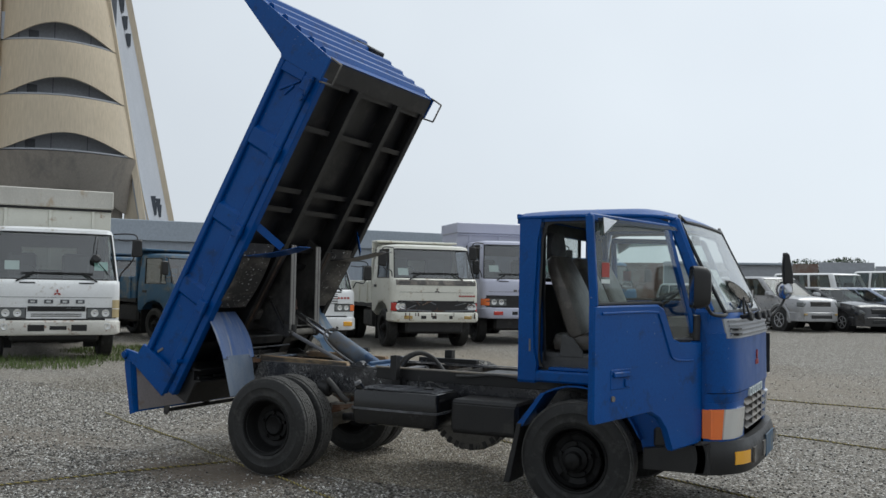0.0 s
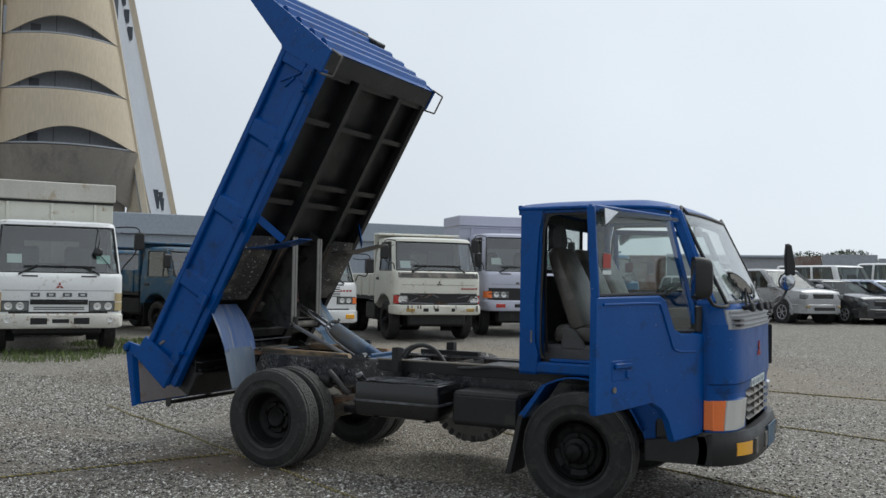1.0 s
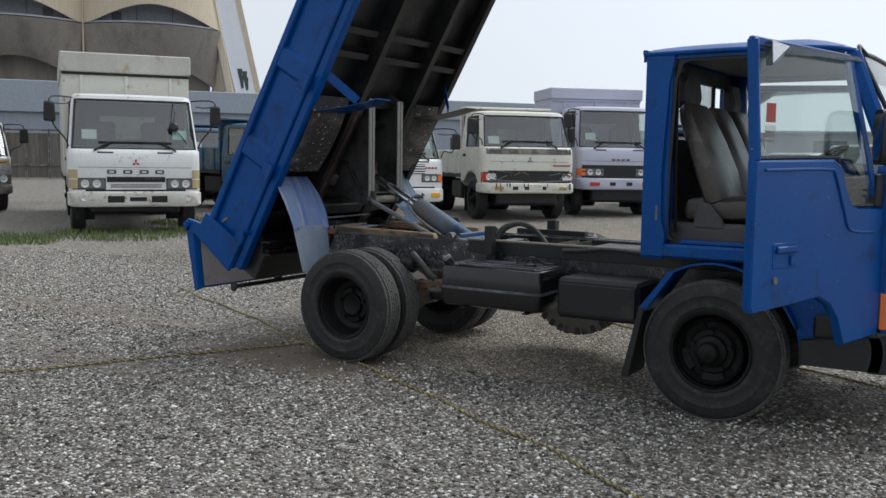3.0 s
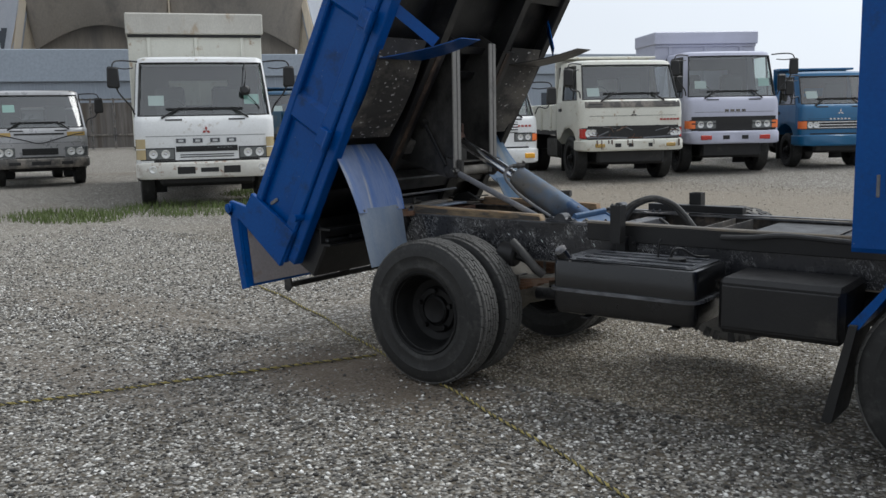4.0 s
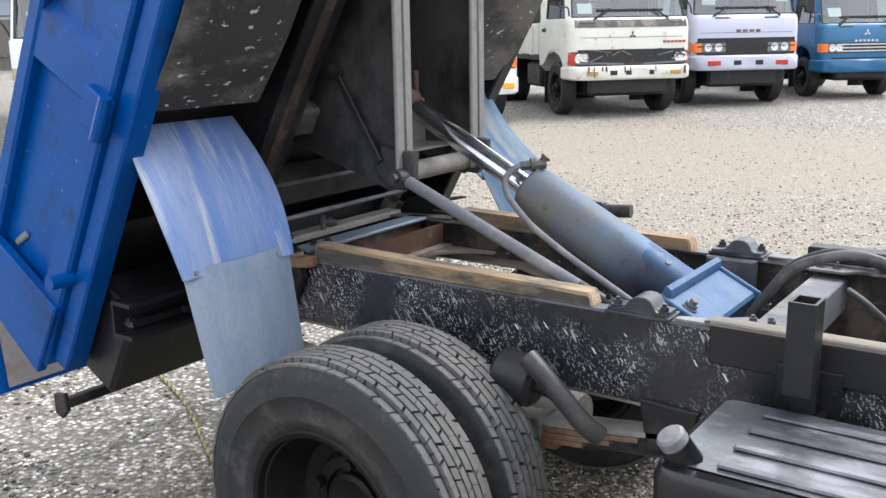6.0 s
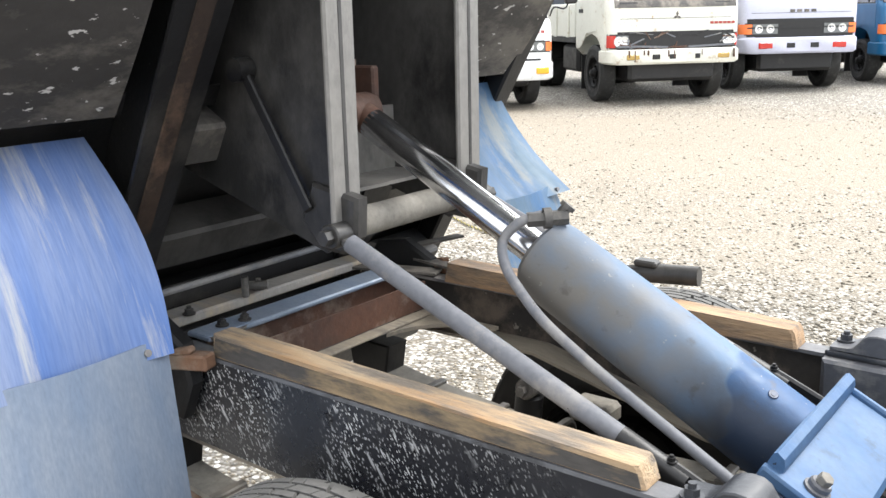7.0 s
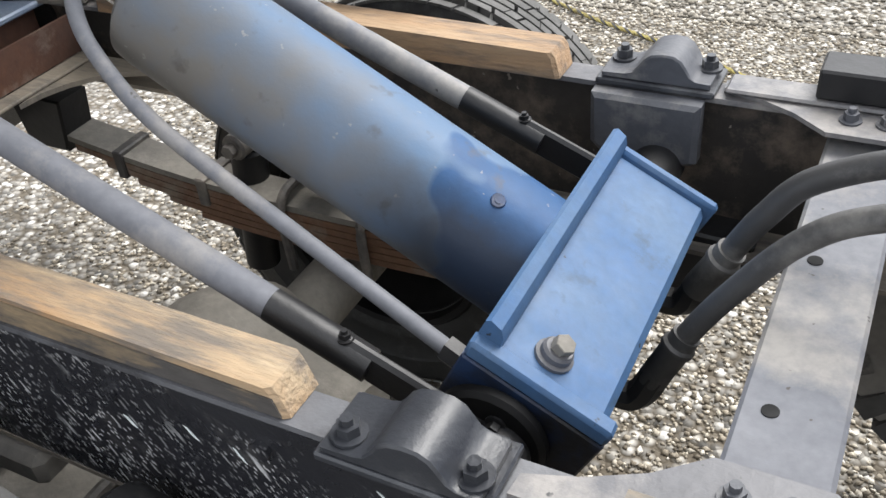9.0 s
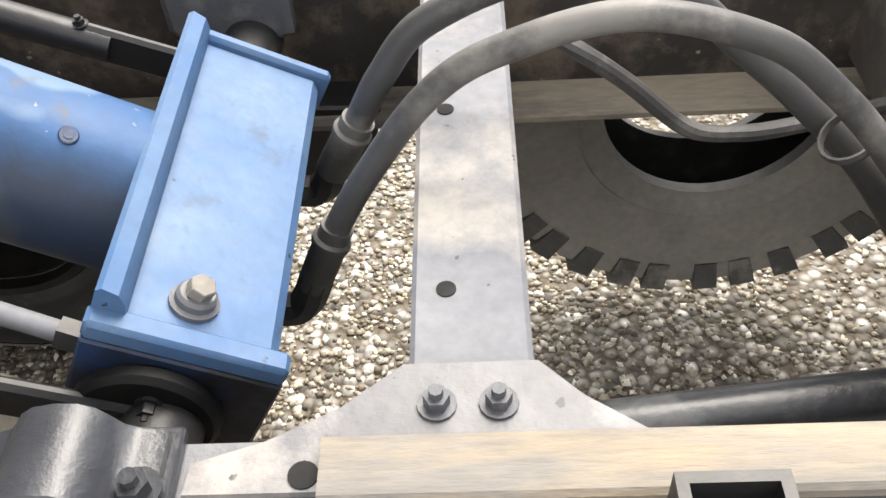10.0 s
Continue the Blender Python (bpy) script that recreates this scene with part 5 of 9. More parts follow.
s.box(0.27, 0.30, -(BW - 0.10), BW - 0.10, -0.14, -0.03, 0.006)
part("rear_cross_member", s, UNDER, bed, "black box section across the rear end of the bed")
# rear hinge of the bed on the frame
for k in (-1, 1):
    s = Shape()
    s.prism([(-1.13, 0.70), (-0.93, 0.75), (-0.93, 0.86), (-1.02, 0.92), (-1.10, 0.92)], "y", k * 0.36, k * 0.40, 0.004)
    s.cyl((-1.05, k * 0.33, 0.87), (-1.05, k * 0.44, 0.87), 0.035, 16)
    part("tipping_hinge", s, BLACK_STEEL, bed)
# tail board, swung open on its top hinge
tail = new("tail_board")
tail.parent = bed
s = Shape()
s.prism([(-1.415, 0.80), (-1.375, 0.80), (-1.33, 0.395), (-1.37, 0.39)], "y", -0.82, 0.82, 0.004)
part("tail_panel", s, BLUE, tail, "blue tail board hanging open")
s = Shape()
s.prism([(-1.3735, 0.78), (-1.3695, 0.78), (-1.327, 0.41), (-1.331, 0.41)], "y", -0.78, 0.78)
part("inner_lining", s, TAIL_GREY, tail, "scraped grey inner face")
for k in (-1, 1):
    s = Shape()
    s.prism([(-1.435, 0.875), (-1.38, 0.875), (-1.345, 0.55), (-1.318, 0.392), (-1.362, 0.378), (-1.415, 0.64), (-1.44, 0.80)], "y", k * 0.825, k * 0.848, 0.003)
    s.cyl((-1.408, k * 0.80, 0.85), (-1.408, k * 0.872, 0.85), 0.020, 14)
    part("tail_strap", s, BLUE, tail)
for y in (-0.81, 0.81):
    s = Shape()
    s.prism([(-1.02, 0.47), (-0.97, 0.48), (-0.96, 0.43), (-0.99, 0.40), (-1.02, 0.41)], "y", y - 0.008, y + 0.008, 0.002)
    part("tail_catch", s, BLACK_STEEL, bed)

# carrier of the spare wheel on the left rail
s = Shape()
s.box(1.16, 1.22, 0.346, 0.62, 0.655, 0.70, 0.004)
s.box(1.15, 1.23, 0.60, 0.625, 0.36, 0.70, 0.004)
part("spare_carrier", s, BLACK_STEEL, dump_truck)

# ---- cab of the dump truck ----
cab = new("cab")
cab.parent = dump_truck
cab.scale = (1.006, 1.045, 1.054)          # 1.67 m wide
cab.location = (-0.014, 0, -0.037)


def front_x(y, z):
    """Outer face of the cab's nose."""
    s = min(1.0, abs(y) / 0.80)
    base = 3.553 - 0.02 * max(0, (z - 0.85)) - 0.06 * max(0, z - 1.2)
    return base - 0.020 * s ** 2 - 0.135 * s ** 12


def glass_x(y, z):
    """Plane of the curved windscreen."""
    s = min(1.0, abs(y) / 0.78)
    return 3.497 - 0.52 * (z - 1.36) - 0.032 * s ** 2 - 0.025 * s ** 6


# shell: rear wall with window, roof, side panels, pillars, floor
s = Shape()
s.box(2.125, 2.15, -0.77, -0.60, 0.86, 1.93)
s.box(2.125, 2.15, 0.60, 0.77, 0.86, 1.93)
s.box(2.125, 2.15, -0.60, 0.60, 0.86, 1.49)
s.box(2.125, 2.15, -0.60, 0.60, 1.83, 1.93)
part("rear_wall", s, BLUE, cab)
s = Shape()
s.box(2.155, 2.16, -0.76, -0.61, 0.9, 1.9)
s.box(2.155, 2.16, 0.61, 0.76, 0.9, 1.9)
s.box(2.155, 2.16, -0.61, 0.61, 0.9, 1.485)
s.box(2.155, 2.16, -0.61, 0.61, 1.835, 1.91)
part("rear_trim", s, DARK_TRIM, cab)


def roof_fn(a, b):
    x = 2.105 + (3.21 - 2.105) * a
    y = -0.785 + 1.57 * b
    e = abs(2 * b - 1)
    z = 1.990 - 0.016 * e ** 2 - 0.045 * e ** 10 - 0.085 * (max(0, a - 0.70) / 0.30) ** 2 - 0.018 * (1 - a) ** 6
    return (x - 0.04 * e ** 4 * a, y, z)


s = Shape()
s.sheet(roof_fn, 16, 22, (0, 0, -0.035))
part("roof", s, BLUE, cab, "blue pressed steel roof")
s = Shape()
for k in (-1, 1):
    s.tube([(2.11, k * 0.795, 1.915), (2.6, k * 0.797, 1.922), (3.0, k * 0.78, 1.915), (3.16, k * 0.755, 1.895)], 0.012, 8)
s.box(2.10, 2.125, -0.79, 0.79, 1.915, 1.94, 0.004)
part("drip_rail", s, BLUE, cab)
for k in (-1, 1):
    o = k * 0.80
    s = Shape()
    s.prism([(2.125, 0.86), (2.25, 0.86), (2.262, 0.97), (2.238, 1.06), (2.236, 1.30), (2.258, 1.78), (2.285, 1.92), (2.125, 1.93)], "y", k * 0.74, o, 0.012)
    s.box(2.215, 2.268, k * 0.70, k * 0.775, 0.95, 1.92, 0.01)
    part("rear_quarter", s, BLUE, cab)
    s = Shape()
    s.box(2.125, 3.30, k * 0.70, k * 0.797, 0.868, 0.94, 0.012)
    s.box(2.33, 3.30, k * 0.68, k * 0.765, 0.94, 0.962, 0.006)
    part("door_sill", s, BLUE, cab)
    s = Shape()
    s.prism([(2.30, 0.963), (2.278, 0.99), (2.270, 1.06), (2.272, 1.30), (2.292, 1.78), (2.318, 1.865), (2.36, 1.878), (3.12, 1.88), (3.12, 1.90), (2.30, 1.895), (2.276, 1.78), (2.256, 1.3), (2.254, 1.05), (2.27, 0.963)], "y", k * 0.755, k * 0.772)
    part("door_seal", s, PLASTIC, cab)
    s = Shape()
    s.bar((3.375, k * 0.755, 1.33), (3.145, k * 0.735, 1.90), 0.055, 0.075, 0.016)
    part("windscreen_pillar", s, BLUE, cab)
    s = Shape()
    s.prism([(3.27, 0.60), (3.38, 0.60), (3.385, 1.36), (3.30, 1.36), (3.27, 1.2)], "y", k * 0.72, k * 0.795, 0.015)
    part("front_corner", s, BLUE, cab)
    # wheel arch panel and step below the door
    s = Shape()
    arch = [(FRONT_X + 0.44 * math.cos(radians(a)), 0.41 + 0.44 * math.sin(radians(a))) for a in range(0, 61, 6)]
    s.prism([(3.36, 0.86), (3.36, 0.40), (3.02, 0.40)] + arch + [(2.80, 0.86)], "y", k * 0.66, k * 0.74, 0.006)
    part("step_panel", s, BLUE, cab)
    s = Shape()
    s.box(3.04, 3.34, k * 0.735, k * 0.77, 0.52, 0.64, 0.015)
    part("step_recess", s, PLASTIC, cab)
    s = Shape()
    mud = [(FRONT_X + r * math.cos(radians(a)), 0.40 + r * math.sin(radians(a))) for r, a in [(0.46, a) for a in range(20, 131, 8)] + [(0.45, a) for a in range(130, 19, -8)]]
    s.prism(mud, "y", k * 0.50, k * 0.80)
    part("wheel_arch", s, BLUE, cab)
    s = Shape()
    s.prism([(2.30, 0.80), (2.33, 0.80), (2.17, 0.58), (2.13, 0.59)], "y", k * 0.55, k * 0.82, 0.003)
    part("arch_tail", s, BLUE, cab)
    s = Shape()
    s.prism([(2.14, 0.60), (2.17, 0.60), (2.09, 0.22), (2.05, 0.22)], "y", k * 0.58, k * 0.83, 0.003)
    part("mud_flap", s, PLASTIC, cab, "black rubber mud flap")
s = Shape()
s.box(2.15, 3.36, -0.70, 0.70, 0.87, 0.90)
s.box(2.16, 2.75, -0.70, 0.70, 0.90, 1.05, 0.02)
part("cab_floor", s, DARK_TRIM, cab)
s = Shape()
s.box(3.03, 3.34, -0.70, 0.70, 0.90, 1.30, 0.05)
part("dashboard", s, DARK_TRIM, cab)
s = Shape()
s.box(2.2, 3.1, -0.72, 0.72, 1.915, 1.925)
part("headlining", s, TRIM_GREY, cab)

# nose panel
s = Shape()
s.sheet(lambda a, b: (front_x(-0.80 + 1.6 * a, 0.87 + 0.35 * b), -0.80 + 1.6 * a, 0.87 + 0.35 * b), 30, 8, (-0.03, 0, 0))
part("nose_panel", s, BLUE, cab, "blue front panel")
s = Shape()
s.sheet(lambda a, b: (front_x(-0.80 + 1.6 * a, 0.81 + 0.055 * b) - 0.004 - 0.01 * (1 - b), -0.80 + 1.6 * a, 0.81 + 0.055 * b), 30, 3, (-0.03, 0, 0))
part("badge_strip", s, BLUE, cab)
s = Shape()
s.sheet(lambda a, b: (front_x(-0.80 + 1.6 * a, 1.22 + 0.12 * b) - 0.006 - 0.02 * b, -0.80 + 1.6 * a, 1.22 + 0.12 * b), 30, 4, (-0.03, 0, 0))
part("cowl", s, BLUE, cab)
cowl = new("cowl_grille")
cowl.parent = cab
s = Shape()
s.sheet(lambda a, b: (front_x(-0.735 + 1.47 * a, 1.19 + 0.115 * b) + 0.006 - 0.02 * b, -0.735 + 1.47 * a, 1.19 + 0.115 * b), 24, 3, (-0.01, 0, 0))
part("grille_panel", s, GRILLE_GREY, cowl, "faded grey cowl grille")
for i in range(4):
    z = 1.203 + 0.027 * i
    s = Shape()
    s.sheet(lambda a, b: (front_x(-0.715 + 1.43 * a, z) + 0.013 - 0.02 * (z - 1.19) / 0.115 + 0.004 * b, -0.715 + 1.43 * a, z + 0.012 * b), 24, 1, (-0.008, 0, 0))
    part("slat", s, GRILLE_GREY, cowl)
for y0, y1 in ((-0.70, -0.56), (0.56, 0.70)):
    for z in (1.208, 1.237):
        part("vent_slot", Shape().box(front_x(y0, z) - 0.02, front_x((y0 + y1) / 2, z) + 0.0205, y0, y1, z, z + 0.012), PLASTIC, cowl)
# windscreen with rubber
s = Shape()
s.sheet(lambda a, b: (glass_x(-0.715 + 1.43 * a, 1.355 + 0.527 * b), -0.715 + 1.43 * a * (1.0) , 1.355 + 0.527 * b), 24, 8, (-0.005, 0, 0))
ws = part("windscreen", s, GLASS, cab, "clear curved windscreen")
s = Shape()
rim_pts = [(glass_x(-0.72 + 1.44 * i / 16, 1.345), -0.72 + 1.44 * i / 16, 1.345) for i in range(17)] + [(glass_x(0.72 - 1.44 * i / 16, 1.886), 0.72 - 1.44 * i / 16, 1.886) for i in range(17)]
s.tube(rim_pts + rim_pts[:1], 0.012, 6, 2)
part("windscreen_seal", s, PLASTIC, cab)
part("inspection_paper", Shape().sheet(lambda a, b: (glass_x(-0.52 + 0.16 * a, 1.40 + 0.2 * b) - 0.02, -0.52 + 0.16 * a, 1.40 + 0.2 * b), 3, 3, (-0.001, 0, 0)), PAPER, cab, "white paper behind the windscreen")
# wipers
for y0, y1 in ((-0.30, -0.02), (0.18, 0.46)):
    s = Shape()
    pv = Vector((front_x(y0, 1.33) + 0.02, y0, 1.325))
    s.cyl(pv - Vector((0.03, 0, 0.01)), pv + Vector((0.02, 0, 0.0)), 0.016, 12)
    e = Vector((glass_x(y1, 1.42) + 0.02, y1 - 0.06, 1.42))
    s.bar(pv, e, 0.01, 0.012, 0.002)
    s.bar(Vector((glass_x(y1, 1.375) + 0.012, y1 - 0.24, 1.375)), Vector((glass_x(y1, 1.47) + 0.012, y1 + 0.10, 1.47)), 0.008, 0.018)
    part("wiper", s, PLASTIC, cab, "black windscreen wiper")
for y in (-0.43, -0.14, 0.14, 0.38):
    x_ = front_x(y, 1.31)
    part("washer_nozzle", Shape().rev([(0.014, -0.02), (0.014, 0.02), (0.026, 0.035), (0.030, 0.055), (0.022, 0.062), (0.0, 0.06)], (x_, y, 1.312), (1, -0.25, 0.12), 14), PLASTIC, cab, "black spray nozzle")
# oval look-down mirror above the nose
oval = part("mirror_arm", Shape().tube([(front_x(-0.38, 1.3), -0.38, 1.305), (3.52, -0.36, 1.36), (3.515, -0.33, 1.43)], 0.008, 8).tube([(front_x(-0.22, 1.3), -0.22, 1.31), (3.525, -0.26, 1.37), (3.515, -0.31, 1.42)], 0.006, 8), PLASTIC, cab)
ax_ = Vector((0.10, 0.29, -0.13)).normalized()
up_ = Vector((0.55, 0.1, 0.65))
up_ = (up_ - ax_ * up_.dot(ax_)).normalized()
m_ = Matrix.Translation((3.475, -0.30, 1.465)) @ Matrix((ax_, up_, ax_.cross(up_))).transposed().to_4x4()
part("mirror_head", Shape(m_).add([(0.165 * f * math.cos(a_), 0.030 * f * math.sin(a_), z_) for f, z_ in ((0.5, -0.035), (0.85, -0.025), (1.0, 0.0), (1.0, 0.008), (0.9, 0.008)) for a_ in [math.tau * i / 28 for i in range(28)]],
     [(i * 28 + j, i * 28 + (j + 1) % 28, (i + 1) * 28 + (j + 1) % 28, (i + 1) * 28 + j) for i in range(4) for j in range(28)] + [tuple(range(28))]), PLASTIC, oval, "black oval mirror shell")
part("mirror_glass", Shape(m_).add([(0.149 * math.cos(a_), 0.026 * math.sin(a_), 0.007) for a_ in [math.tau * i / 28 for i in range(28)]], [tuple(range(28))]), CHROME, oval)
# badge: three small lozenges; and plain bars in place of the maker's name
badge = new("badge")
badge.parent = cab
EMB = (0.0, 1.03)
for a in (90, 210, 330):
    c = Vector((0, math.cos(radians(a)) * 0.032, math.sin(radians(a)) * 0.032))
    d = Vector((0, math.cos(radians(a)), math.sin(radians(a))))
    n = Vector((0, -d.z, d.y))
    fx = front_x(0, EMB[1])
    q = [c + d * 0.03, c + n * 0.018, c - d * 0.03, c - n * 0.018]
    s = Shape()
    s.prism([(EMB[0] + p.y, EMB[1] + p.z) for p in q], "x", fx - 0.002, fx + 0.008)
    part("lozenge", s, RED_LABEL, badge, "red lozenge")
for i in range(6):
    y = -0.30 + 0.092 * i
    fx = front_x(y, 0.84)
    s = Shape()
    s.box(fx - 0.012, fx + 0.006, y, y + 0.062, 0.818, 0.826)
    s.box(fx - 0.012, fx + 0.006, y, y + 0.062, 0.858, 0.866)
    s.box(fx - 0.012, fx + 0.006, y, y + 0.016, 0.826, 0.858)
    if i % 2:
        s.box(fx - 0.012, fx + 0.006, y + 0.046, y + 0.062, 0.826, 0.858)
    part("name_bar", s, PAPER, badge, "pale plain bars of a worn name badge")
# lamps, grille, bumper
for k in (-1, 1):
    s = Shape()
    s.sheet(lambda a, b: (front_x(0.797 - 0.04 * a, 0.72) + 0.006 - 0.012 * (1 - b), k * (0.797 - 0.04 * a), 0.60 + 0.175 * b), 8, 3, (-0.04, 0, 0))
    s.box(3.345, front_x(0.797, 0.72) + 0.004, k * 0.77, k * 0.803, 0.60, 0.775, 0.006)
    part("turn_signal", s, AMBER, cab, "amber corner lamp")
    s = Shape()
    s.sheet(lambda a, b: (front_x(0.75 - 0.26 * a, 0.72) + 0.008 - 0.015 * (1 - b), k * (0.75 - 0.26 * a), 0.60 + 0.175 * b), 6, 3, (-0.04, 0, 0))
    lamp = part("headlight", s, CLEAR, cab, "clear rectangular headlight")
    s = Shape()
    s.sheet(lambda a, b: (front_x(0.80 - 0.38 * a, 0.72) - 0.012, k * (0.80 - 0.38 * a), 0.588 + 0.222 * b), 8, 2, (-0.03, 0, 0))
    part("lamp_bezel", s, BLUE, cab)
grille = new("radiator_grille")
grille.parent = cab
part("grille_back", Shape().sheet(lambda a, b: (front_x(-0.43 + 0.86 * a, 0.72) - 0.03, -0.43 + 0.86 * a, 0.62 + 0.19 * b), 12, 2, (-0.02, 0, 0)), PLASTIC, grille)
for i in range(4):
    z = 0.632 + 0.047 * i
    part("slat", Shape().sheet(lambda a, b: (front_x(-0.43 + 0.86 * a, 0.72) + 0.008 - 0.03 * b, -0.43 + 0.86 * a, z + 0.022 * b), 14, 1, (-0.006, 0, 0.004)), DUSTY_STEEL, grille)
for y in (-0.2, 0.0, 0.2):
    part("slat", Shape().box(front_x(y, 0.72) - 0.02, front_x(y, 0.72) + 0.003, y - 0.006, y + 0.006, 0.625, 0.805), DUSTY_STEEL, grille)


def bumper_fn(y, z):
    s_ = min(1.0, abs(y) / 0.84)
    return 3.628 - 0.05 * s_ ** 2 - 0.22 * s_ ** 7


s = Shape()
s.sheet(lambda a, b: (bumper_fn(-0.83 + 1.66 * a, 0) - 0.03 * abs(b - 0.5) ** 2 * 4 * (1 if b > 0.5 else 0.6), -0.83 + 1.66 * a, 0.395 + 0.195 * b), 34, 6, (-0.05, 0, 0))
for k in (-1, 1):
    s.prism([(3.40, 0.40), (3.40, 0.58), (2.99, 0.52), (2.99, 0.395)], "y", k * 0.77, k * 0.83, 0.01)
bumper = part("bumper", s, PLASTIC, cab, "black front bumper")
s = Shape()
s.box(3.1, 3.45, -0.62, 0.62, 0.36, 0.42, 0.02)
part("bumper_apron", s, PLASTIC, cab)
for k in (-1, 1):
    part("fog_lamp", Shape().sheet(lambda a, b: (bumper_fn(0.70 - 0.15 * a, 0) + 0.004, k * (0.70 - 0.15 * a), 0.452 + 0.075 * b), 3, 2, (-0.02, 0, 0)), YELLOW, bumper, "yellow fog lamp")
    for y in (0.44, 0.16):
        part("bumper_slot", Shape().box(bumper_fn(y, 0) - 0.015, bumper_fn(y, 0) + 0.0035, k * y - 0.05 * k, k * y + 0.05 * k, 0.44, 0.53), DUSTY_STEEL, bumper)
part("plate_holder", Shape().box(bumper_fn(0.0, 0) - 0.004, bumper_fn(0.0, 0) + 0.005, -0.11, 0.22, 0.42, 0.56, 0.003), TEAL_DULL, bumper, "plain blue-grey plate")
part("rear_window", Shape().box(2.132, 2.137, -0.395, 0.395, 1.52, 1.88), GLASS, cab)
s = Shape()
for a, b in (((-0.40, 1.52), (0.40, 1.52)), ((0.40, 1.52), (0.40, 1.88)), ((0.40, 1.88), (-0.40, 1.88)), ((-0.40, 1.88), (-0.40, 1.52))):
    s.cyl((2.14, a[0], a[1]), (2.14, b[0], b[1]), 0.014, 8)
part("rear_window_seal", s, PLASTIC, cab)


# doors, wide open
def door(k, turn):
    """A cab door; local x runs back from the hinge, local y points out of the cab."""
    m = Matrix.Translation((3.345, k * 0.80, 0)) @ Matrix.Rotation(radians(turn), 4, "Z") @ Matrix.Translation((0, 0, 0.035)) @ Matrix.Diagonal((-1, k, 0.949, 1))
    d = new("cab_door")
    d.parent = cab
    s = Shape(m)
    low = [(0.0, 0.80), (0.0, 0.575), (0.30, 0.555), (0.36, 0.68), (0.43, 0.755), (0.53, 0.80), (0.72, 0.79), (1.03, 0.775), (1.045, 0.80), (1.045, 1.415), (0.46, 1.425), (0.40, 1.40), (0.30, 1.22), (0.22, 1.195), (0.0, 1.19)]
    s.prism(low, "y", -0.045, 0.0, 0.008)
    part("door_skin", s, BLUE, d, "blue pressed door skin")
    s = Shape(m)
    s.prism([(0.0, 0.83), (0.95, 0.83), (0.99, 0.86), (0.99, 1.30), (0.44, 1.30), (0.28, 1.15), (0.0, 1.15)], "y", -0.075, -0.045, 0.008)
    part("inner_trim", s, DARK_TRIM, d)
    # raised swage under the window
    s = Shape(m)
    s.tube([(0.98, 0.002, 1.375), (0.52, 0.002, 1.38), (0.45, 0.002, 1.35), (0.36, 0.002, 1.18), (0.30, 0.002, 1.10), (0.10, 0.002, 1.085)], 0.007, 8)
    part("swage", s, BLUE, d)
    # window frame
    s = Shape(m)
    s.bar((1.022, -0.022, 1.41), (1.032, -0.05, 1.915), 0.03, 0.045, 0.006)
    s.bar((1.045, -0.052, 1.905), (0.30, -0.055, 1.885), 0.03, 0.04, 0.006)
    s.bar((0.31, -0.055, 1.89), (0.035, -0.03, 1.21), 0.03, 0.045, 0.006)
    part("window_frame", s, BLUE, d)
    s = Shape(m)
    s.prism([(1.005, 1.42), (1.008, 1.885), (0.33, 1.87), (0.075, 1.23), (0.235, 1.215), (0.30, 1.235), (0.40, 1.41), (0.46, 1.43)], "y", -0.030, -0.026)
    part("door_glass", s, GLASS, d)
    s = Shape(m)
    s.tube([(1.003, -0.022, 1.425), (0.46, -0.022, 1.432), (0.395, -0.022, 1.405), (0.30, -0.022, 1.232), (0.235, -0.022, 1.213), (0.08, -0.022, 1.21)], 0.010, 6, 3)
    s.bar((0.135, -0.026, 1.22), (0.135, -0.026, 1.40), 0.02, 0.025)
    s.box(0.01, 0.075, -0.045, -0.004, 1.20, 1.36, 0.006)
    part("window_seal", s, PLASTIC, d)
    s = Shape(m)
    s.prism([(1.03, 1.895), (0.99, 1.895), (0.34, 1.885), (0.31, 1.865), (0.62, 1.868), (0.93, 1.855), (1.01, 1.80)], "y", -0.004, 0.03, 0.006)
    part("rain_visor", s, DARK_GLASS, d, "smoked rain visor")
    s = Shape(m)
    s.prism([(1.02, 1.90), (0.90, 1.885), (0.94, 1.86), (1.01, 1.81)], "y", 0.0305, 0.034)
    part("visor_tip", s, CHROME, d)
    s = Shape(m)
    s.box(0.72, 0.90, -0.002, 0.003, 0.955, 1.065, 0.002)
    part("handle_recess", s, BLUE, d)
    s = Shape(m)
    s.box(0.735, 0.885, 0.002, 0.018, 1.02, 1.052, 0.006)
    s.box(0.74, 0.78, 0.002, 0.012, 0.965, 1.01, 0.004)
    part("door_handle", s, BLUE, d)
    part("lock", Shape(m).cyl((0.88, 0.0, 0.905), (0.88, 0.008, 0.905), 0.016, 14), DUSTY_STEEL, d)
    s = Shape(m)
    s.box(0.89, 0.955, -0.0245, -0.0235, 1.575, 1.655)
    part("sticker", s, RED_LABEL, d, "red warning sticker on the glass")
    part("sticker_foot", Shape(m).box(0.885, 0.96, -0.0242, -0.0232, 1.54, 1.563), PAPER, d)
    s = Shape(m)
    s.box(0.80, 0.83, -0.072, -0.05, 1.16, 1.2, 0.004)
    s.tube([(0.25, -0.08, 1.05), (0.3, -0.12, 1.0), (0.6, -0.12, 1.0), (0.65, -0.08, 1.05)], 0.014, 8)
    part("armrest", s, PLASTIC, d)
    return d


door(-1, 69)
door(1, 0)
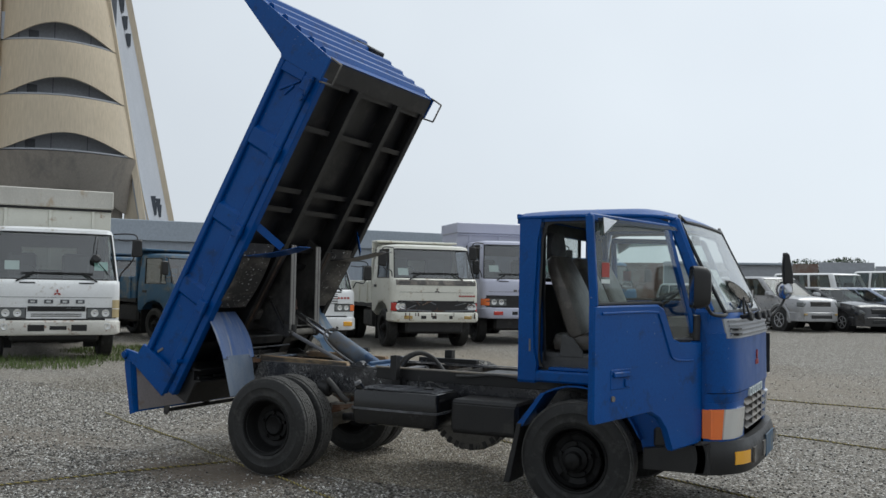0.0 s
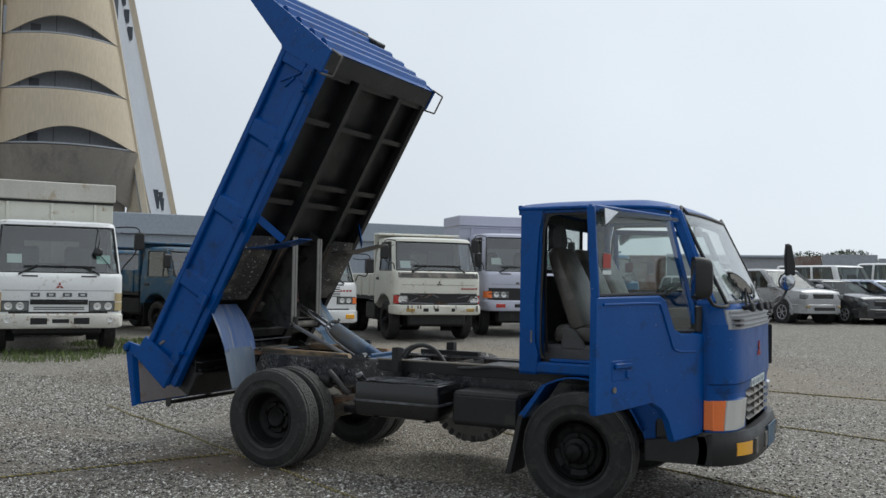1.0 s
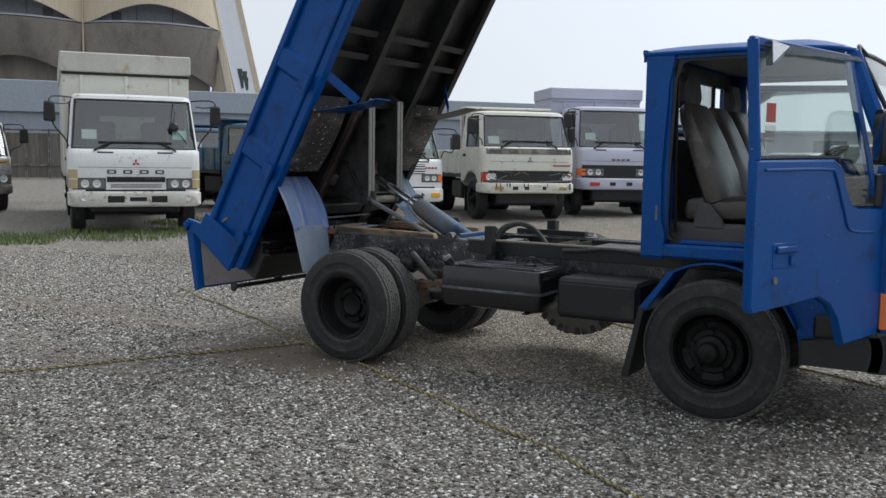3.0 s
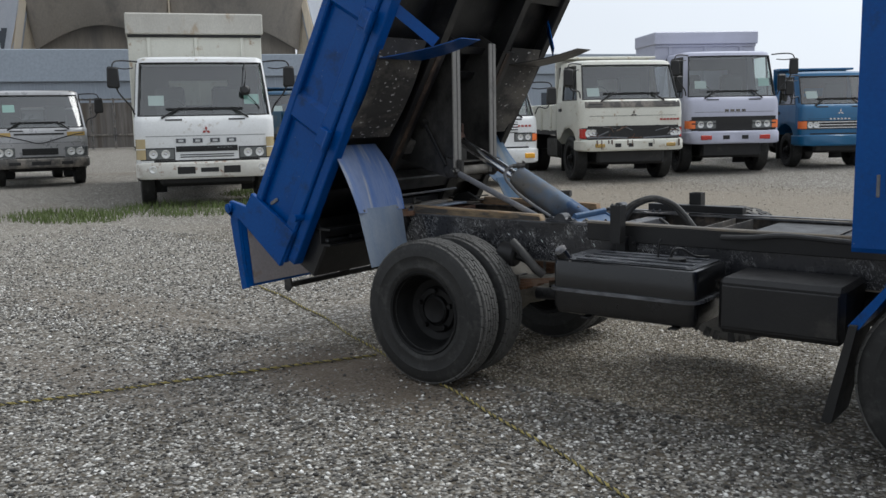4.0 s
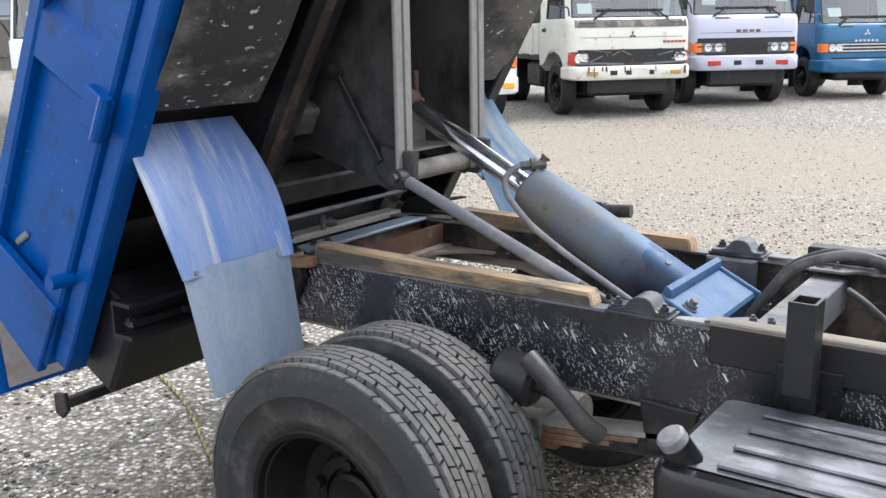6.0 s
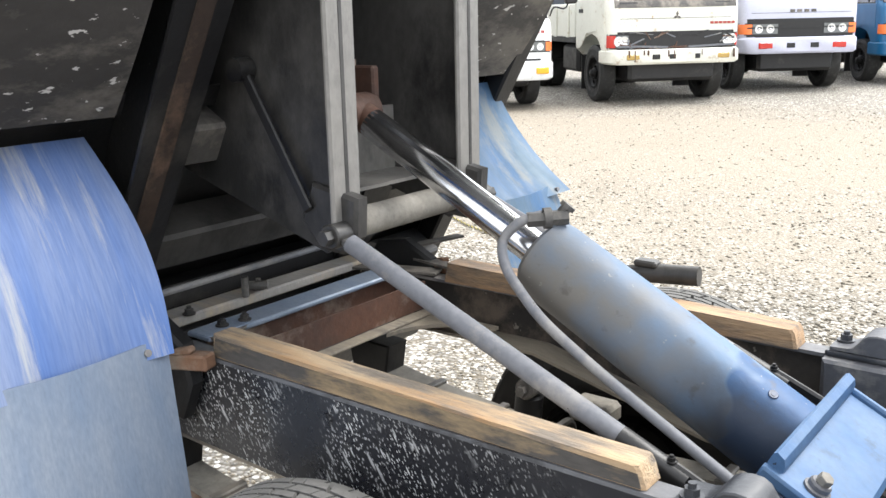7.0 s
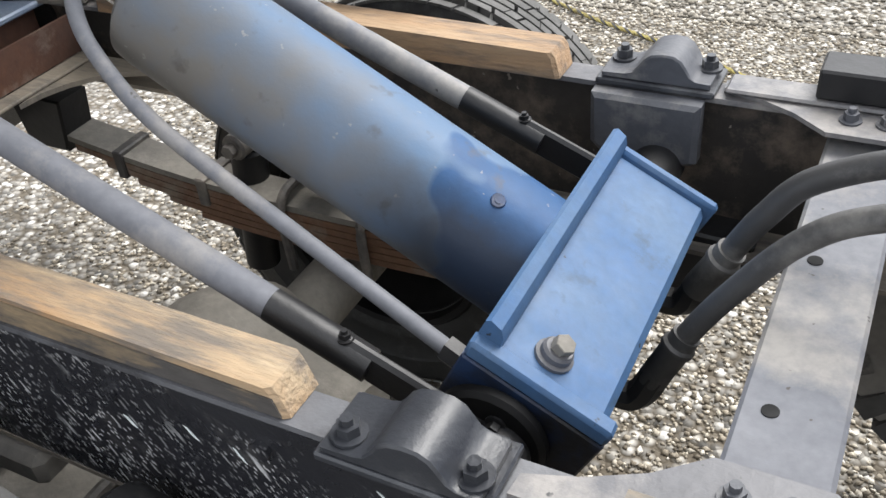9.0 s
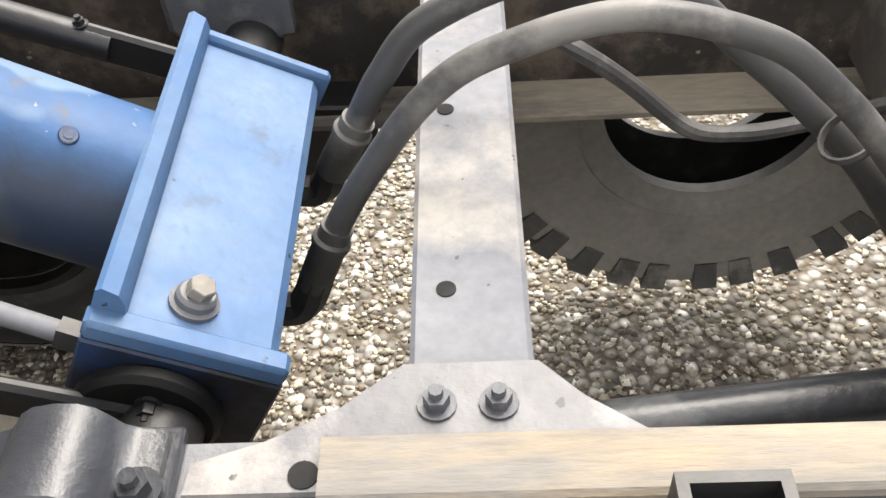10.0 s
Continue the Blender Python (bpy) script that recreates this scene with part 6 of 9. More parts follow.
# dark corner vane beside the nose
part("corner_vane", Shape().prism([(3.40, 0.80), (3.47, 0.834), (3.524, 0.830), (3.530, 0.820), (3.47, 0.818), (3.40, 0.785)], "z", 0.88, 1.165, 0.004), PLASTIC, cab, "dark corner vane")

# mirrors
s = Shape()
s.tube([(3.47, -0.70, 1.33), (3.46, -0.80, 1.325), (3.42, -0.90, 1.335), (3.40, -0.95, 1.38)], 0.011, 8)
s.bar((3.40, -0.95, 1.36), (3.38, -0.96, 1.58), 0.014, 0.014)
arm = part("mirror_arm", s, PLASTIC, cab)
s = Shape(pose(3.367, -0.99, 1.487, 0, 0, 24))
rim_ = [(math.copysign(abs(math.cos(a_)) ** 0.5, math.cos(a_)) * 0.074, math.copysign(abs(math.sin(a_)) ** 0.42, math.sin(a_)) * 0.122) for a_ in [math.tau * i / 32 for i in range(32)]]
rows_ = ((-0.045, 0.93), (-0.05, 0.985), (-0.035, 1.0), (0.0, 0.99), (0.03, 0.93), (0.05, 0.80), (0.06, 0.5))
s.add([(x_, y_ * f_, z_ * f_) for x_, f_ in rows_ for y_, z_ in rim_], [(i * 32 + j, i * 32 + (j + 1) % 32, (i + 1) * 32 + (j + 1) % 32, (i + 1) * 32 + j) for i in range(6) for j in range(32)] + [tuple(range(32)), tuple(range(192, 224))])
part("mirror_head", s, PLASTIC, arm, "black door mirror")
s = Shape(pose(3.367, -0.99, 1.487, 0, 0, 24))
s.box(-0.049, -0.046, -0.058, 0.058, -0.10, 0.10)
part("mirror_glass", s, CHROME, arm)
s = Shape()
s.tube([(3.47, 0.72, 1.27), (3.55, 0.86, 1.31), (3.61, 0.96, 1.40), (3.63, 0.97, 1.52), (3.635, 0.97, 1.74)], 0.010, 8)
arm = part("mirror_arm", s, PLASTIC, cab)
s = Shape(pose(3.637, 0.957, 1.643, 0, 0, -62))
s.prism([(-0.030, -0.115), (0.042, -0.115), (0.042, -0.04), (0.012, 0.105), (-0.008, 0.118), (-0.03, 0.115), (-0.04, 0.0)], "x", -0.02, 0.022, 0.008)
part("mirror_head", s, PLASTIC, arm, "tall black wing mirror")
s = Shape(pose(3.637, 0.957, 1.643, 0, 0, -62))
s.box(-0.024, -0.0205, -0.026, 0.010, -0.10, 0.10)
part("mirror_glass", s, CHROME, arm)
s = Shape()
s.rev([(0.0, -0.03), (0.042, -0.025), (0.066, 0.0), (0.066, 0.012)], (3.622, 0.95, 1.479), (-0.35, -0.9, 0.1), 24)
part("convex_mirror_shell", s, PLASTIC, arm)
s = Shape()
s.rev([(0.0, 0.024), (0.035, 0.02), (0.063, 0.006)], (3.622, 0.95, 1.479), (-0.35, -0.9, 0.1), 24)
part("convex_mirror", s, CHROME, arm, "round convex mirror")


# seats, steering wheel
def seat(y0, y1, k):
    st = new("seat")
    st.parent = cab
    w = (y1 - y0)
    def pad(rows, name, bulge, label=""):
        """A padded cushion through rows of (x, z, thickness, width factor)."""
        ring_n = 14
        v, f = [], []
        for i, (x, z, th, wf) in enumerate(rows):
            a, b = rows[max(i - 1, 0)], rows[min(i + 1, len(rows) - 1)]
            d = Vector((b[0] - a[0], 0, b[1] - a[1])).normalized()
            nrm = Vector((d.z, 0, -d.x))
            for j in range(ring_n):
                t = 2 * math.pi * j / ring_n
                cy, cn = math.cos(t), math.sin(t)
                cy, cn = math.copysign(abs(cy) ** 0.45, cy), math.copysign(abs(cn) ** 0.6, cn)
                v.append(Vector((x, (y0 + y1) / 2 + w * 0.5 * wf * cy, z)) + nrm * th * 0.5 * cn)
        for i in range(len(rows) - 1):
            for j in range(ring_n):
                q_ = (j + 1) % ring_n
                f.append((i * ring_n + j, i * ring_n + q_, (i + 1) * ring_n + q_, (i + 1) * ring_n + j))
        f += [tuple(range(ring_n)), tuple(range((len(rows) - 1) * ring_n, len(rows) * ring_n))]
        return part(name, Shape().add(v, f), VINYL, st, label)
    pad([(2.30, 1.11, 0.06, 0.8), (2.33, 1.11, 0.13, 0.98), (2.55, 1.12, 0.14, 1.0), (2.76, 1.135, 0.14, 1.0), (2.83, 1.13, 0.12, 0.95), (2.86, 1.115, 0.05, 0.8)], "seat_cushion", 0.02)
    back = pad([(2.50, 1.12, 0.06, 0.85), (2.48, 1.16, 0.14, 1.0), (2.43, 1.30, 0.15, 1.02), (2.365, 1.46, 0.13, 1.0), (2.30, 1.60, 0.11, 0.9), (2.275, 1.655, 0.09, 0.75), (2.265, 1.675, 0.03, 0.6)], "backrest", 0.03, "worn grey-brown vinyl backrest")
    if k > 0:
        s = Shape()
        s.prism([(2.215, 1.655), (2.28, 1.65), (2.295, 1.72), (2.275, 1.83), (2.215, 1.84)], "y", y0 + w * 0.24, y1 - w * 0.24, 0.03)
        part("headrest", s, DARK_TRIM, st)
    s = Shape()
    s.prism([(2.38, 1.02), (2.56, 1.02), (2.54, 1.07), (2.47, 1.15), (2.40, 1.17)], "y", y0 - 0.04, y0 - 0.01, 0.008)
    part("recliner_cover", s, DARK_TRIM, st, "grey plastic side cover")


seat(-0.66, -0.20, 1)
seat(0.22, 0.66, 1)
seat(-0.17, 0.18, -1)
s = Shape()
c = Vector((2.93, -0.40, 1.36))
ax = Vector((-0.5, 0, 0.85)).normalized()
q = ax.to_track_quat("Z", "Y").to_matrix()
ring = [c + q @ Vector((0.19 * math.cos(a), 0.19 * math.sin(a), 0)) for a in [2 * math.pi * i / 24 for i in range(25)]]
s.tube(ring, 0.012, 8, 2)
s.bar(ring[3], ring[15], 0.03, 0.015)
s.cyl(c, c - ax * 0.35, 0.03, 12)
part("steering_wheel", s, PLASTIC, cab)
s = Shape()
s.tube([(2.29, -0.76, 1.85), (2.285, -0.745, 1.4), (2.30, -0.74, 1.0)], 0.018, 6, flat=0.15)
part("seat_belt", s, PLASTIC, cab)
part("rear_view_mirror", Shape().box(3.10, 3.12, 0.0, 0.22, 1.78, 1.84, 0.006), PLASTIC, cab)
part("striker_plate", Shape().box(2.205, 2.218, -0.8025, -0.78, 1.06, 1.14, 0.002), GREY_STEEL, cab)

# ---- ground ----
# patches of earth: centre, radii, cover and colour
EARTH = ((-0.45, -0.85, 0.95, 0.5, 0.85, (0.145, 0.113, 0.082)), (-1.5, -1.75, 1.2, 0.3, 0.5, (0.15, 0.123, 0.095)), (-3.2, -0.5, 1.5, 0.4, 0.5, (0.16, 0.132, 0.1)),
         (-6.8, 1.2, 3.6, 2.2, 0.25, (0.33, 0.305, 0.255)), (-2.6, 8.4, 8.5, 3.8, 0.8, (0.23, 0.195, 0.148)), (-1.4, 4.4, 3.2, 1.1, 0.6, (0.225, 0.193, 0.147)))

def ground_material():
    ma = bpy.data.materials.new("gravel_yard")
    ma.use_nodes = True
    n, l = ma.node_tree.nodes, ma.node_tree.links
    b = n["Principled BSDF"]
    geo = n.new("ShaderNodeNewGeometry")

    def vor(scale, feature="F1"):
        t = n.new("ShaderNodeTexVoronoi")
        t.feature = feature
        t.inputs["Scale"].default_value = scale
        l.new(geo.outputs["Position"], t.inputs["Vector"])
        return t

    def noise_tex(scale, d=5):
        t = n.new("ShaderNodeTexNoise")
        t.inputs["Scale"].default_value, t.inputs["Detail"].default_value = scale, d
        l.new(geo.outputs["Position"], t.inputs["Vector"])
        return t.outputs["Fac"]

    def ramp(fac, stops):
        t = n.new("ShaderNodeValToRGB")
        e = t.color_ramp.elements
        e[0].position, e[0].color = stops[0][0], (*stops[0][1], 1)
        e[1].position, e[1].color = stops[-1][0], (*stops[-1][1], 1)
        for p, c in stops[1:-1]:
            x = e.new(p)
            x.color = (*c, 1)
        l.new(fac, t.inputs["Fac"])
        return t.outputs["Color"]

    def mix(fac, a, bb):
        t = n.new("ShaderNodeMix")
        t.data_type = "RGBA"
        l.new(fac, t.inputs[0]) if not isinstance(fac, float) else setattr(t.inputs[0], "default_value", fac)
        l.new(a, t.inputs[6])
        if isinstance(bb, tuple):
            t.inputs[7].default_value = (*bb, 1)
        else:
            l.new(bb, t.inputs[7])
        return t.outputs[2]
    v1, v2 = vor(48), vor(19)
    stones = ramp(v1.outputs["Color"], [(0.1, (0.025, 0.024, 0.022)), (0.42, (0.13, 0.122, 0.107)), (0.7, (0.38, 0.36, 0.32)), (0.9, (0.95, 0.93, 0.88))])
    big = ramp(v2.outputs["Color"], [(0.2, (0.12, 0.11, 0.095)), (0.8, (0.58, 0.545, 0.48))])
    base = mix(0.3, stones, big)
    gaps = ramp(v1.outputs["Distance"], [(0.35, (0, 0, 0)), (0.75, (1, 1, 1))])
    base = mix(gaps, base, (0.1, 0.082, 0.058))
    damp = n.new("ShaderNodeMapRange")
    damp.inputs["From Min"].default_value, damp.inputs["From Max"].default_value = 0.56, 0.75
    damp.inputs["To Max"].default_value = 0.6
    l.new(noise_tex(0.45, 6), damp.inputs["Value"])
    base = mix(damp.outputs["Result"], base, (0.155, 0.125, 0.088))
    # bare earth beside the rear wheel, damp tracks and the trodden lane before the parked trucks
    for cx, cy, rx, ry, most, earth in EARTH:
        sepx, far_ = n.new("ShaderNodeMapping"), n.new("ShaderNodeVectorMath")
        sepx.inputs["Location"].default_value = (-cx / rx, -cy / ry, 0)
        sepx.inputs["Scale"].default_value = (1 / rx, 1 / ry, 0)
        far_.operation = "LENGTH"
        l.new(geo.outputs["Position"], sepx.inputs["Vector"])
        l.new(sepx.outputs["Vector"], far_.inputs[0])
        wob = n.new("ShaderNodeMath")
        l.new(far_.outputs["Value"], wob.inputs[0])
        l.new(noise_tex(min(5, 3 / ry), 6), wob.inputs[1])
        bare = n.new("ShaderNodeMapRange")
        bare.inputs["From Min"].default_value, bare.inputs["From Max"].default_value = 1.75, 1.0
        bare.inputs["To Max"].default_value = most
        l.new(wob.outputs[0], bare.inputs["Value"])
        base = mix(bare.outputs["Result"], base, earth)
    l.new(base, b.inputs["Base Color"])
    b.inputs["Roughness"].default_value = 0.85
    bp = n.new("ShaderNodeBump")
    bp.inputs["Strength"].default_value, bp.inputs["Distance"].default_value = 0.8, 0.02
    bp.invert = True
    l.new(v1.outputs["Distance"], bp.inputs["Height"])
    l.new(bp.outputs["Normal"], b.inputs["Normal"])
    return ma


def ground_z(y):
    """The yard rises gently away from the truck."""
    y = max(0.0, y)
    return 0.00034 * min(y, 25.0) ** 2 + 0.0085 * min(max(0.0, y - 25.0), 45.0)


GRAVEL = ground_material()
s = Shape()
xs = [-900, -300, -120, -60, -30, -15, -8, -4, -2, 0, 2, 4, 8, 15, 30, 60, 120, 300, 900]
idx = len(xs)
ys = [-900, -300, -120, -60, -30, -15, -8, -4, -2] + [1.0 * i for i in range(26)] + [30, 50, 70, 120, 300, 900]
idy = len(ys)
s.add([(x, y, ground_z(y)) for x in xs for y in ys], [(i * idy + j, i * idy + j + 1, (i + 1) * idy + j + 1, (i + 1) * idy + j) for i in range(idx - 1) for j in range(idy - 1)])
tagged(part("ground", s, GRAVEL), "grey gravel yard with damp brown patches", "ground", kind="structure")

# loose stones where the camera comes close
def stone_material(name, shades):
    """Stones that each take one of several shades."""
    ma = bpy.data.materials.new(name)
    ma.use_nodes = True
    sn, sl = ma.node_tree.nodes, ma.node_tree.links
    geo, rmp = sn.new("ShaderNodeNewGeometry"), sn.new("ShaderNodeValToRGB")
    el = rmp.color_ramp.elements
    el[0].position, el[0].color = shades[0][0], (*shades[0][1], 1)
    el[1].position, el[1].color = shades[-1][0], (*shades[-1][1], 1)
    for p_, c_ in shades[1:-1]:
        el.new(p_).color = (*c_, 1)
    sl.new(geo.outputs["Random Per Island"], rmp.inputs["Fac"])
    sl.new(rmp.outputs["Color"], sn["Principled BSDF"].inputs["Base Color"])
    sn["Principled BSDF"].inputs["Roughness"].default_value = 0.8
    return ma


STONE = stone_material("loose_grey_stone", ((0.0, (0.03, 0.028, 0.026)), (0.35, (0.12, 0.113, 0.102)), (0.65, (0.28, 0.265, 0.24)), (0.86, (0.56, 0.54, 0.50)), (1.0, (0.92, 0.9, 0.86))))
TAN_STONE = stone_material("loose_tan_stone", ((0.0, (0.10, 0.084, 0.06)), (0.3, (0.21, 0.178, 0.132)), (0.6, (0.33, 0.288, 0.222)), (0.85, (0.48, 0.435, 0.355)), (1.0, (0.76, 0.71, 0.615))))

PALE_STONE = stone_material("loose_pale_stone", ((0.0, (0.10, 0.088, 0.068)), (0.3, (0.19, 0.168, 0.133)), (0.6, (0.26, 0.234, 0.19)), (0.85, (0.35, 0.32, 0.268)), (1.0, (0.56, 0.525, 0.46))))


def stones(name, x0, x1, y0, y1, count, lo, hi, label, seed, rough=False, mat_=None):
    rng = np.random.default_rng(seed)
    g = (1 + 5 ** 0.5) / 2
    ico = np.array([(-1, g, 0), (1, g, 0), (-1, -g, 0), (1, -g, 0), (0, -1, g), (0, 1, g), (0, -1, -g), (0, 1, -g), (g, 0, -1), (g, 0, 1), (-g, 0, -1), (-g, 0, 1)]) / 1.902
    tri = np.array([(0, 11, 5), (0, 5, 1), (0, 1, 7), (0, 7, 10), (0, 10, 11), (1, 5, 9), (5, 11, 4), (11, 10, 2), (10, 7, 6), (7, 1, 8), (3, 9, 4), (3, 4, 2), (3, 2, 6), (3, 6, 8), (3, 8, 9), (4, 9, 5), (2, 4, 11), (6, 2, 10), (8, 6, 7), (9, 8, 1)])
    if rough:
        ico = np.array([(1, 0, 0), (-1, 0, 0), (0, 1, 0), (0, -1, 0), (0.1, 0.1, 1), (0, 0, -1)])
        tri = np.array([(0, 2, 4), (2, 1, 4), (1, 3, 4), (3, 0, 4), (2, 0, 5), (1, 2, 5), (3, 1, 5), (0, 3, 5)])
    nv = len(ico)
    r = rng.uniform(lo, hi, count) * rng.uniform(0.6, 1, count)
    a = rng.uniform(0, 6.283, count)
    v = ico[None] * (1 + rng.uniform(-0.25, 0.25, (count, nv, 1)))
    v = v * np.stack([rng.uniform(0.8, 1.35, count), rng.uniform(0.7, 1.0, count), rng.uniform(0.4, 0.7, count)], 1)[:, None]
    ca, sa = np.cos(a)[:, None], np.sin(a)[:, None]
    v = np.stack([v[..., 0] * ca - v[..., 1] * sa, v[..., 0] * sa + v[..., 1] * ca, v[..., 2]], 2) * r[:, None, None]
    px_, py_ = rng.uniform(x0, x1, count), y0 + (y1 - y0) * rng.uniform(0, 1, count) ** (2.2 if y1 > 5 else 1.0)
    bare = np.zeros(count)
    for cx, cy, rx, ry, most, _ in EARTH:
        bare = np.maximum(bare, most * 1.1 * np.exp(-(((px_ - cx) / rx) ** 2 + ((py_ - cy) / ry) ** 2) ** 2))
    rim_ = np.minimum(np.minimum(px_ - x0, x1 - px_), np.minimum(py_ - y0 + (2 if y0 > -5 else 0), y1 - py_ + (2 if y1 < 5 else 0)))
    sunk = (rng.uniform(0, 1, count) < bare) | (rng.uniform(0, 1, count) > rim_ / 1.3)
    v[..., 0] += px_[:, None]
    v[..., 1] += py_[:, None]
    v[..., 2] += (r * np.where(sunk, -0.8, 0.25) + 0.00034 * np.maximum(py_, 0) ** 2)[:, None]
    f = (tri[None] + (np.arange(count) * nv)[:, None, None]).reshape(-1, 3)
    me = bpy.data.meshes.new(name)
    me.vertices.add(count * nv)
    me.vertices.foreach_set("co", v.reshape(-1))
    me.loops.add(len(f) * 3)
    me.loops.foreach_set("vertex_index", f.reshape(-1))
    me.polygons.add(len(f))
    me.polygons.foreach_set("loop_start", np.arange(len(f)) * 3)
    me.polygons.foreach_set("loop_total", np.full(len(f), 3))
    me.update(calc_edges=True)
    me.materials.append(mat_ or STONE)
    ob = new(name, me)
    return tagged(ob, label, "gravel", kind="stuff")


stones("gravel", -1.6, 2.2, -0.55, 2.4, 75000, 0.0035, 0.0115, "loose grey and tan gravel under the truck", 3, True, TAN_STONE)
stones("gravel", -2.6, 5.4, -5.6, -0.55, 95000, 0.0045, 0.0135, "loose grey gravel of the yard", 4, True)
stones("gravel", -6.5, 7.0, -6.0, -0.55, 26000, 0.010, 0.021, "larger grey and white stones in the gravel", 6, True)
stones("gravel", -7.0, 3.5, 2.4, 13.0, 55000, 0.007, 0.018, "loose pale gravel of the yard", 5, True, PALE_STONE)

stones("gravel", -8.5, -1.6, -1.2, 2.7, 30000, 0.007, 0.016, "loose pale gravel behind the tail board", 9, True)
stones("gravel", -8.5, -2.6, -6.0, -1.0, 22000, 0.007, 0.016, "loose grey gravel of the open yard", 10, True)
stones("gravel", 2.4, 10.0, -0.55, 12.0, 25000, 0.008, 0.018, "loose grey gravel beyond the cab", 7, True)

# marker ropes on the ground
for pts in ([(-3.6, 1.02, 0.006), (-2.27, 0.38, 0.01), (-0.874, -0.30, 0.006), (0.125, -0.81, 0.012), (0.87, -1.19, 0.01), (2.053, -1.773, 0.012), (2.685, -2.21, 0.01), (4.2, -3.1, 0.01)],
            [(-2.3, -3.6, 0.01), (-1.40, -2.16, 0.012), (-1.06, -1.40, 0.01), (-0.83, -0.98, 0.012), (-0.57, -0.50, 0.01)],
            [(-3.4, 4.12, 0.012), (-1.79, 3.22, 0.012), (-0.96, 2.73, 0.012), (0.153, 2.105, 0.012), (0.53, 1.90, 0.012), (2.758, 0.75, 0.01), (3.935, 0.206, 0.01), (5.2, -0.4, 0.01)],
            [(2.2, 4.0, 0.01), (3.3, 3.61, 0.01), (4.31, 3.27, 0.01), (6.0, 2.7, 0.01)],
            [(1.5, 6.9, 0.01), (3.09, 6.72, 0.01), (4.25, 6.63, 0.01), (5.5, 6.5, 0.01)]):
    rope = thing("marker_rope", "twisted yellow and black rope lying on gravel", "rope")
    line = [Vector(p) for p in pts]
    for i, strand in enumerate((ROPE, RUBBER, ROPE)):
        tw = []
        for a, b in zip(line[:-1], line[1:]):
            n_ = max(2, int((b - a).length / 0.011))
            for j in range(n_):
                p = a.lerp(b, j / n_)
                ph = len(tw) * 1.15 + i * 2.094
                wob = 0.02 * math.sin(p.x * 2.7) + 0.012 * math.sin(p.x * 7.1)
                tw.append(p + Vector((0, wob + 0.0045 * math.cos(ph), 0.0045 * math.sin(ph) + ground_z(p.y))))
        part("strand", Shape().tube(tw, 0.0042, 4, 1), strand, rope)

# the loose tyre behind the frame
spare = thing("spare_tyre", "dusty black lug tyre carried beside the frame rail", "tyre", m=pose(1.19, 0.515, 0.505, 0, 0, 0))
SPARE_PROFILE = [(0.165, -0.055), (0.168, -0.072), (0.20, -0.085), (0.204, -0.089), (0.208, -0.086), (0.27, -0.090), (0.305, -0.083), (0.33, -0.085), (0.36, -0.084), (0.372, -0.07), (0.375, 0.0), (0.372, 0.07), (0.36, 0.084), (0.33, 0.085), (0.305, 0.083), (0.27, 0.090), (0.208, 0.086), (0.204, 0.089), (0.20, 0.085), (0.168, 0.072), (0.165, 0.055), (0.20, 0.062), (0.27, 0.074), (0.33, 0.06), (0.352, 0.0), (0.33, -0.06), (0.27, -0.074), (0.20, -0.062)]
LUG_RUBBER = material("worn_lug_rubber", (0.075, 0.072, 0.068), (0.04, 0.039, 0.037), rough=0.75, scale=9, bump=0.3, dirt=(0.15, 0.14, 0.125), amount=0.25, dirt_scale=9)
part("tyre_casing", Shape().rev(SPARE_PROFILE[1:-8], (0, 0, 0), (0, 1, 0), 56), TYRE_DUSTY, spare)
part("tyre_lining", Shape().rev(SPARE_PROFILE[-9:] + SPARE_PROFILE[:2], (0, 0, 0), (0, 1, 0), 56), TYRE, spare, "black inner lining")
part("tread", tread_blocks(0.379, 0.185, 4, 32, lug=True), LUG_RUBBER, spare)


# ---- parked cab-over trucks ----
def outline(row, fr):
    """Half of a rounded plan outline at one height, from the middle of the front to the middle of the back."""
    z, xf, xr, hw, rx, ry, bow = row
    pts = [(xf - bow * c * c, c * (hw - ry), z) for c in (0, 0.35, 0.7, 1)]
    pts += [(xf - bow - rx * (1 - math.cos(radians(a))), hw - ry + ry * math.sin(radians(a)), z) for a in (35, 65, 90)]
    xs = xf - bow - rx
    pts += [(xs + (xr - xs) * f, hw, z) for f in fr]
    return pts + [(xr, hw, z), (xr, hw * 0.85, z), (xr, 0, z)]


def shell(rows, fr, hole, lift=None):
    """A skin through plan outlines; hole(i, j) leaves out the openings."""
    halves = [outline(r, fr) for r in rows]
    if lift:
        halves = [[lift(p, i) for p in hf] for i, hf in enumerate(halves)]
    n = len(halves[0])
    v, f = [], []
    for hf in halves:
        v += hf + [(p[0], -p[1], p[2]) for p in reversed(hf[1:-1])]
    c = 2 * n - 2
    for i in range(len(rows) - 1):
        for j in range(c):
            half = j if j < n - 1 else c - 1 - j
            if not hole(i, half):
                k = (j + 1) % c
                f.append((i * c + j, i * c + k, i * c + c + k, i * c + c + j))
    f.append(tuple(range((len(rows) - 1) * c, len(rows) * c)))
    return Shape().add(v, f)


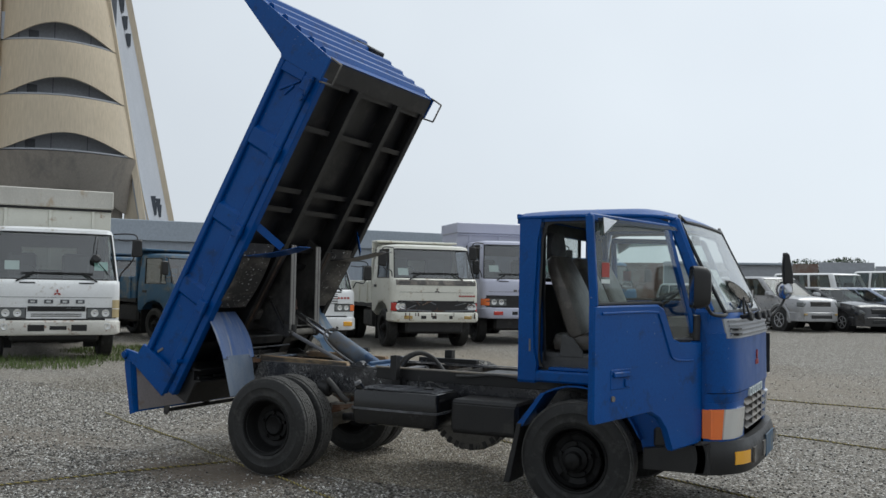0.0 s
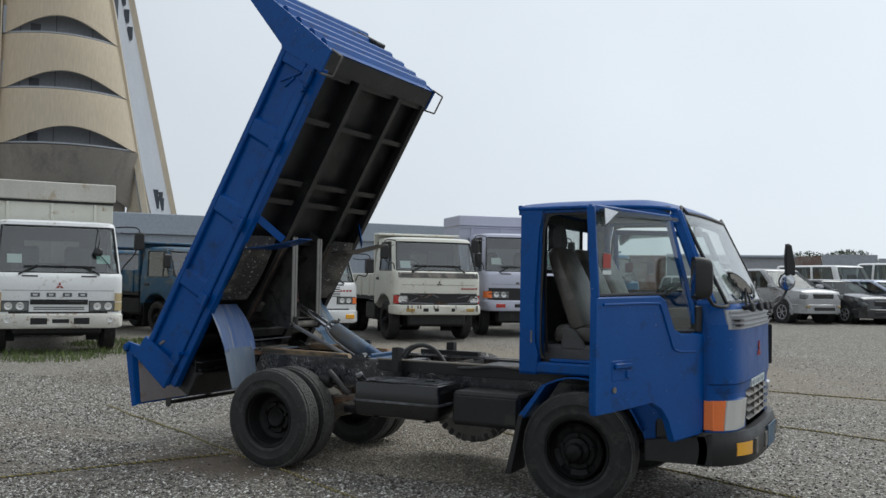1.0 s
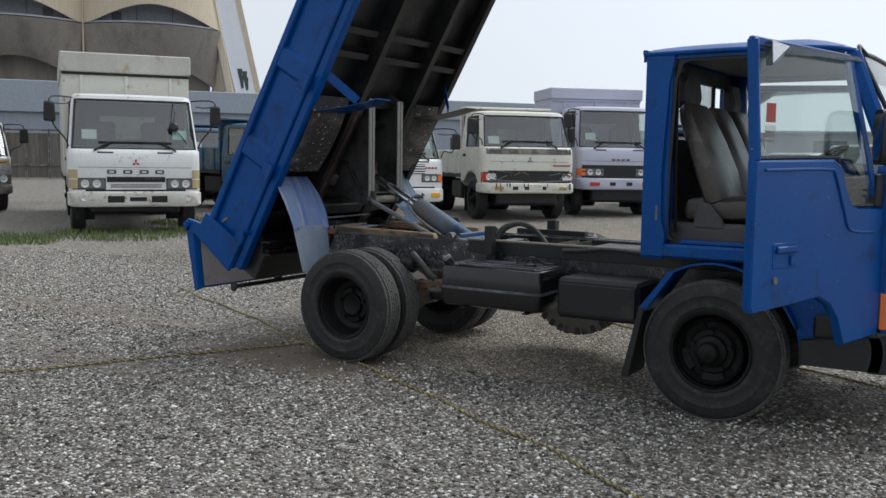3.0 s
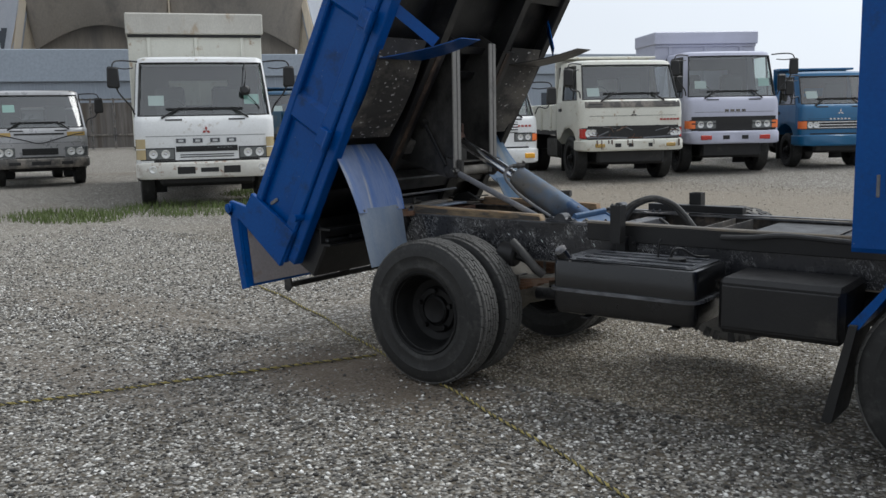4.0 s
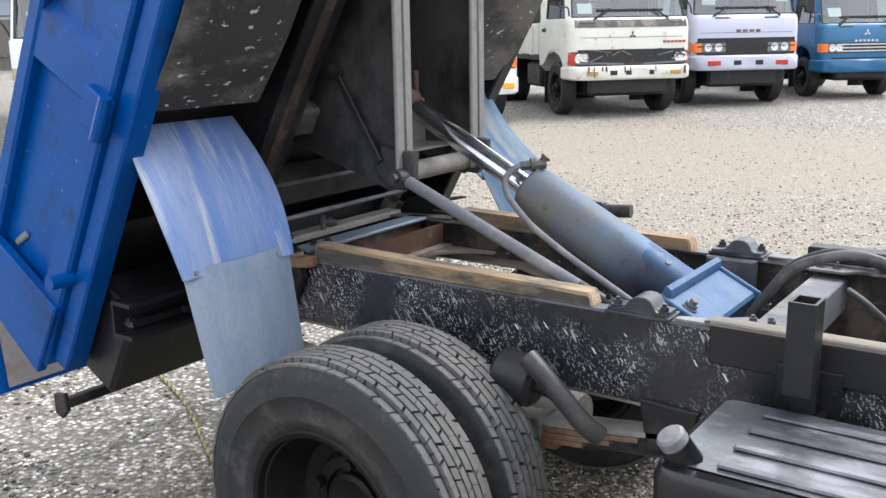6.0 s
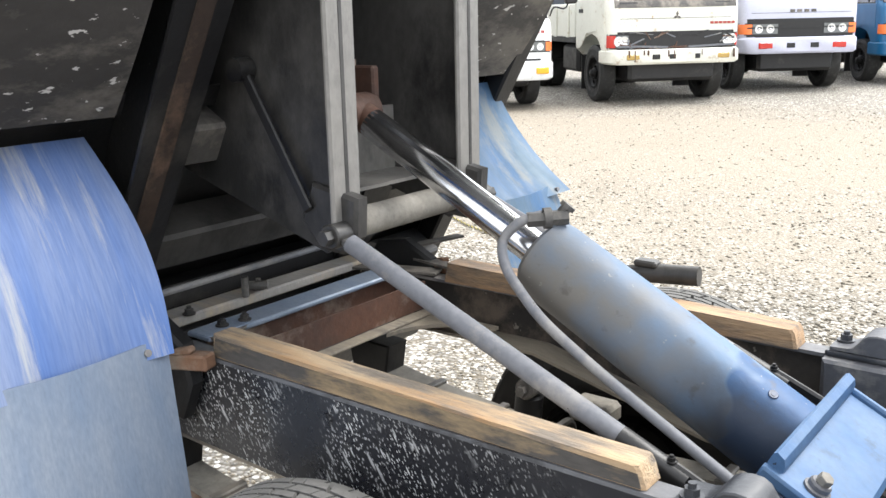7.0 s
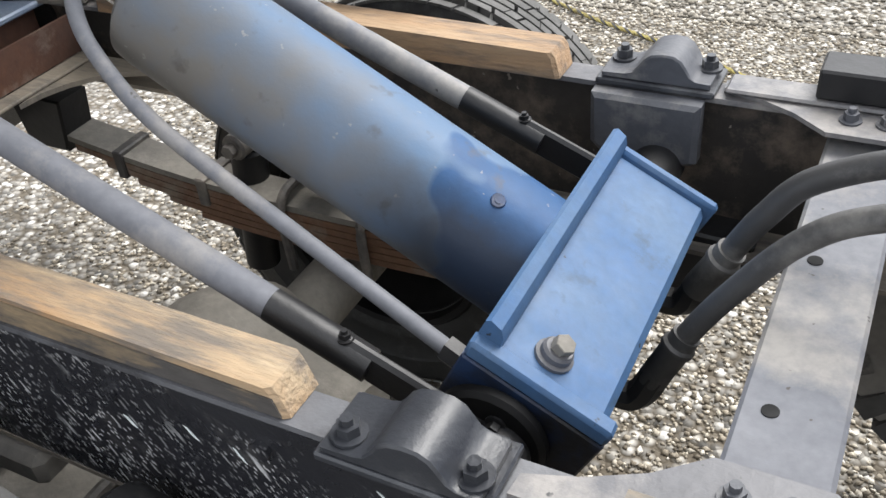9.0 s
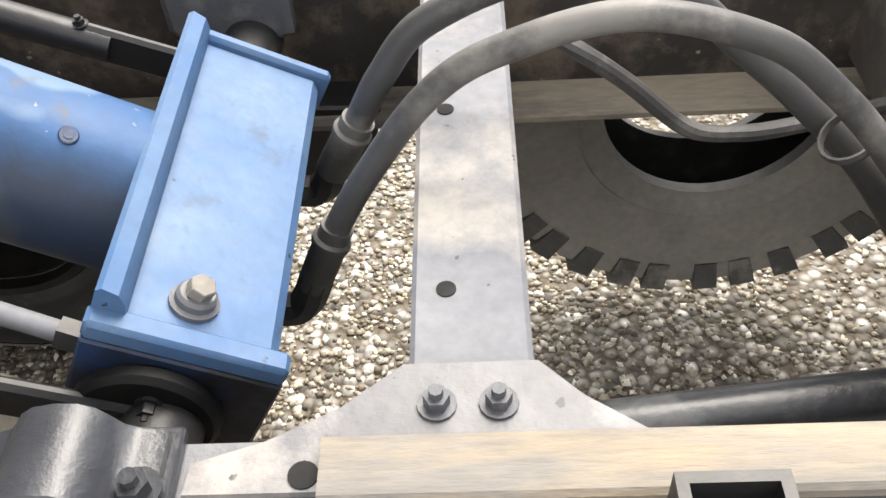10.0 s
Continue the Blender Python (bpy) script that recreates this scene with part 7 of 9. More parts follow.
def pane_points(rows, fr, i0, i1, j0, j1, side, inset):
    """Grid of points of a pane that follows the skin, set in by inset. side 0: across the middle."""
    grid = []
    for r in rows[i0:i1 + 1]:
        hf = outline(r, fr)
        cols = ([(p[0], -p[1], p[2]) for p in reversed(hf[1:j1 + 1])] + hf[:j1 + 1]) if side == 0 else [(p[0], side * p[1], p[2]) for p in hf[j0:j1 + 1]]
        hw = r[3]
        grid.append([(p[0] - (inset if side == 0 else 0), p[1] * (1 - inset / hw), p[2]) for p in cols])
    return grid


def pane(grid):
    n = len(grid[0])
    return Shape().add([p for r in grid for p in r], [(i * n + j, i * n + j + 1, i * n + n + j + 1, i * n + n + j) for i in range(len(grid) - 1) for j in range(n - 1)])


def seal(grid, r):
    loop = list(grid[0]) + [g[-1] for g in grid[1:-1]] + list(reversed(grid[-1])) + [g[0] for g in reversed(grid[1:-1])] + [grid[0][0]]
    return Shape().tube(loop, r, 6, 1)


def row_truck(name, label, m, W, H, L, zb, zw, paint, face, cargo="box", cargo_mat=None, bumper_mat=None, CL=4.5, group="row of parked trucks", rr=0.45):
    """A parked truck, x forward from its front face, at the pose m."""
    t = thing(name, label, "truck", group, m=m)
    bumper_mat = bumper_mat or paint
    h = W / 2
    body = new("cab")
    body.parent = t
    zt, xt = H - 0.12, face.get("lean", -0.40)
    rows = [(zb, 0.0, -L, h - 0.01, 0.16, 0.13, 0.02), (zb + 0.16, 0.0, -L, h, 0.16, 0.13, 0.02), (zb + 0.36, 0.0, -L, h, 0.16, 0.13, 0.02), (zw - 0.26, 0.0, -L, h, 0.16, 0.13, 0.02),
            (zw - 0.10, -0.025, -L, h, 0.16, 0.13, 0.02), (zw - 0.03, -0.06, -L, h - 0.006, 0.16, 0.13, 0.02), (zw, -0.10, -L, h - 0.012, 0.17, 0.13, 0.03)]
    rows += [(zw + (zt - zw) * f, -0.10 + (xt + 0.10) * f, -L, h - 0.012 - 0.07 * f, 0.17, 0.13, 0.03 + 0.03 * f) for f in (0.33, 0.67, 1)]
    rows += [(H - 0.05, xt - 0.035, -L, h - 0.10, 0.18, 0.14, 0.06), (H - 0.015, xt - 0.11, -L, h - 0.15, 0.2, 0.2, 0.06), (H, xt - 0.3, -L + 0.03, h - 0.3, 0.2, 0.25, 0.06)]
    fr = [(-x - 0.18) / (L - 0.18) for x in (-0.24, -0.40, -0.5, -0.62, -0.86, -1.1, -1.22, -L + 0.16)]

    def lift(p, i):
        x, y, z = p
        if i > 5 or abs(y) < h - 0.05 or x > -0.2:
            return p
        e = 0.40 * max(0.0, 1 - ((x + 0.86) / 0.5) ** 2) ** 0.5
        if x < -1.3:
            e = 0.16
        return (x, y, z + e * (zw - z) / (zw - zb))

    def fx(y, z):
        """Front of the cab skin at a width and height."""
        for a, b in zip(rows, rows[1:]):
            if z <= b[0]:
                break
        f = min(1, max(0, (z - a[0]) / (b[0] - a[0])))
        xf, hw, rx, ry, bow = [a[q] + (b[q] - a[q]) * f for q in (1, 3, 4, 5, 6)]
        c = abs(y) / (hw - ry)
        if c <= 1:
            return xf - bow * c * c
        s_ = min(1.0, (abs(y) - hw + ry) / ry)
        return xf - bow - rx * (1 - (1 - s_ * s_) ** 0.5)

    def plate(y0, y1, z0, z1, out, back=0.04):
        """A plate that follows the front of the cab."""
        return Shape().sheet(lambda a, b: (fx(y0 + (y1 - y0) * a, z0 + (z1 - z0) * b) + out, y0 + (y1 - y0) * a, z0 + (z1 - z0) * b), 8, 2, (-back - out, 0, 0))
    part("cab_shell", shell(rows, fr, lambda i, j: 6 <= i <= 8 and (j <= 3 or 7 <= j <= 12 or j == 16), lift), paint, body)
    g = pane_points(rows, fr, 6, 9, 0, 4, 0, 0.012)
    part("windscreen", pane(g), TRUCK_GLASS, body, "dark reflecting windscreen")
    part("windscreen_seal", seal(pane_points(rows, fr, 6, 9, 0, 4, 0, 0.003), 0.016), PLASTIC, body)
    for k in (-1, 1):
        d = Shape()
        d.prism([(-0.24, zb + 0.40), (-0.62, zb + 0.44), (-1.05, zb + 0.40), (-1.3, zb + 0.2), (-L + 0.14, zb + 0.2), (-L + 0.14, zw - 0.02), (-0.26, zw - 0.02)], "y", k * (h - 0.004), k * (h + 0.009), 0.006)
        dr = part("door", d, paint, body)
        part("door_handle", Shape().box(-L + 0.20, -L + 0.37, k * (h + 0.007), k * (h + 0.026), zw - 0.22, zw - 0.16, 0.004), PLASTIC, dr)
        part("side_window", pane(pane_points(rows, fr, 6, 9, 7, 13, k, 0.012)), TRUCK_GLASS, body)
        part("window_seal", seal(pane_points(rows, fr, 6, 9, 7, 13, k, 0.003), 0.013), PLASTIC, body)
        xp = -0.62
        part("window_divider", Shape().bar((xp, k * (h - 0.03), zw), (xp, k * (h - 0.09), zt), 0.03, 0.03), PLASTIC, body)
    s = Shape()
    s.box(-L, -L + 0.03, -h + 0.06, -0.5, zw, H - 0.1)
    s.box(-L, -L + 0.03, 0.5, h - 0.06, zw, H - 0.1)
    s.box(-L, -L + 0.03, -0.5, 0.5, H - 0.35, H - 0.1)
    s.box(-L, -L + 0.03, -0.5, 0.5, zw, zw + 0.18)
    part("back_wall", s, DARK_TRIM, body)
    s = Shape()
    s.box(-0.75, -0.18, -h + 0.12, h - 0.12, zw - 0.03, zw + 0.03, 0.03)
    for y in (-0.5, 0.45):
        s.box(-1.35, -0.95, y - 0.25, y + 0.25, zw - 0.1, zw + 0.06, 0.04)
        s.box(-1.45, -1.3, y - 0.25, y + 0.25, zw, zw + 0.5, 0.05)
    ring = [Vector((-0.62 - 0.08 * math.sin(a), -0.48 + 0.2 * math.cos(a), zw + 0.1 + 0.17 * math.sin(a))) for a in [2 * math.pi * i / 16 for i in range(17)]]
    s.tube(ring, 0.015, 6, 1)
    part("interior", s, DARK_TRIM, body)
    for y, z, mt in face.get("papers", ()):
        part("windscreen_paper", plate(y - 0.12, y + 0.12, z - 0.08, z + 0.08, -0.02, 0.024), mt, body, "pale price sheet behind the windscreen")
    for y0, y1 in ((-0.62 * h, 0.12 * h), (0.62 * h, -0.02 * h)):
        s = Shape()
        ym = y0 + (y1 - y0) * 0.36
        s.bar((fx(y0, zw - 0.03) + 0.015, y0, zw - 0.035), (fx(ym, zw + 0.14) + 0.03, ym, zw + 0.13), 0.026, 0.026)
        s.bar((fx(y0, zw + 0.13) + 0.02, y0 + (y1 - y0) * 0.1, zw + 0.11), (fx(y1, zw + 0.12) + 0.015, y1, zw + 0.115), 0.018, 0.03)
        part("wiper", s, PLASTIC, body)
    # seams, small vents and a shadow gap above the bumper
    b0, b1 = face["bumper"]
    part("panel_seam", plate(-h + 0.16, h - 0.16, zw - 0.322, zw - 0.316, 0.003), PLASTIC, body)
    for y in (-0.45, 0.45):
        part("air_vent", plate(y * h - 0.13, y * h + 0.13, zw - 0.075, zw - 0.05, 0.006), PLASTIC, body)
    part("bumper_gap", plate(-h + 0.01, h - 0.01, b1 - 0.02, b1 + 0.03, 0.004, 0.2), PLASTIC, body)
    # face
    gz0, gz1 = face["grille"]
    gw = face.get("grille_w", h - 0.52)
    gr = part("grille", plate(-gw, gw, gz0, gz1, 0.008), PLASTIC, body, face.get("grille_label", "black grille"))
    for i in range(face.get("slats", 2)):
        z = gz0 + (i + 0.5) * (gz1 - gz0) / face.get("slats", 2)
        part("slat", plate(-gw, gw, z - 0.012, z + 0.012, 0.02, 0.0), face.get("slat_mat", paint), gr)
    if face.get("wreck"):
        wr = random.Random(4)
        for i in range(34):
            y, z = wr.uniform(-gw, gw), wr.uniform(gz0, gz1)
            w_ = wr.uniform(0.008, 0.022)
            part("exposed_bracket", Shape().bar((0.0, y, z), (0.012, max(-gw, min(gw, y + wr.uniform(-0.3, 0.3))), min(gz1, max(gz0, z + wr.uniform(-0.12, 0.12)))), w_, w_), (RUST, GREY_STEEL, RUST, BLACK_STEEL)[i % 4], gr)
        part("bent_panel", Shape().sheet(lambda a_, b_: (0.014 + 0.01 * math.sin(9 * a_), -gw + 2 * gw * a_, gz0 + 0.02 + 0.012 * math.sin(7 * a_ + 1) + 0.03 * b_), 16, 1, (-0.01, 0, 0)), GREY_STEEL, gr)
    lz0, lz1 = face["lamps"]
    lw = face.get("lamp_w", 0.36)
    tw = face.get("turn_w", 0.12)
    lo = h - 0.02 - tw
    for k in (-1, 1):
        part("lamp_surround", plate(k * (lo - lw - 0.026), k * (h - 0.004), lz0 - 0.018, lz1 + 0.018, 0.006), PLASTIC if face.get("dark_lamps", True) else paint, body)
        lamp = part("headlight", plate(k * (lo - lw - 0.01), k * (lo - 0.01), lz0, lz1, 0.016), HEADLAMP, body, "clear headlight")
        zc, hz = (lz0 + lz1) / 2, (lz1 - lz0) / 2
        for yy in (0.27, 0.72):
            yc = k * (lo - lw * yy)
            x_ = fx(yc, zc)
            part("lamp_bowl", Shape().rev([(hz * 0.86, 0.004), (hz * 0.8, 0.012), (hz * 0.45, 0.006), (0.0, 0.004)], (x_ + 0.012, yc, zc), (1, 0, 0), 20), CLEAR, lamp)
            part("bulb", Shape().rev([(hz * 0.3, 0.0), (hz * 0.24, 0.012), (0.0, 0.018)], (x_ + 0.014, yc, zc), (1, 0, 0), 12), CHROME, lamp)
        tu = lz1 + face.get("turn_up", 0.0)
        ts = part("turn_signal", plate(k * lo, k * (h - 0.002), lz0, tu, 0.014), face.get("turn", AMBER), body)
        if face.get("turn_up", 0.0) > 0.1:
            part("lens_bar", plate(k * (lo - 0.004), k * (h - 0.002), lz1 - 0.006, lz1 + 0.006, 0.019), paint, ts)
    ring = [(-0.45, h + 0.012), (-0.12, h + 0.012), (-0.02, h - 0.02), (0.06, h - 0.09), (0.10, h - 0.22), (0.12, h - 0.42), (0.125, 0)]
    ring += [(x_, -y_) for x_, y_ in reversed(ring[:-1])] + [(-0.45, -h + 0.2), (-0.45, h - 0.2)]
    bp = part("bumper", Shape().prism(ring, "z", b0, b1, 0.03), bumper_mat, body, face.get("bumper_label", "painted steel bumper"))
    for y, w_, hh, mt in face.get("slots", ()):
        part("bumper_slot", Shape().box(0.06, 0.1265, y - w_, y + w_, (b0 + b1) / 2 - hh, (b0 + b1) / 2 + hh, 0.012), mt, bp)
    if face.get("drips"):
        dr_ = random.Random(8)
        for i in range(9):
            y, w_, d_ = dr_.uniform(-0.9, 0.9), dr_.uniform(0.004, 0.012), dr_.uniform(0.05, 0.16)
            part("rust_streak", Shape().box(0.05, 0.1275, y - w_, y + w_, b1 - 0.02 - d_, b1 - 0.01), RUST, bp)
    for y in face.get("fogs", ()):
        part("fog_lamp", Shape().rev([(0.065, 0.0), (0.065, 0.008), (0.05, 0.012), (0.04, 0.006), (0.0, 0.004)], (0.098, y, (b0 + b1) / 2 + 0.02), (1, 0.0, 0), 20), CLEAR, bp)
    for y0, y1, z0, z1, mt in face.get("marks", ()):
        part("name_bar", plate(y0, y1, z0, z1, 0.009), mt, body)
    if face.get("chevron"):
        z_ = face["chevron"]
        for k in (-1, 1):
            part("chevron_trim", Shape().tube([(fx(y * k, z) + 0.006, y * k, z) for y, z in ((h - 0.1, z_ + 0.09), (h - 0.3, z_ + 0.06), (0.3, z_ - 0.04), (0.1, z_ - 0.1), (0.0, z_ - 0.11))], 0.012, 6, 3), PLASTIC, body)
    if "badge" in face:
        zb_ = face["badge"]
        for a in (90, 210, 330):
            cy, cz = 0.036 * math.cos(radians(a)), zb_ + 0.036 * math.sin(radians(a))
            dy, dz = math.cos(radians(a)), math.sin(radians(a))
            s = Shape().prism([(cy + dy * 0.036, cz + dz * 0.036), (cy - dz * 0.02, cz + dy * 0.02), (cy - dy * 0.036, cz - dz * 0.036), (cy + dz * 0.02, cz - dy * 0.02)], "x", -0.012 + fx(0, zb_), 0.010 + fx(0, zb_))
            part("lozenge", s, face.get("badge_mat", RED_LABEL), body)
    # mirrors
    for k in face.get("mirrors", (-1, 1)):
        s = Shape()
        s.tube([(xt - 0.02, k * (h - 0.1), H - 0.10), (xt + 0.15, k * (h + 0.12), H - 0.09), (-0.06, k * (h + 0.25), H - 0.13), (-0.05, k * (h + 0.27), H - 0.3), (-0.08, k * (h + 0.2), H - 0.58), (-0.12, k * (h + 0.03), zw + 0.16), (-0.17, k * (h - 0.02), zw + 0.03)], 0.013, 8, 4)
        s.tube([(xt + 0.06, k * (h - 0.03), H - 0.2), (xt + 0.18, k * (h + 0.1), H - 0.22), (-0.06, k * (h + 0.26), H - 0.2)], 0.010, 8, 4)
        arm = part("mirror_arm", s, PLASTIC, body)
        part("mirror_head", Shape().prism([(h + 0.17, H - 0.50), (h + 0.19, H - 0.53), (h + 0.34, H - 0.52), (h + 0.36, H - 0.49), (h + 0.35, H - 0.21), (h + 0.32, H - 0.19), (h + 0.20, H - 0.20), (h + 0.18, H - 0.22)] if k > 0 else
                                          [(-h - 0.17, H - 0.50), (-h - 0.19, H - 0.53), (-h - 0.34, H - 0.52), (-h - 0.36, H - 0.49), (-h - 0.35, H - 0.21), (-h - 0.32, H - 0.19), (-h - 0.20, H - 0.20), (-h - 0.18, H - 0.22)], "x", -0.09, 0.0, 0.02), PLASTIC, arm)
        if face.get("low_mirror"):
            part("mirror_head", Shape().box(-0.30, -0.22, k * (h + 0.02), k * (h + 0.2), zw + 0.1, zw + 0.45, 0.03), PLASTIC, arm)
    if "round_mirror" in face:
        y_, z_ = face["round_mirror"]
        x_ = fx(y_, z_) + 0.09
        arm = part("mirror_arm", Shape().tube([(fx(y_, zt), y_ + 0.03, zt), (x_ + 0.02, y_ + 0.02, z_ + 0.25), (x_, y_, z_), (x_ - 0.02, y_ + 0.16, z_ - 0.2), (fx(y_ + 0.22, zw + 0.1), y_ + 0.22, zw + 0.1)], 0.008, 6, 4), PLASTIC, body)
        part("mirror_head", Shape().rev([(0.0, -0.03), (0.05, -0.028), (0.085, 0.0), (0.085, 0.008), (0.0, 0.01)], (x_, y_, z_), (-1, 0, -0.3), 20), PLASTIC, arm)
    # chassis and wheels
    s = Shape()
    for k in (-1, 1):
        s.box(-L - CL - 0.3, -0.3, k * 0.36, k * 0.43, 0.62, 0.84)
    for x in (-1.5, -3.0, -4.5):
        s.box(x, x + 0.1, -0.36, 0.36, 0.64, 0.8)
    part("chassis", s, BLACK_STEEL, t)
    s = Shape()
    s.box(-0.9, -0.1, -h + 0.35, h - 0.35, 0.34, zb + 0.1, 0.05)
    part("engine", s, BLACK_STEEL, t)
    part("front_axle", Shape().cyl((-0.82, -h + 0.2, rr), (-0.82, h - 0.2, rr), 0.06, 12), BLACK_STEEL, t)
    for k in (-1, 1):
        part("mud_flap", Shape().box(-1.42, -1.40, k * (h - 0.46), k * (h - 0.04), 0.16, 0.72), PLASTIC, t)
    part("gearbox", Shape().box(-2.3, -0.9, -0.3, 0.3, 0.40, 0.75, 0.08), BLACK_STEEL, t)
    part("radiator", Shape().box(-0.3, -0.2, -0.45, 0.45, 0.36, zb + 0.1, 0.01), BLACK_STEEL, t)
    part("fuel_tank", Shape().box(-L - 0.9, -L - 0.1, -h + 0.06, -0.45, 0.42, 0.86, 0.05), BLACK_STEEL, t)
    xr = -L - CL * 0.62
    part("rear_axle", Shape().cyl((xr, -h + 0.3, rr), (xr, h - 0.3, rr), 0.07, 12).rev([(0.0, -0.2), (0.16, -0.14), (0.2, 0.0), (0.16, 0.14), (0.0, 0.2)], (xr, 0, rr), (0, 1, 0), 16), BLACK_STEEL, t)
    for k in (-1, 1):
        part("mud_flap", Shape().box(xr - 0.62, xr - 0.60, k * (h - 0.6), k * (h - 0.03), 0.16, 0.86), PLASTIC, t)
    for x, duals in ((-0.86, False), (xr, True)):
        for k in (-1, 1):
            wheel(t, x, k * (h - 0.16), rr, rr, 0.24, k, TYRE, 0.05, front=True, detail=False)
            if duals:
                wheel(t, x, k * (h - 0.44), rr, rr, 0.24, -k, TYRE, 0.05, front=True, detail=False)
    if cargo:
        cm_ = cargo_mat or paint
        x0, x1 = -L - CL, -L - 0.12
        ch = face.get("cargo_h", H + 0.45)
        cw, cv = face.get("cargo_w", h), face.get("cover", 0.26)
        if "cover_len" in face:
            x0 = x1 - face["cover_len"]
        ct = new("cargo_body")
        ct.parent = t
        if cargo == "box":
            part("front_wall", Shape().box(x1 - 0.04, x1, -cw, cw, 0.95, ch, 0.01), cm_, ct)
            for k in (-1, 1):
                part("side_wall", Shape().box(x0, x1 - 0.04, k * (cw - 0.04), k * cw, 0.95, ch - cv + 0.01, 0.01), cm_, ct)
            part("floor", Shape().box(x0, x1, -cw, cw, 0.88, 0.95), BLACK_STEEL, ct)
            part("top_cover", Shape().box(x0, x1 + 0.10, -cw - 0.03, cw + 0.03, ch - cv, ch + 0.02, 0.02), face.get("cover_mat", RUSTY_WHITE), ct, "rust-streaked top cover")
            for y in (-0.7, 0.0, 0.7):
                part("stake", Shape().box(x1, x1 + 0.035, y * cw - 0.03, y * cw + 0.03, 0.95, ch - cv, 0.006), cm_, ct)
            part("beam", Shape().box(x1, x1 + 0.05, -cw, cw, ch - cv - 0.05, ch - cv - 0.005, 0.006), BLACK_STEEL if cm_ == CREAM else cm_, ct)
        else:
            bh = face.get("bed_h", 0.55)
            part("floor", Shape().box(x0, x1, -h + 0.02, h - 0.02, 0.9, 1.0), BLACK_STEEL, ct)
            part("front_board", Shape().box(x1 - 0.05, x1, -h + 0.02, h - 0.02, 1.0, ch, 0.012).box(x1 - 0.05, x1 + 0.35, -h + 0.02, h - 0.02, ch - 0.03, ch + 0.02, 0.01), cm_, ct)
            for k in (-1, 1):
                sd = part("side_board", Shape().box(x0, x1, k * (h - 0.06), k * (h - 0.02), 0.98, 0.98 + bh, 0.01), cm_, ct)
                for i in range(6):
                    x = x0 + (i + 0.5) * (x1 - x0) / 6
                    part("stake_rib", Shape().box(x - 0.05, x + 0.05, k * (h - 0.02), k * (h + 0.012), 0.98, 0.96 + bh, 0.008), cm_, sd)
            part("tail_board", Shape().box(x0 - 0.04, x0, -h + 0.02, h - 0.02, 0.98, 0.98 + bh, 0.01), cm_, ct)
    for k in (-1, 1):
        part("mudguard", Shape().prism([(xr + 0.58 * math.cos(radians(a)), rr + 0.58 * math.sin(radians(a))) for a in range(10, 171, 16)] + [(xr + 0.55 * math.cos(radians(a)), rr + 0.55 * math.sin(radians(a))) for a in range(170, 9, -16)], "y", k * (h - 0.55), k * (h - 0.02)), BLACK_STEEL, t)
    return t


def at(x, y, yaw):
    return pose(x, y, ground_z(y), 0, 0, yaw)


HEADLAMP = lamp_lens("dusty_headlamp_lens", (0.17, 0.18, 0.18), metal=0.3)
COVER_WHITE = material("streaked_white_cover", (0.62, 0.60, 0.54), (0.52, 0.50, 0.45), rough=0.5, scale=3, dirt=(0.38, 0.31, 0.23), amount=0.12, dirt_scale=4, stretch=(1, 1, 0.4))
WIDE_FACE = dict(grille=(0.895, 0.985), grille_w=0.48, slats=1, slat_mat=PLASTIC, lamps=(0.785, 0.945), lamp_w=0.42, turn_w=0.13, turn_up=0.16, turn=PALE_YELLOW, bumper=(0.475, 0.735), badge=1.225,
                 slots=((-0.34, 0.145, 0.065, PLASTIC), (0.02, 0.15, 0.045, PLASTIC), (0.37, 0.14, 0.065, PLASTIC)), fogs=(-0.85, 0.85), round_mirror=(0.66, 1.86),
                 marks=[(y + a * 0.15 - 0.075, y + b * 0.15 - 0.075, z, z + hh, LETTER_GREY) for y in (-0.40, -0.14, 0.13, 0.39) for a, b, z, hh in ((0, 1, 1.088, 0.016), (0, 0.24, 1.050, 0.04), (0.76, 1, 1.050, 0.04), (0, 1, 1.036, 0.016))]
                 + [(0.16 + 0.05 * i, 0.195 + 0.05 * i, 0.93, 0.955, PAPER) for i in range(5)] + [(-0.42, 0.42, 0.805, 0.818, PLASTIC), (-0.42, 0.42, 0.84, 0.853, PLASTIC)],
                 papers=((-0.74, 1.71, PAPER), (0.76, 1.72, GREEN_PAPER)), cargo_h=3.22, cargo_w=1.14, cover=0.34, cover_mat=COVER_WHITE, bumper_label="white bumper with rust stains")
row_truck("box_truck", "white medium truck with cream high-sided body", at(-9.12, 5.12, -35.4), 2.19, 2.43, 1.70, 0.60, 1.465, WHITE, WIDE_FACE, "box", CREAM, RUSTY_WHITE, 5.5)
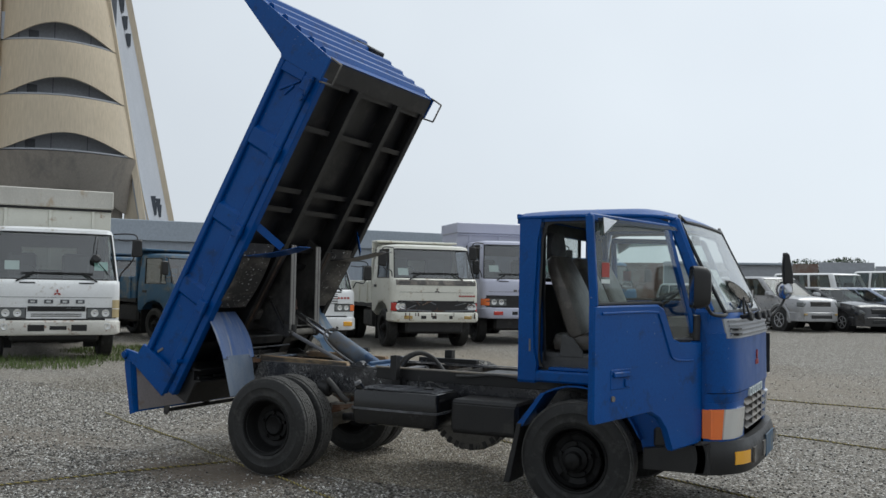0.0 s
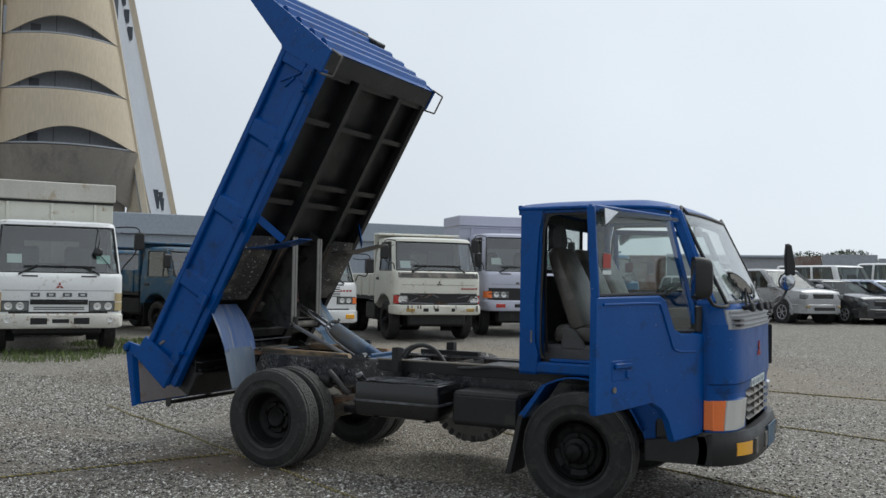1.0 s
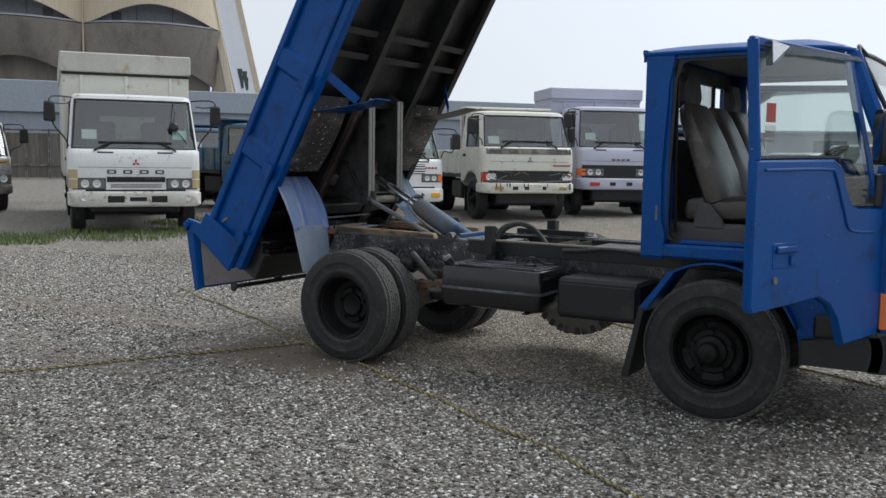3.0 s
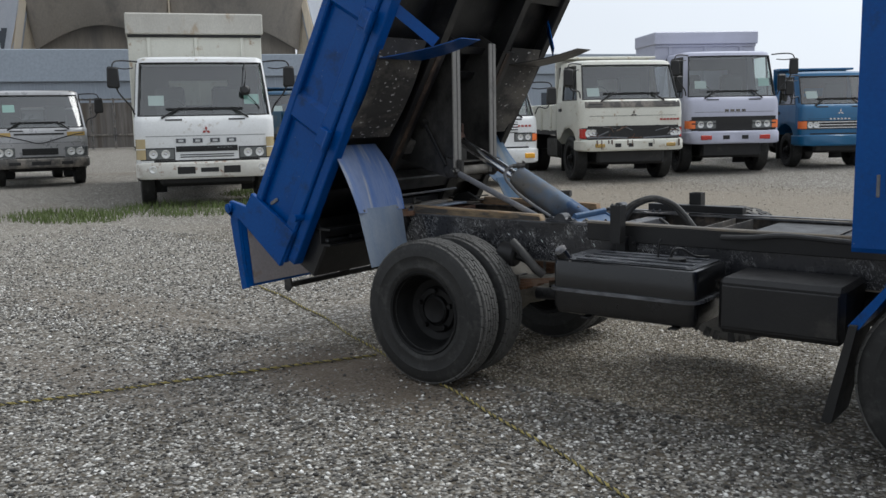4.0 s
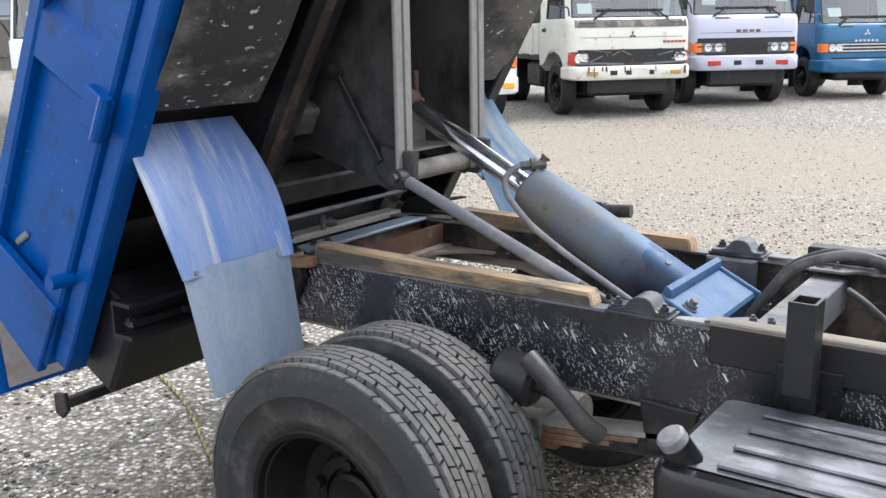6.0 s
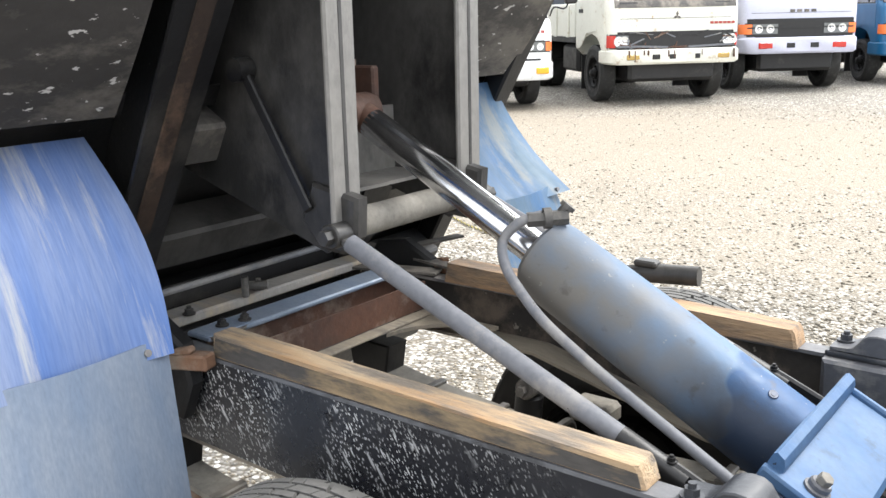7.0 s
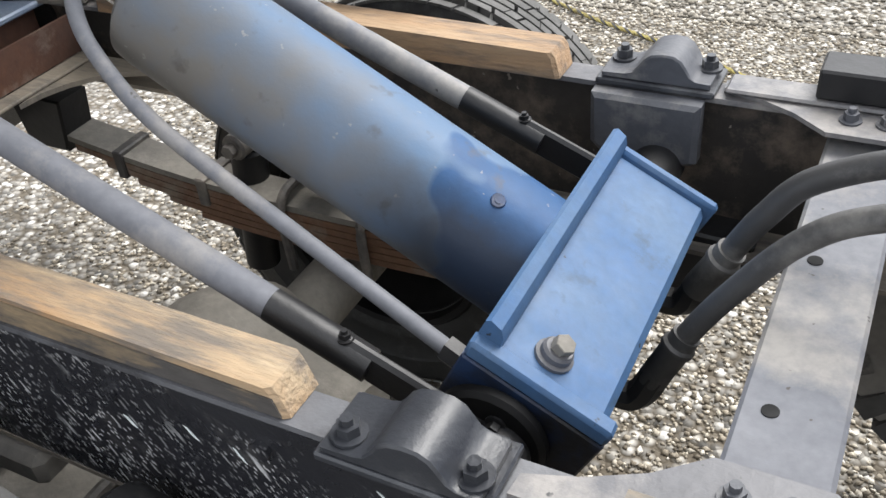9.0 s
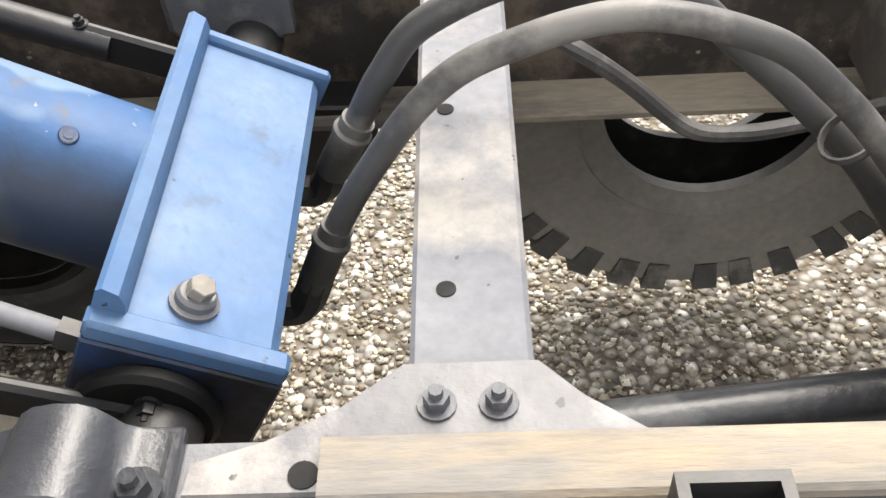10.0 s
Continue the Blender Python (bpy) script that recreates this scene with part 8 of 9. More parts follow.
# its grille plate paints the shade of the hole where the grille is missing
W_FACE = dict(wreck=True, grille=(0.83, 1.09), grille_w=0.93, slats=0, grille_label="black plate for the dark hole of a missing grille", lamps=(0.86, 1.04), lamp_w=0.19, turn_w=0.07, turn=RED, bumper=(0.61, 0.83), badge=1.31,
              slots=((-0.72, 0.10, 0.04, DULL_AMBER), (0.72, 0.10, 0.04, DULL_AMBER), (-0.36, 0.07, 0.045, PLASTIC), (-0.1, 0.06, 0.045, PLASTIC), (0.3, 0.05, 0.045, PLASTIC)), badge_mat=DUSTY_STEEL,
              marks=[(0.54 + 0.07 * i, 0.595 + 0.07 * i, 1.185, 1.22, RED_LABEL) for i in range(6)] + [(-0.97, 0.97, 1.44, 1.56, DUSTY_STEEL), (-0.9, -0.62, 1.5, 1.52, PLASTIC), (0.62, 0.86, 1.5, 1.52, PLASTIC)],
              papers=((-0.76, 1.74, PAPER),), mirrors=(-1,), cargo_h=2.47, lean=-0.34, bumper_label="dented cream bumper with rust", drips=True)
row_truck("dump_truck", "cream medium dump truck with missing grille", at(-5.08, 12.19, -41.9), 2.10, 2.38, 1.60, 0.66, 1.60, CREAM, W_FACE, "dump", CREAM, CREAM, 4.2)
L_FACE = dict(grille=(0.91, 1.20), grille_w=0.90, slats=1, slat_mat=PLASTIC, lamps=(0.955, 1.115), lamp_w=0.42, turn_w=0.16, turn=AMBER, bumper=(0.64, 0.90), lean=-0.30, low_mirror=True, cargo_w=1.16,
              slots=((-0.62, 0.12, 0.05, RED), (0.62, 0.12, 0.05, RED), (-0.2, 0.08, 0.05, PLASTIC), (0.2, 0.08, 0.05, PLASTIC)),
              marks=[(-0.2 + 0.12 * i, -0.12 + 0.12 * i, 1.30, 1.345, DUSTY_STEEL) for i in range(4)], papers=((-0.66, 1.86, PAPER), (0.7, 1.9, GREEN_PAPER)), cargo_h=3.06, cover_len=1.5, cover_mat=LILAC)
row_truck("box_truck", "pale lilac medium truck with tall body", at(-4.03, 14.72, -48.4), 2.0, 2.57, 1.70, 0.68, 1.61, LILAC, L_FACE, "box", LILAC, LILAC, 4.8)
T_FACE = dict(grille=(0.86, 1.04), grille_w=0.5, slats=3, slat_mat=CHROME, lamps=(0.87, 1.03), lamp_w=0.28, turn=AMBER, bumper=(0.5, 0.74), badge=1.22, badge_mat=CHROME,
              papers=((-0.55, 1.6, PAPER),), marks=[(-0.24 + 0.08 * i, -0.19 + 0.08 * i, 1.06, 1.095, CHROME) for i in range(6)], cargo_h=2.2)
row_truck("small_truck", "teal blue light truck with chrome grille", at(-2.48, 16.91, -50.4), 1.75, 2.12, 1.50, 0.58, 1.40, TEAL, T_FACE, "dump", TEAL, TEAL, 3.2, rr=0.39)
TI_FACE = dict(grille=(1.02, 1.22), grille_w=0.42, slats=4, slat_mat=WHITE, lamps=(0.86, 0.99), lamp_w=0.34, turn=AMBER, bumper=(0.44, 0.72),
               slots=((-0.62, 0.1, 0.05, YELLOW), (0.62, 0.1, 0.05, YELLOW)), marks=[(0.34 + 0.075 * i, 0.39 + 0.075 * i, 1.12, 1.16, RED_LABEL) for i in range(5)], papers=((0.5, 1.62, GREEN_PAPER),), cargo_h=1.9)
row_truck("small_truck", "white light truck with slatted front", at(-6.96, 10.24, -38.4), 1.70, 2.06, 1.45, 0.54, 1.33, WHITE, TI_FACE, None, WHITE, WHITE, 3.2, rr=0.39)
row_truck("small_truck", "dull teal light dump truck on weedy gravel", at(-10.78, 10.94, -12.3), 1.7, 2.1, 1.5, 0.56, 1.36, TEAL_DULL, dict(T_FACE, papers=((-0.1, 1.55, PAPER), (0.5, 1.6, PAPER))), "dump", TEAL_DULL, TEAL_DULL, 3.2, rr=0.39)
row_truck("small_truck", "dull teal light dump truck further back", at(-16.01, 13.86, -32.4), 1.8, 2.1, 1.5, 0.56, 1.36, TEAL_DULL, T_FACE, "dump", TEAL_DULL, TEAL_DULL, 3.2, rr=0.39)
D_FACE = dict(grille=(0.70, 0.84), grille_w=0.36, slats=2, slat_mat=PLASTIC, lamps=(0.66, 0.86), lamp_w=0.40, turn_w=0.06, turn=HEADLAMP, bumper=(0.42, 0.63), chevron=1.06, dark_lamps=False,
              slots=((0.0, 0.2, 0.05, PLASTIC), (-0.52, 0.12, 0.04, PLASTIC), (0.52, 0.12, 0.04, PLASTIC)), papers=((-0.55, 1.7, GREEN_PAPER),), cargo_h=1.7, bed_h=0.4, lean=-0.55, mirrors=(1,),
              marks=[(k * 0.56, k * 0.93, 1.10, 1.185, DULL_AMBER) for k in (-1, 1)] + [(-0.5, 0.5, 1.13, 1.165, PLASTIC)])
row_truck("small_truck", "silver light truck with rusty roof rack", at(-16.15, 6.25, -26.4), 1.98, 2.1, 1.55, 0.55, 1.28, SILVER, D_FACE, "dump", SILVER, DUSTY_STEEL, 3.4, rr=0.38)


# ---- parked cars ----
CAR_GLASS = glass("car_windscreen_glass", (0.6, 0.66, 0.64), low=0.07, high=0.22)
def car_wheel(parent, x, y, r, k):
    """A car wheel with a six-spoke alloy rim."""
    hub = new("wheel")
    hub.matrix_basis = Matrix.Translation((x, y, r))
    hub.parent = parent
    b, o = r * 0.62, k * 0.10
    part("tyre", Shape().rev(tyre_profile(r, 0.20, b), (0, 0, 0), (0, 1, 0), 40, closed=True), TYRE, hub)
    rim = part("rim", Shape().rev([(b + 0.012, o * 0.9), (b + 0.004, o), (b - 0.02, o * 0.9), (b - 0.03, o * 0.3)], (0, 0, 0), (0, 1, 0), 32), SILVER, hub)
    part("brake_disc", Shape().cyl((0, o * 0.2, 0), (0, o * 0.32, 0), b * 0.97, 28), RIM_BLACK, rim)
    for i in range(6):
        a = math.pi * i / 3 + 0.2
        c, s = math.cos(a), math.sin(a)
        part("spoke", Shape().bar((0.04 * c, o * 0.86, 0.04 * s), ((b - 0.02) * c, o * 0.80, (b - 0.02) * s), 0.055, 0.022, 0.006, up=(-s, 0, c)), SILVER, rim)
    part("hub_cap", Shape().rev([(0.065, o * 0.7), (0.06, o * 0.93), (0.03, o * 0.98), (0.0, o * 0.98)], (0, 0, 0), (0, 1, 0), 20), SILVER, rim)


def car(name, label, m, L, W, H, belt, nose, paint, rear_up, ride=0.2, rw=0.32, van=False, lower=None, slope=0.16, tall=False):
    """A parked car: x forward, origin under its front end."""
    t = thing(name, label, "car", "row of parked cars", m=m)
    h = W / 2
    sill = ride + 0.12
    f = -0.14 * L if not van else -0.05 * L
    hood = f - (0.10 * L if not van else 0.06 * L)
    fx, rx = -0.19 * L, -0.81 * L

    def top_z(x):
        if x < hood:
            return belt
        u_ = (x - hood) / (0 - hood)
        return belt + (nose - belt) * u_ ** 1.4 - 0.16 * max(0.0, (u_ - 0.86) / 0.14) ** 2

    def half(x):
        e_f, e_r = max(0.0, (x + 0.55) / 0.55), max(0.0, (-L + 0.4 - x) / 0.4)
        return h * (1 - 0.26 * e_f ** 2.6 - 0.10 * e_r ** 2.5)
    xs_ = [-L, -L + 0.05, -L + 0.2, -L + 0.45, -0.7 * L, -0.5 * L, -0.35 * L, hood - 0.05, hood, hood * 0.75, hood * 0.5, hood * 0.3, hood * 0.15, -0.07, -0.02, 0.0]
    v, f_ = [], []
    for x in xs_:
        w_, tz = half(x), top_z(x)
        ring = [(-0.93, sill - 0.04), (-0.985, sill + 0.12), (-1.0, sill + 0.3), (-0.985, tz - 0.12), (-0.93, tz - 0.03), (-0.75, tz), (-0.3, tz + 0.025), (0.3, tz + 0.025), (0.75, tz), (0.93, tz - 0.03), (0.985, tz - 0.12), (1.0, sill + 0.3), (0.985, sill + 0.12), (0.93, sill - 0.04)]
        v += [(x, a_ * w_, z_) for a_, z_ in ring]
    nr = 14
    for i in range(len(xs_) - 1):
        for j in range(nr):
            q_ = (j + 1) % nr
            f_.append((i * nr + j, i * nr + q_, (i + 1) * nr + q_, (i + 1) * nr + j))
    f_ += [tuple(range(nr)), tuple(range((len(xs_) - 1) * nr, len(xs_) * nr))]
    body = part("body", Shape().add(v, f_), paint, t)
    for k in (-1, 1):
        for cx in (fx, rx):
            part("wheel_well", Shape().cyl((cx, k * (h - 0.3), rw + 0.02), (cx, k * (h + 0.004), rw + 0.02), rw + 0.055, 24), PLASTIC, body)
    part("lower_trim", Shape().box(-L * 0.66, -L * 0.34, -h + 0.01, h - 0.01, ride, sill + 0.02, 0.03), lower or PLASTIC, t)
    rf = hood - (slope * L if not van else 0.07 * L)
    rb = -L + (0.12 if rear_up else 0.18 * L)
    rows = [(belt - 0.05, hood + 0.02, -L + 0.04, h - 0.04, 0.14, 0.12, 0.05), (belt, hood, -L + 0.05, h - 0.05, 0.14, 0.12, 0.05)]
    rows += [(belt + (H - 0.09 - belt) * f, hood + (rf - hood) * f, -L + 0.05 + (rb + L - 0.05) * f, h - 0.05 - 0.12 * f ** 1.3, 0.14, 0.12, 0.05 + 0.05 * f) for f in (0.35, 0.7, 1)]
    rows += [(H - 0.04, rf - 0.07, rb, h - 0.21, 0.16, 0.14, 0.1), (H - 0.01, rf - 0.22, rb + 0.06, h - 0.28, 0.2, 0.2, 0.1), (H, rf - 0.5, rb + 0.25, h - 0.42, 0.2, 0.2, 0.1)]
    fr = (0.05, 0.36, 0.40, 0.70, 0.74, 0.95)
    part("roof", shell(rows, fr, lambda i, j: 1 <= i <= 3 and (j <= 3 or j in (7, 9, 11, 14))), paint, t)
    g = pane_points(rows, fr, 1, 4, 0, 4, 0, 0.01)
    part("windscreen", pane(g), CAR_GLASS, t)
    part("windscreen_seal", seal(g, 0.012), PLASTIC, t)
    part("rear_window", pane([[(p[0] + 0.01, p[1], p[2]) for p in outline(r, fr)[14:]] + [(p[0] + 0.01, -p[1], p[2]) for p in reversed(outline(r, fr)[14:-1])] for r in rows[1:5]]), DARK_GLASS, t)
    for k in (-1, 1):
        for j in (7, 9, 11):
            g = pane_points(rows, fr, 1, 4, j, j + 1, k, 0.008)
            part("side_window", pane(g), DARK_GLASS, t)
            part("window_seal", seal(g, 0.011), PLASTIC, t)
        part("door_mirror", Shape().prism([(hood - 0.30, belt + 0.0), (hood - 0.14, belt - 0.03), (hood - 0.08, belt + 0.03), (hood - 0.12, belt + 0.12), (hood - 0.26, belt + 0.14), (hood - 0.31, belt + 0.1)], "y", k * (h - 0.03), k * (h + 0.18), 0.03), paint, t)
        hl = Shape(pose(-0.17, k * (h - 0.30), 0, 0, 0, -k * 26))
        if tall:
            hl.box(-0.10, 0.15, -0.2, 0.22, nose - 0.25, nose - 0.09, 0.03)
        else:
            hl.prism([(0.12, nose - 0.26), (0.15, nose - 0.20), (-0.06, nose - 0.06), (-0.28, nose + 0.02), (-0.30, nose - 0.04), (-0.08, nose - 0.2)], "y", -0.18, 0.2, 0.03)
        part("headlight", hl, HEADLAMP, t, "clear headlight")
        part("lower_lamp", Shape().box(-0.12, -0.035 if not tall else 0.04, k * (h - 0.37), k * (h - 0.25), sill + 0.1, sill + 0.16, 0.01), DULL_AMBER if tall else CLEAR, t)
        for x in (fx, rx):
            car_wheel(t, x, k * (h - 0.085), rw, k)
            if tall:
                part("wheel_arch", Shape().tube([(x + (rw + 0.11) * math.cos(radians(a_)), k * (h - 0.01), rw + 0.03 + (rw + 0.11) * math.sin(radians(a_))) for a_ in range(-12, 193, 17)], 0.05, 8, 2, flat=0.8), paint, t)
    for i in range(3):
        z = nose - 0.21 + 0.045 * i
        part("grille_bar", Shape().box(0.0, 0.022, -h + 0.52, h - 0.52, z, z + 0.012, 0.003), DUSTY_STEEL if tall else PLASTIC, t)
    part("grille", Shape().box(-0.03, 0.012, -h + 0.5, h - 0.5, nose - 0.24, nose - 0.08, 0.015), PLASTIC, t)
    part("bumper", Shape().prism([(-0.5, -h - 0.01), (-0.3, -h + 0.0), (-0.08, -h + 0.16), (0.05, -h + 0.4), (0.07, 0), (0.05, h - 0.4), (-0.08, h - 0.16), (-0.3, h), (-0.5, h + 0.01)], "z", ride + 0.02, sill + 0.2, 0.02), lower or paint, t)
    part("air_intake", Shape().box(0.0, 0.075, -h + 0.5, h - 0.5, sill + 0.0, sill + 0.11, 0.01), PLASTIC, t)
    s = Shape()
    for y in (-0.38, 0.38):
        s.box(rf - 0.55, rf - 0.4, y - 0.24, y + 0.24, belt - 0.15, belt + 0.42, 0.05)
    s.box(hood - 0.5, hood - 0.1, -h + 0.15, h - 0.15, belt - 0.1, belt + 0.02, 0.04)
    part("interior", s, DARK_TRIM, t)
    return t


car("off_road_car", "silver off-road estate car with tall tyres", at(2.02, 25.33, -44.4), 4.6, 1.8, 1.78, 1.14, 1.06, SILVER, True, 0.32, 0.37, lower=SILVER, tall=True)
car("hatchback", "black hatchback car with pale headlights", at(3.72, 26.46, -46.4), 4.0, 1.7, 1.45, 0.98, 0.84, BLACK_CAR, True, 0.18, 0.31, slope=0.26)
car("hatchback", "pale blue hatchback car", at(5.44, 26.99, -46.4), 4.2, 1.72, 1.46, 0.98, 0.84, PALE_BLUE_CAR, True, 0.18, 0.31, slope=0.26)
car("hatchback", "silver hatchback car on gravel", at(7.37, 27.71, -46.4), 4.2, 1.72, 1.46, 0.98, 0.84, SILVER, True, 0.18, 0.31, slope=0.26)
car("estate_car", "silver estate car on gravel", at(-0.48, 26.63, -44.4), 4.4, 1.74, 1.5, 1.02, 0.9, SILVER, True, 0.2, 0.31)
car("van", "white van with a high roof", at(3.02, 33.90, -44.4), 4.7, 1.8, 2.0, 1.2, 1.0, WHITE, True, 0.2, 0.32, van=True)
car("van", "white van with dark windows", at(6.10, 35.77, -44.4), 4.6, 1.8, 2.15, 1.25, 1.0, WHITE, True, 0.2, 0.32, van=True)
car("van", "pale grey van with dark windows", at(8.48, 35.17, -44.4), 4.6, 1.8, 2.0, 1.2, 1.0, SILVER, True, 0.2, 0.32, van=True)

# ---- buildings ----
PANEL_CREAM = material("cream_concrete_panel", (0.68, 0.575, 0.43), (0.62, 0.52, 0.38), rough=0.8, scale=0.2, fine=8, bump=0.03, dirt=(0.5, 0.43, 0.34), amount=0.16, dirt_scale=0.35, stretch=(1.5, 1.5, 0.15))
PANEL_GREY = material("grey_wall_panel", (0.44, 0.46, 0.5), (0.4, 0.42, 0.46), rough=0.8, scale=0.2, fine=6, bump=0.05)
PANEL_DARK = material("dark_grey_wall", (0.2, 0.21, 0.23), (0.16, 0.17, 0.19), rough=0.8, scale=0.3, fine=6, bump=0.05)
BASE_BROWN = material("weathered_concrete", (0.36, 0.31, 0.25), (0.29, 0.25, 0.205), rough=0.85, scale=0.25, fine=8, bump=0.1, stretch=(1.5, 1.5, 0.2), dirt=(0.19, 0.165, 0.14), amount=0.3, dirt_scale=0.3)
SHED_BLUE = material("pale_blue_sheet_wall", (0.36, 0.41, 0.47), (0.33, 0.37, 0.43), rough=0.6, scale=0.2, fine=8, bump=0.05, stretch=(3, 3, 0.2))
SHED_ROOF = material("blue_grey_sheet_roof", (0.40, 0.45, 0.52), (0.36, 0.41, 0.47), rough=0.55, scale=0.3, fine=8, bump=0.05)
RUST_WALL = material("rusty_sheet_wall", (0.3, 0.28, 0.26), (0.2, 0.16, 0.13), rough=0.8, scale=0.15, fine=4, bump=0.1, dirt=(0.16, 0.07, 0.045), amount=0.5, dirt_scale=0.25)
LEAF = material("hedge_leaf", (0.035, 0.07, 0.02), (0.025, 0.05, 0.014), rough=0.7, scale=1.5, bump=0.0)
GRASS = material("yellow_green_grass", (0.15, 0.20, 0.06), (0.10, 0.135, 0.04), rough=0.8, scale=2, bump=0.0)

# tower: local x to the viewer, y along the front, two bays on either side of a centre line
tower = thing("tower", "tall cream tower with arched barrel bands", "building", m=at(-47.06, 32.95, -37.6))
PITCH, Z_BASE, HALF = 3.5, 9.2, 8.4


def taper(z):
    return 1 - 0.0219 * (z - 9.0)


for k in (-1, 1):
    for i in range(5):
        z0, z1 = Z_BASE + PITCH * i, Z_BASE + PITCH * (i + 1) - 0.06

        def band(a, b):
            arch_ = 1.15 * max(0.0, math.sin(math.pi * min(1, max(0, (a - 0.03) / 0.94)))) ** 1.1
            zz0 = z0 + arch_
            z = zz0 + (z1 - zz0) * b
            hw = HALF * taper(z)
            return (1.9 * math.sin(math.pi * a) ** 0.8 + (0.5 if b < 1 else 0.45) - 0.05 * (z - 9), k * (0.06 + (hw - 0.06) * a), z)
        part("barrel_band", Shape().sheet(band, 28, 5, (-0.25, 0, 0)), PANEL_CREAM, tower, "cream curved concrete band")
        s = Shape()
        s.box(-0.4, 0.38, k * 0.1, k * HALF * taper(z0 + 1) * 0.95, z0, z0 + 1.75)
        rec = part("recessed_wall", s, PANEL_GREY, tower)
        for y in (1.1, 3.2, 5.4):
            part("wall_joint", Shape().box(0.37, 0.40, k * y, k * (y + 0.05), z0, z0 + 1.7), PANEL_DARK, rec)
        part("slit_window", Shape().box(0.37, 0.43, k * 2.0 - 0.3, k * 2.0 + 0.3, z0 + 0.15, z0 + 0.8, 0.02).box(0.43, 0.45, k * 2.0 - 0.12, k * 2.0 - 0.02, z0 + 0.15, z0 + 0.72), PANEL_DARK, rec)
        # unseen ledge, kept pale to bounce light up into the recess
        part("band_soffit", Shape().sheet(lambda a, b: (-1.2 + (1.9 * math.sin(math.pi * a) ** 0.8 + 1.6 - 0.05 * (z0 - 9)) * b, k * (0.06 + HALF * taper(z0) * a * 0.99), z0 - 0.02), 16, 2, (0, 0, 0.1)), PANEL_GREY, tower)
    # flared base under the lowest band
    part("flared_base", Shape().sheet(lambda a, b: ((1.9 * math.sin(math.pi * a) ** 0.8 + 0.6) * (1 - 0.55 * b) - 0.6 * b, k * (0.05 + HALF * (1 - 0.05 * b) * a), Z_BASE - 0.1 - (3.6 - 1.5 * math.sin(math.pi * a)) * b), 24, 6, (-0.2, 0, 0)), BASE_BROWN, tower, "weathered brown flared base")
    part("base_wall", Shape().box(-6, -0.9, k * 0.1, k * (HALF - 0.5), 0, Z_BASE), BASE_BROWN, tower)
    s = Shape()
    s.add([(0.3, k * (HALF + 1.1), 4.5), (-9.0, k * (HALF + 4.2), 4.5), (-8.0, k * 7.0, 29), (-0.8, k * (HALF * taper(29) + 0.1), 29),
           (0.3, k * (HALF + 0.5), 4.5), (-9.0, k * (HALF + 3.4), 4.5), (-8.0, k * 6.3, 29), (-0.8, k * (HALF * taper(29) - 0.5), 29)], [(0, 1, 2, 3), (4, 7, 6, 5), (0, 3, 7, 4), (1, 5, 6, 2), (3, 2, 6, 7), (0, 4, 5, 1)])
    c_ = Shape().add([(0.42, k * HALF, Z_BASE + 0.1), (-0.9, k * HALF * 0.95, Z_BASE - 4.4), (0.25, k * (HALF + 1.15), Z_BASE - 4.4),
                      (-0.1, k * HALF, Z_BASE + 0.1), (-1.4, k * HALF * 0.95, Z_BASE - 4.4), (-0.3, k * (HALF + 1.15), Z_BASE - 4.4)], [(0, 1, 2), (3, 5, 4), (0, 3, 4, 1), (1, 4, 5, 2), (2, 5, 3, 0)])
    part("corner_panel", c_, PANEL_CREAM, tower)
    wing = part("side_wall", s, PANEL_GREY, tower, "pale grey leaning side wall")
    edge = Shape()
    edge.bar((-9.0, k * (HALF + 4.25), 4.5), (-8.0, k * 7.05, 29.2), 0.5, 0.5)
    part("edge_rib", edge, PANEL_CREAM, tower)
    s = Shape()
    s.bar((0.45, k * (HALF + 0.75), 4.6), (-0.6, k * (HALF * taper(29) + 0.05), 29), 0.5, 0.4)
    part("edge_rib", s, PANEL_CREAM, tower)
    for i in range(6):
        f = 0.05 + 0.018 * i if i < 2 else 0.55 + 0.05 * (i - 2)
        z = 4.5 + 24.5 * f
        for j in ((0.35, 0.55) if i < 2 else (0.6,)):
            y = (HALF + 1.1 + 3.1 * j) * (1 - f) + (HALF * taper(29) + 0.1 + (6.9 - HALF * taper(29)) * j) * f + 0.02
            x = (0.3 - 9.3 * j) * (1 - f) + (-0.8 - 6.7 * j) * f
            part("window", Shape().box(x - 0.26, x + 0.26, k * (y - 0.3), k * (y + 0.05), z, z + 0.9), DARK_GLASS_BACK, wing)
part("core", Shape().box(-7.5, -1.2, -HALF * 0.85, HALF * 0.85, 0, 29), PANEL_DARK, tower)
part("centre_rib", Shape().box(-0.5, 0.5, -0.05, 0.05, 5.5, 29), PANEL_CREAM, tower)


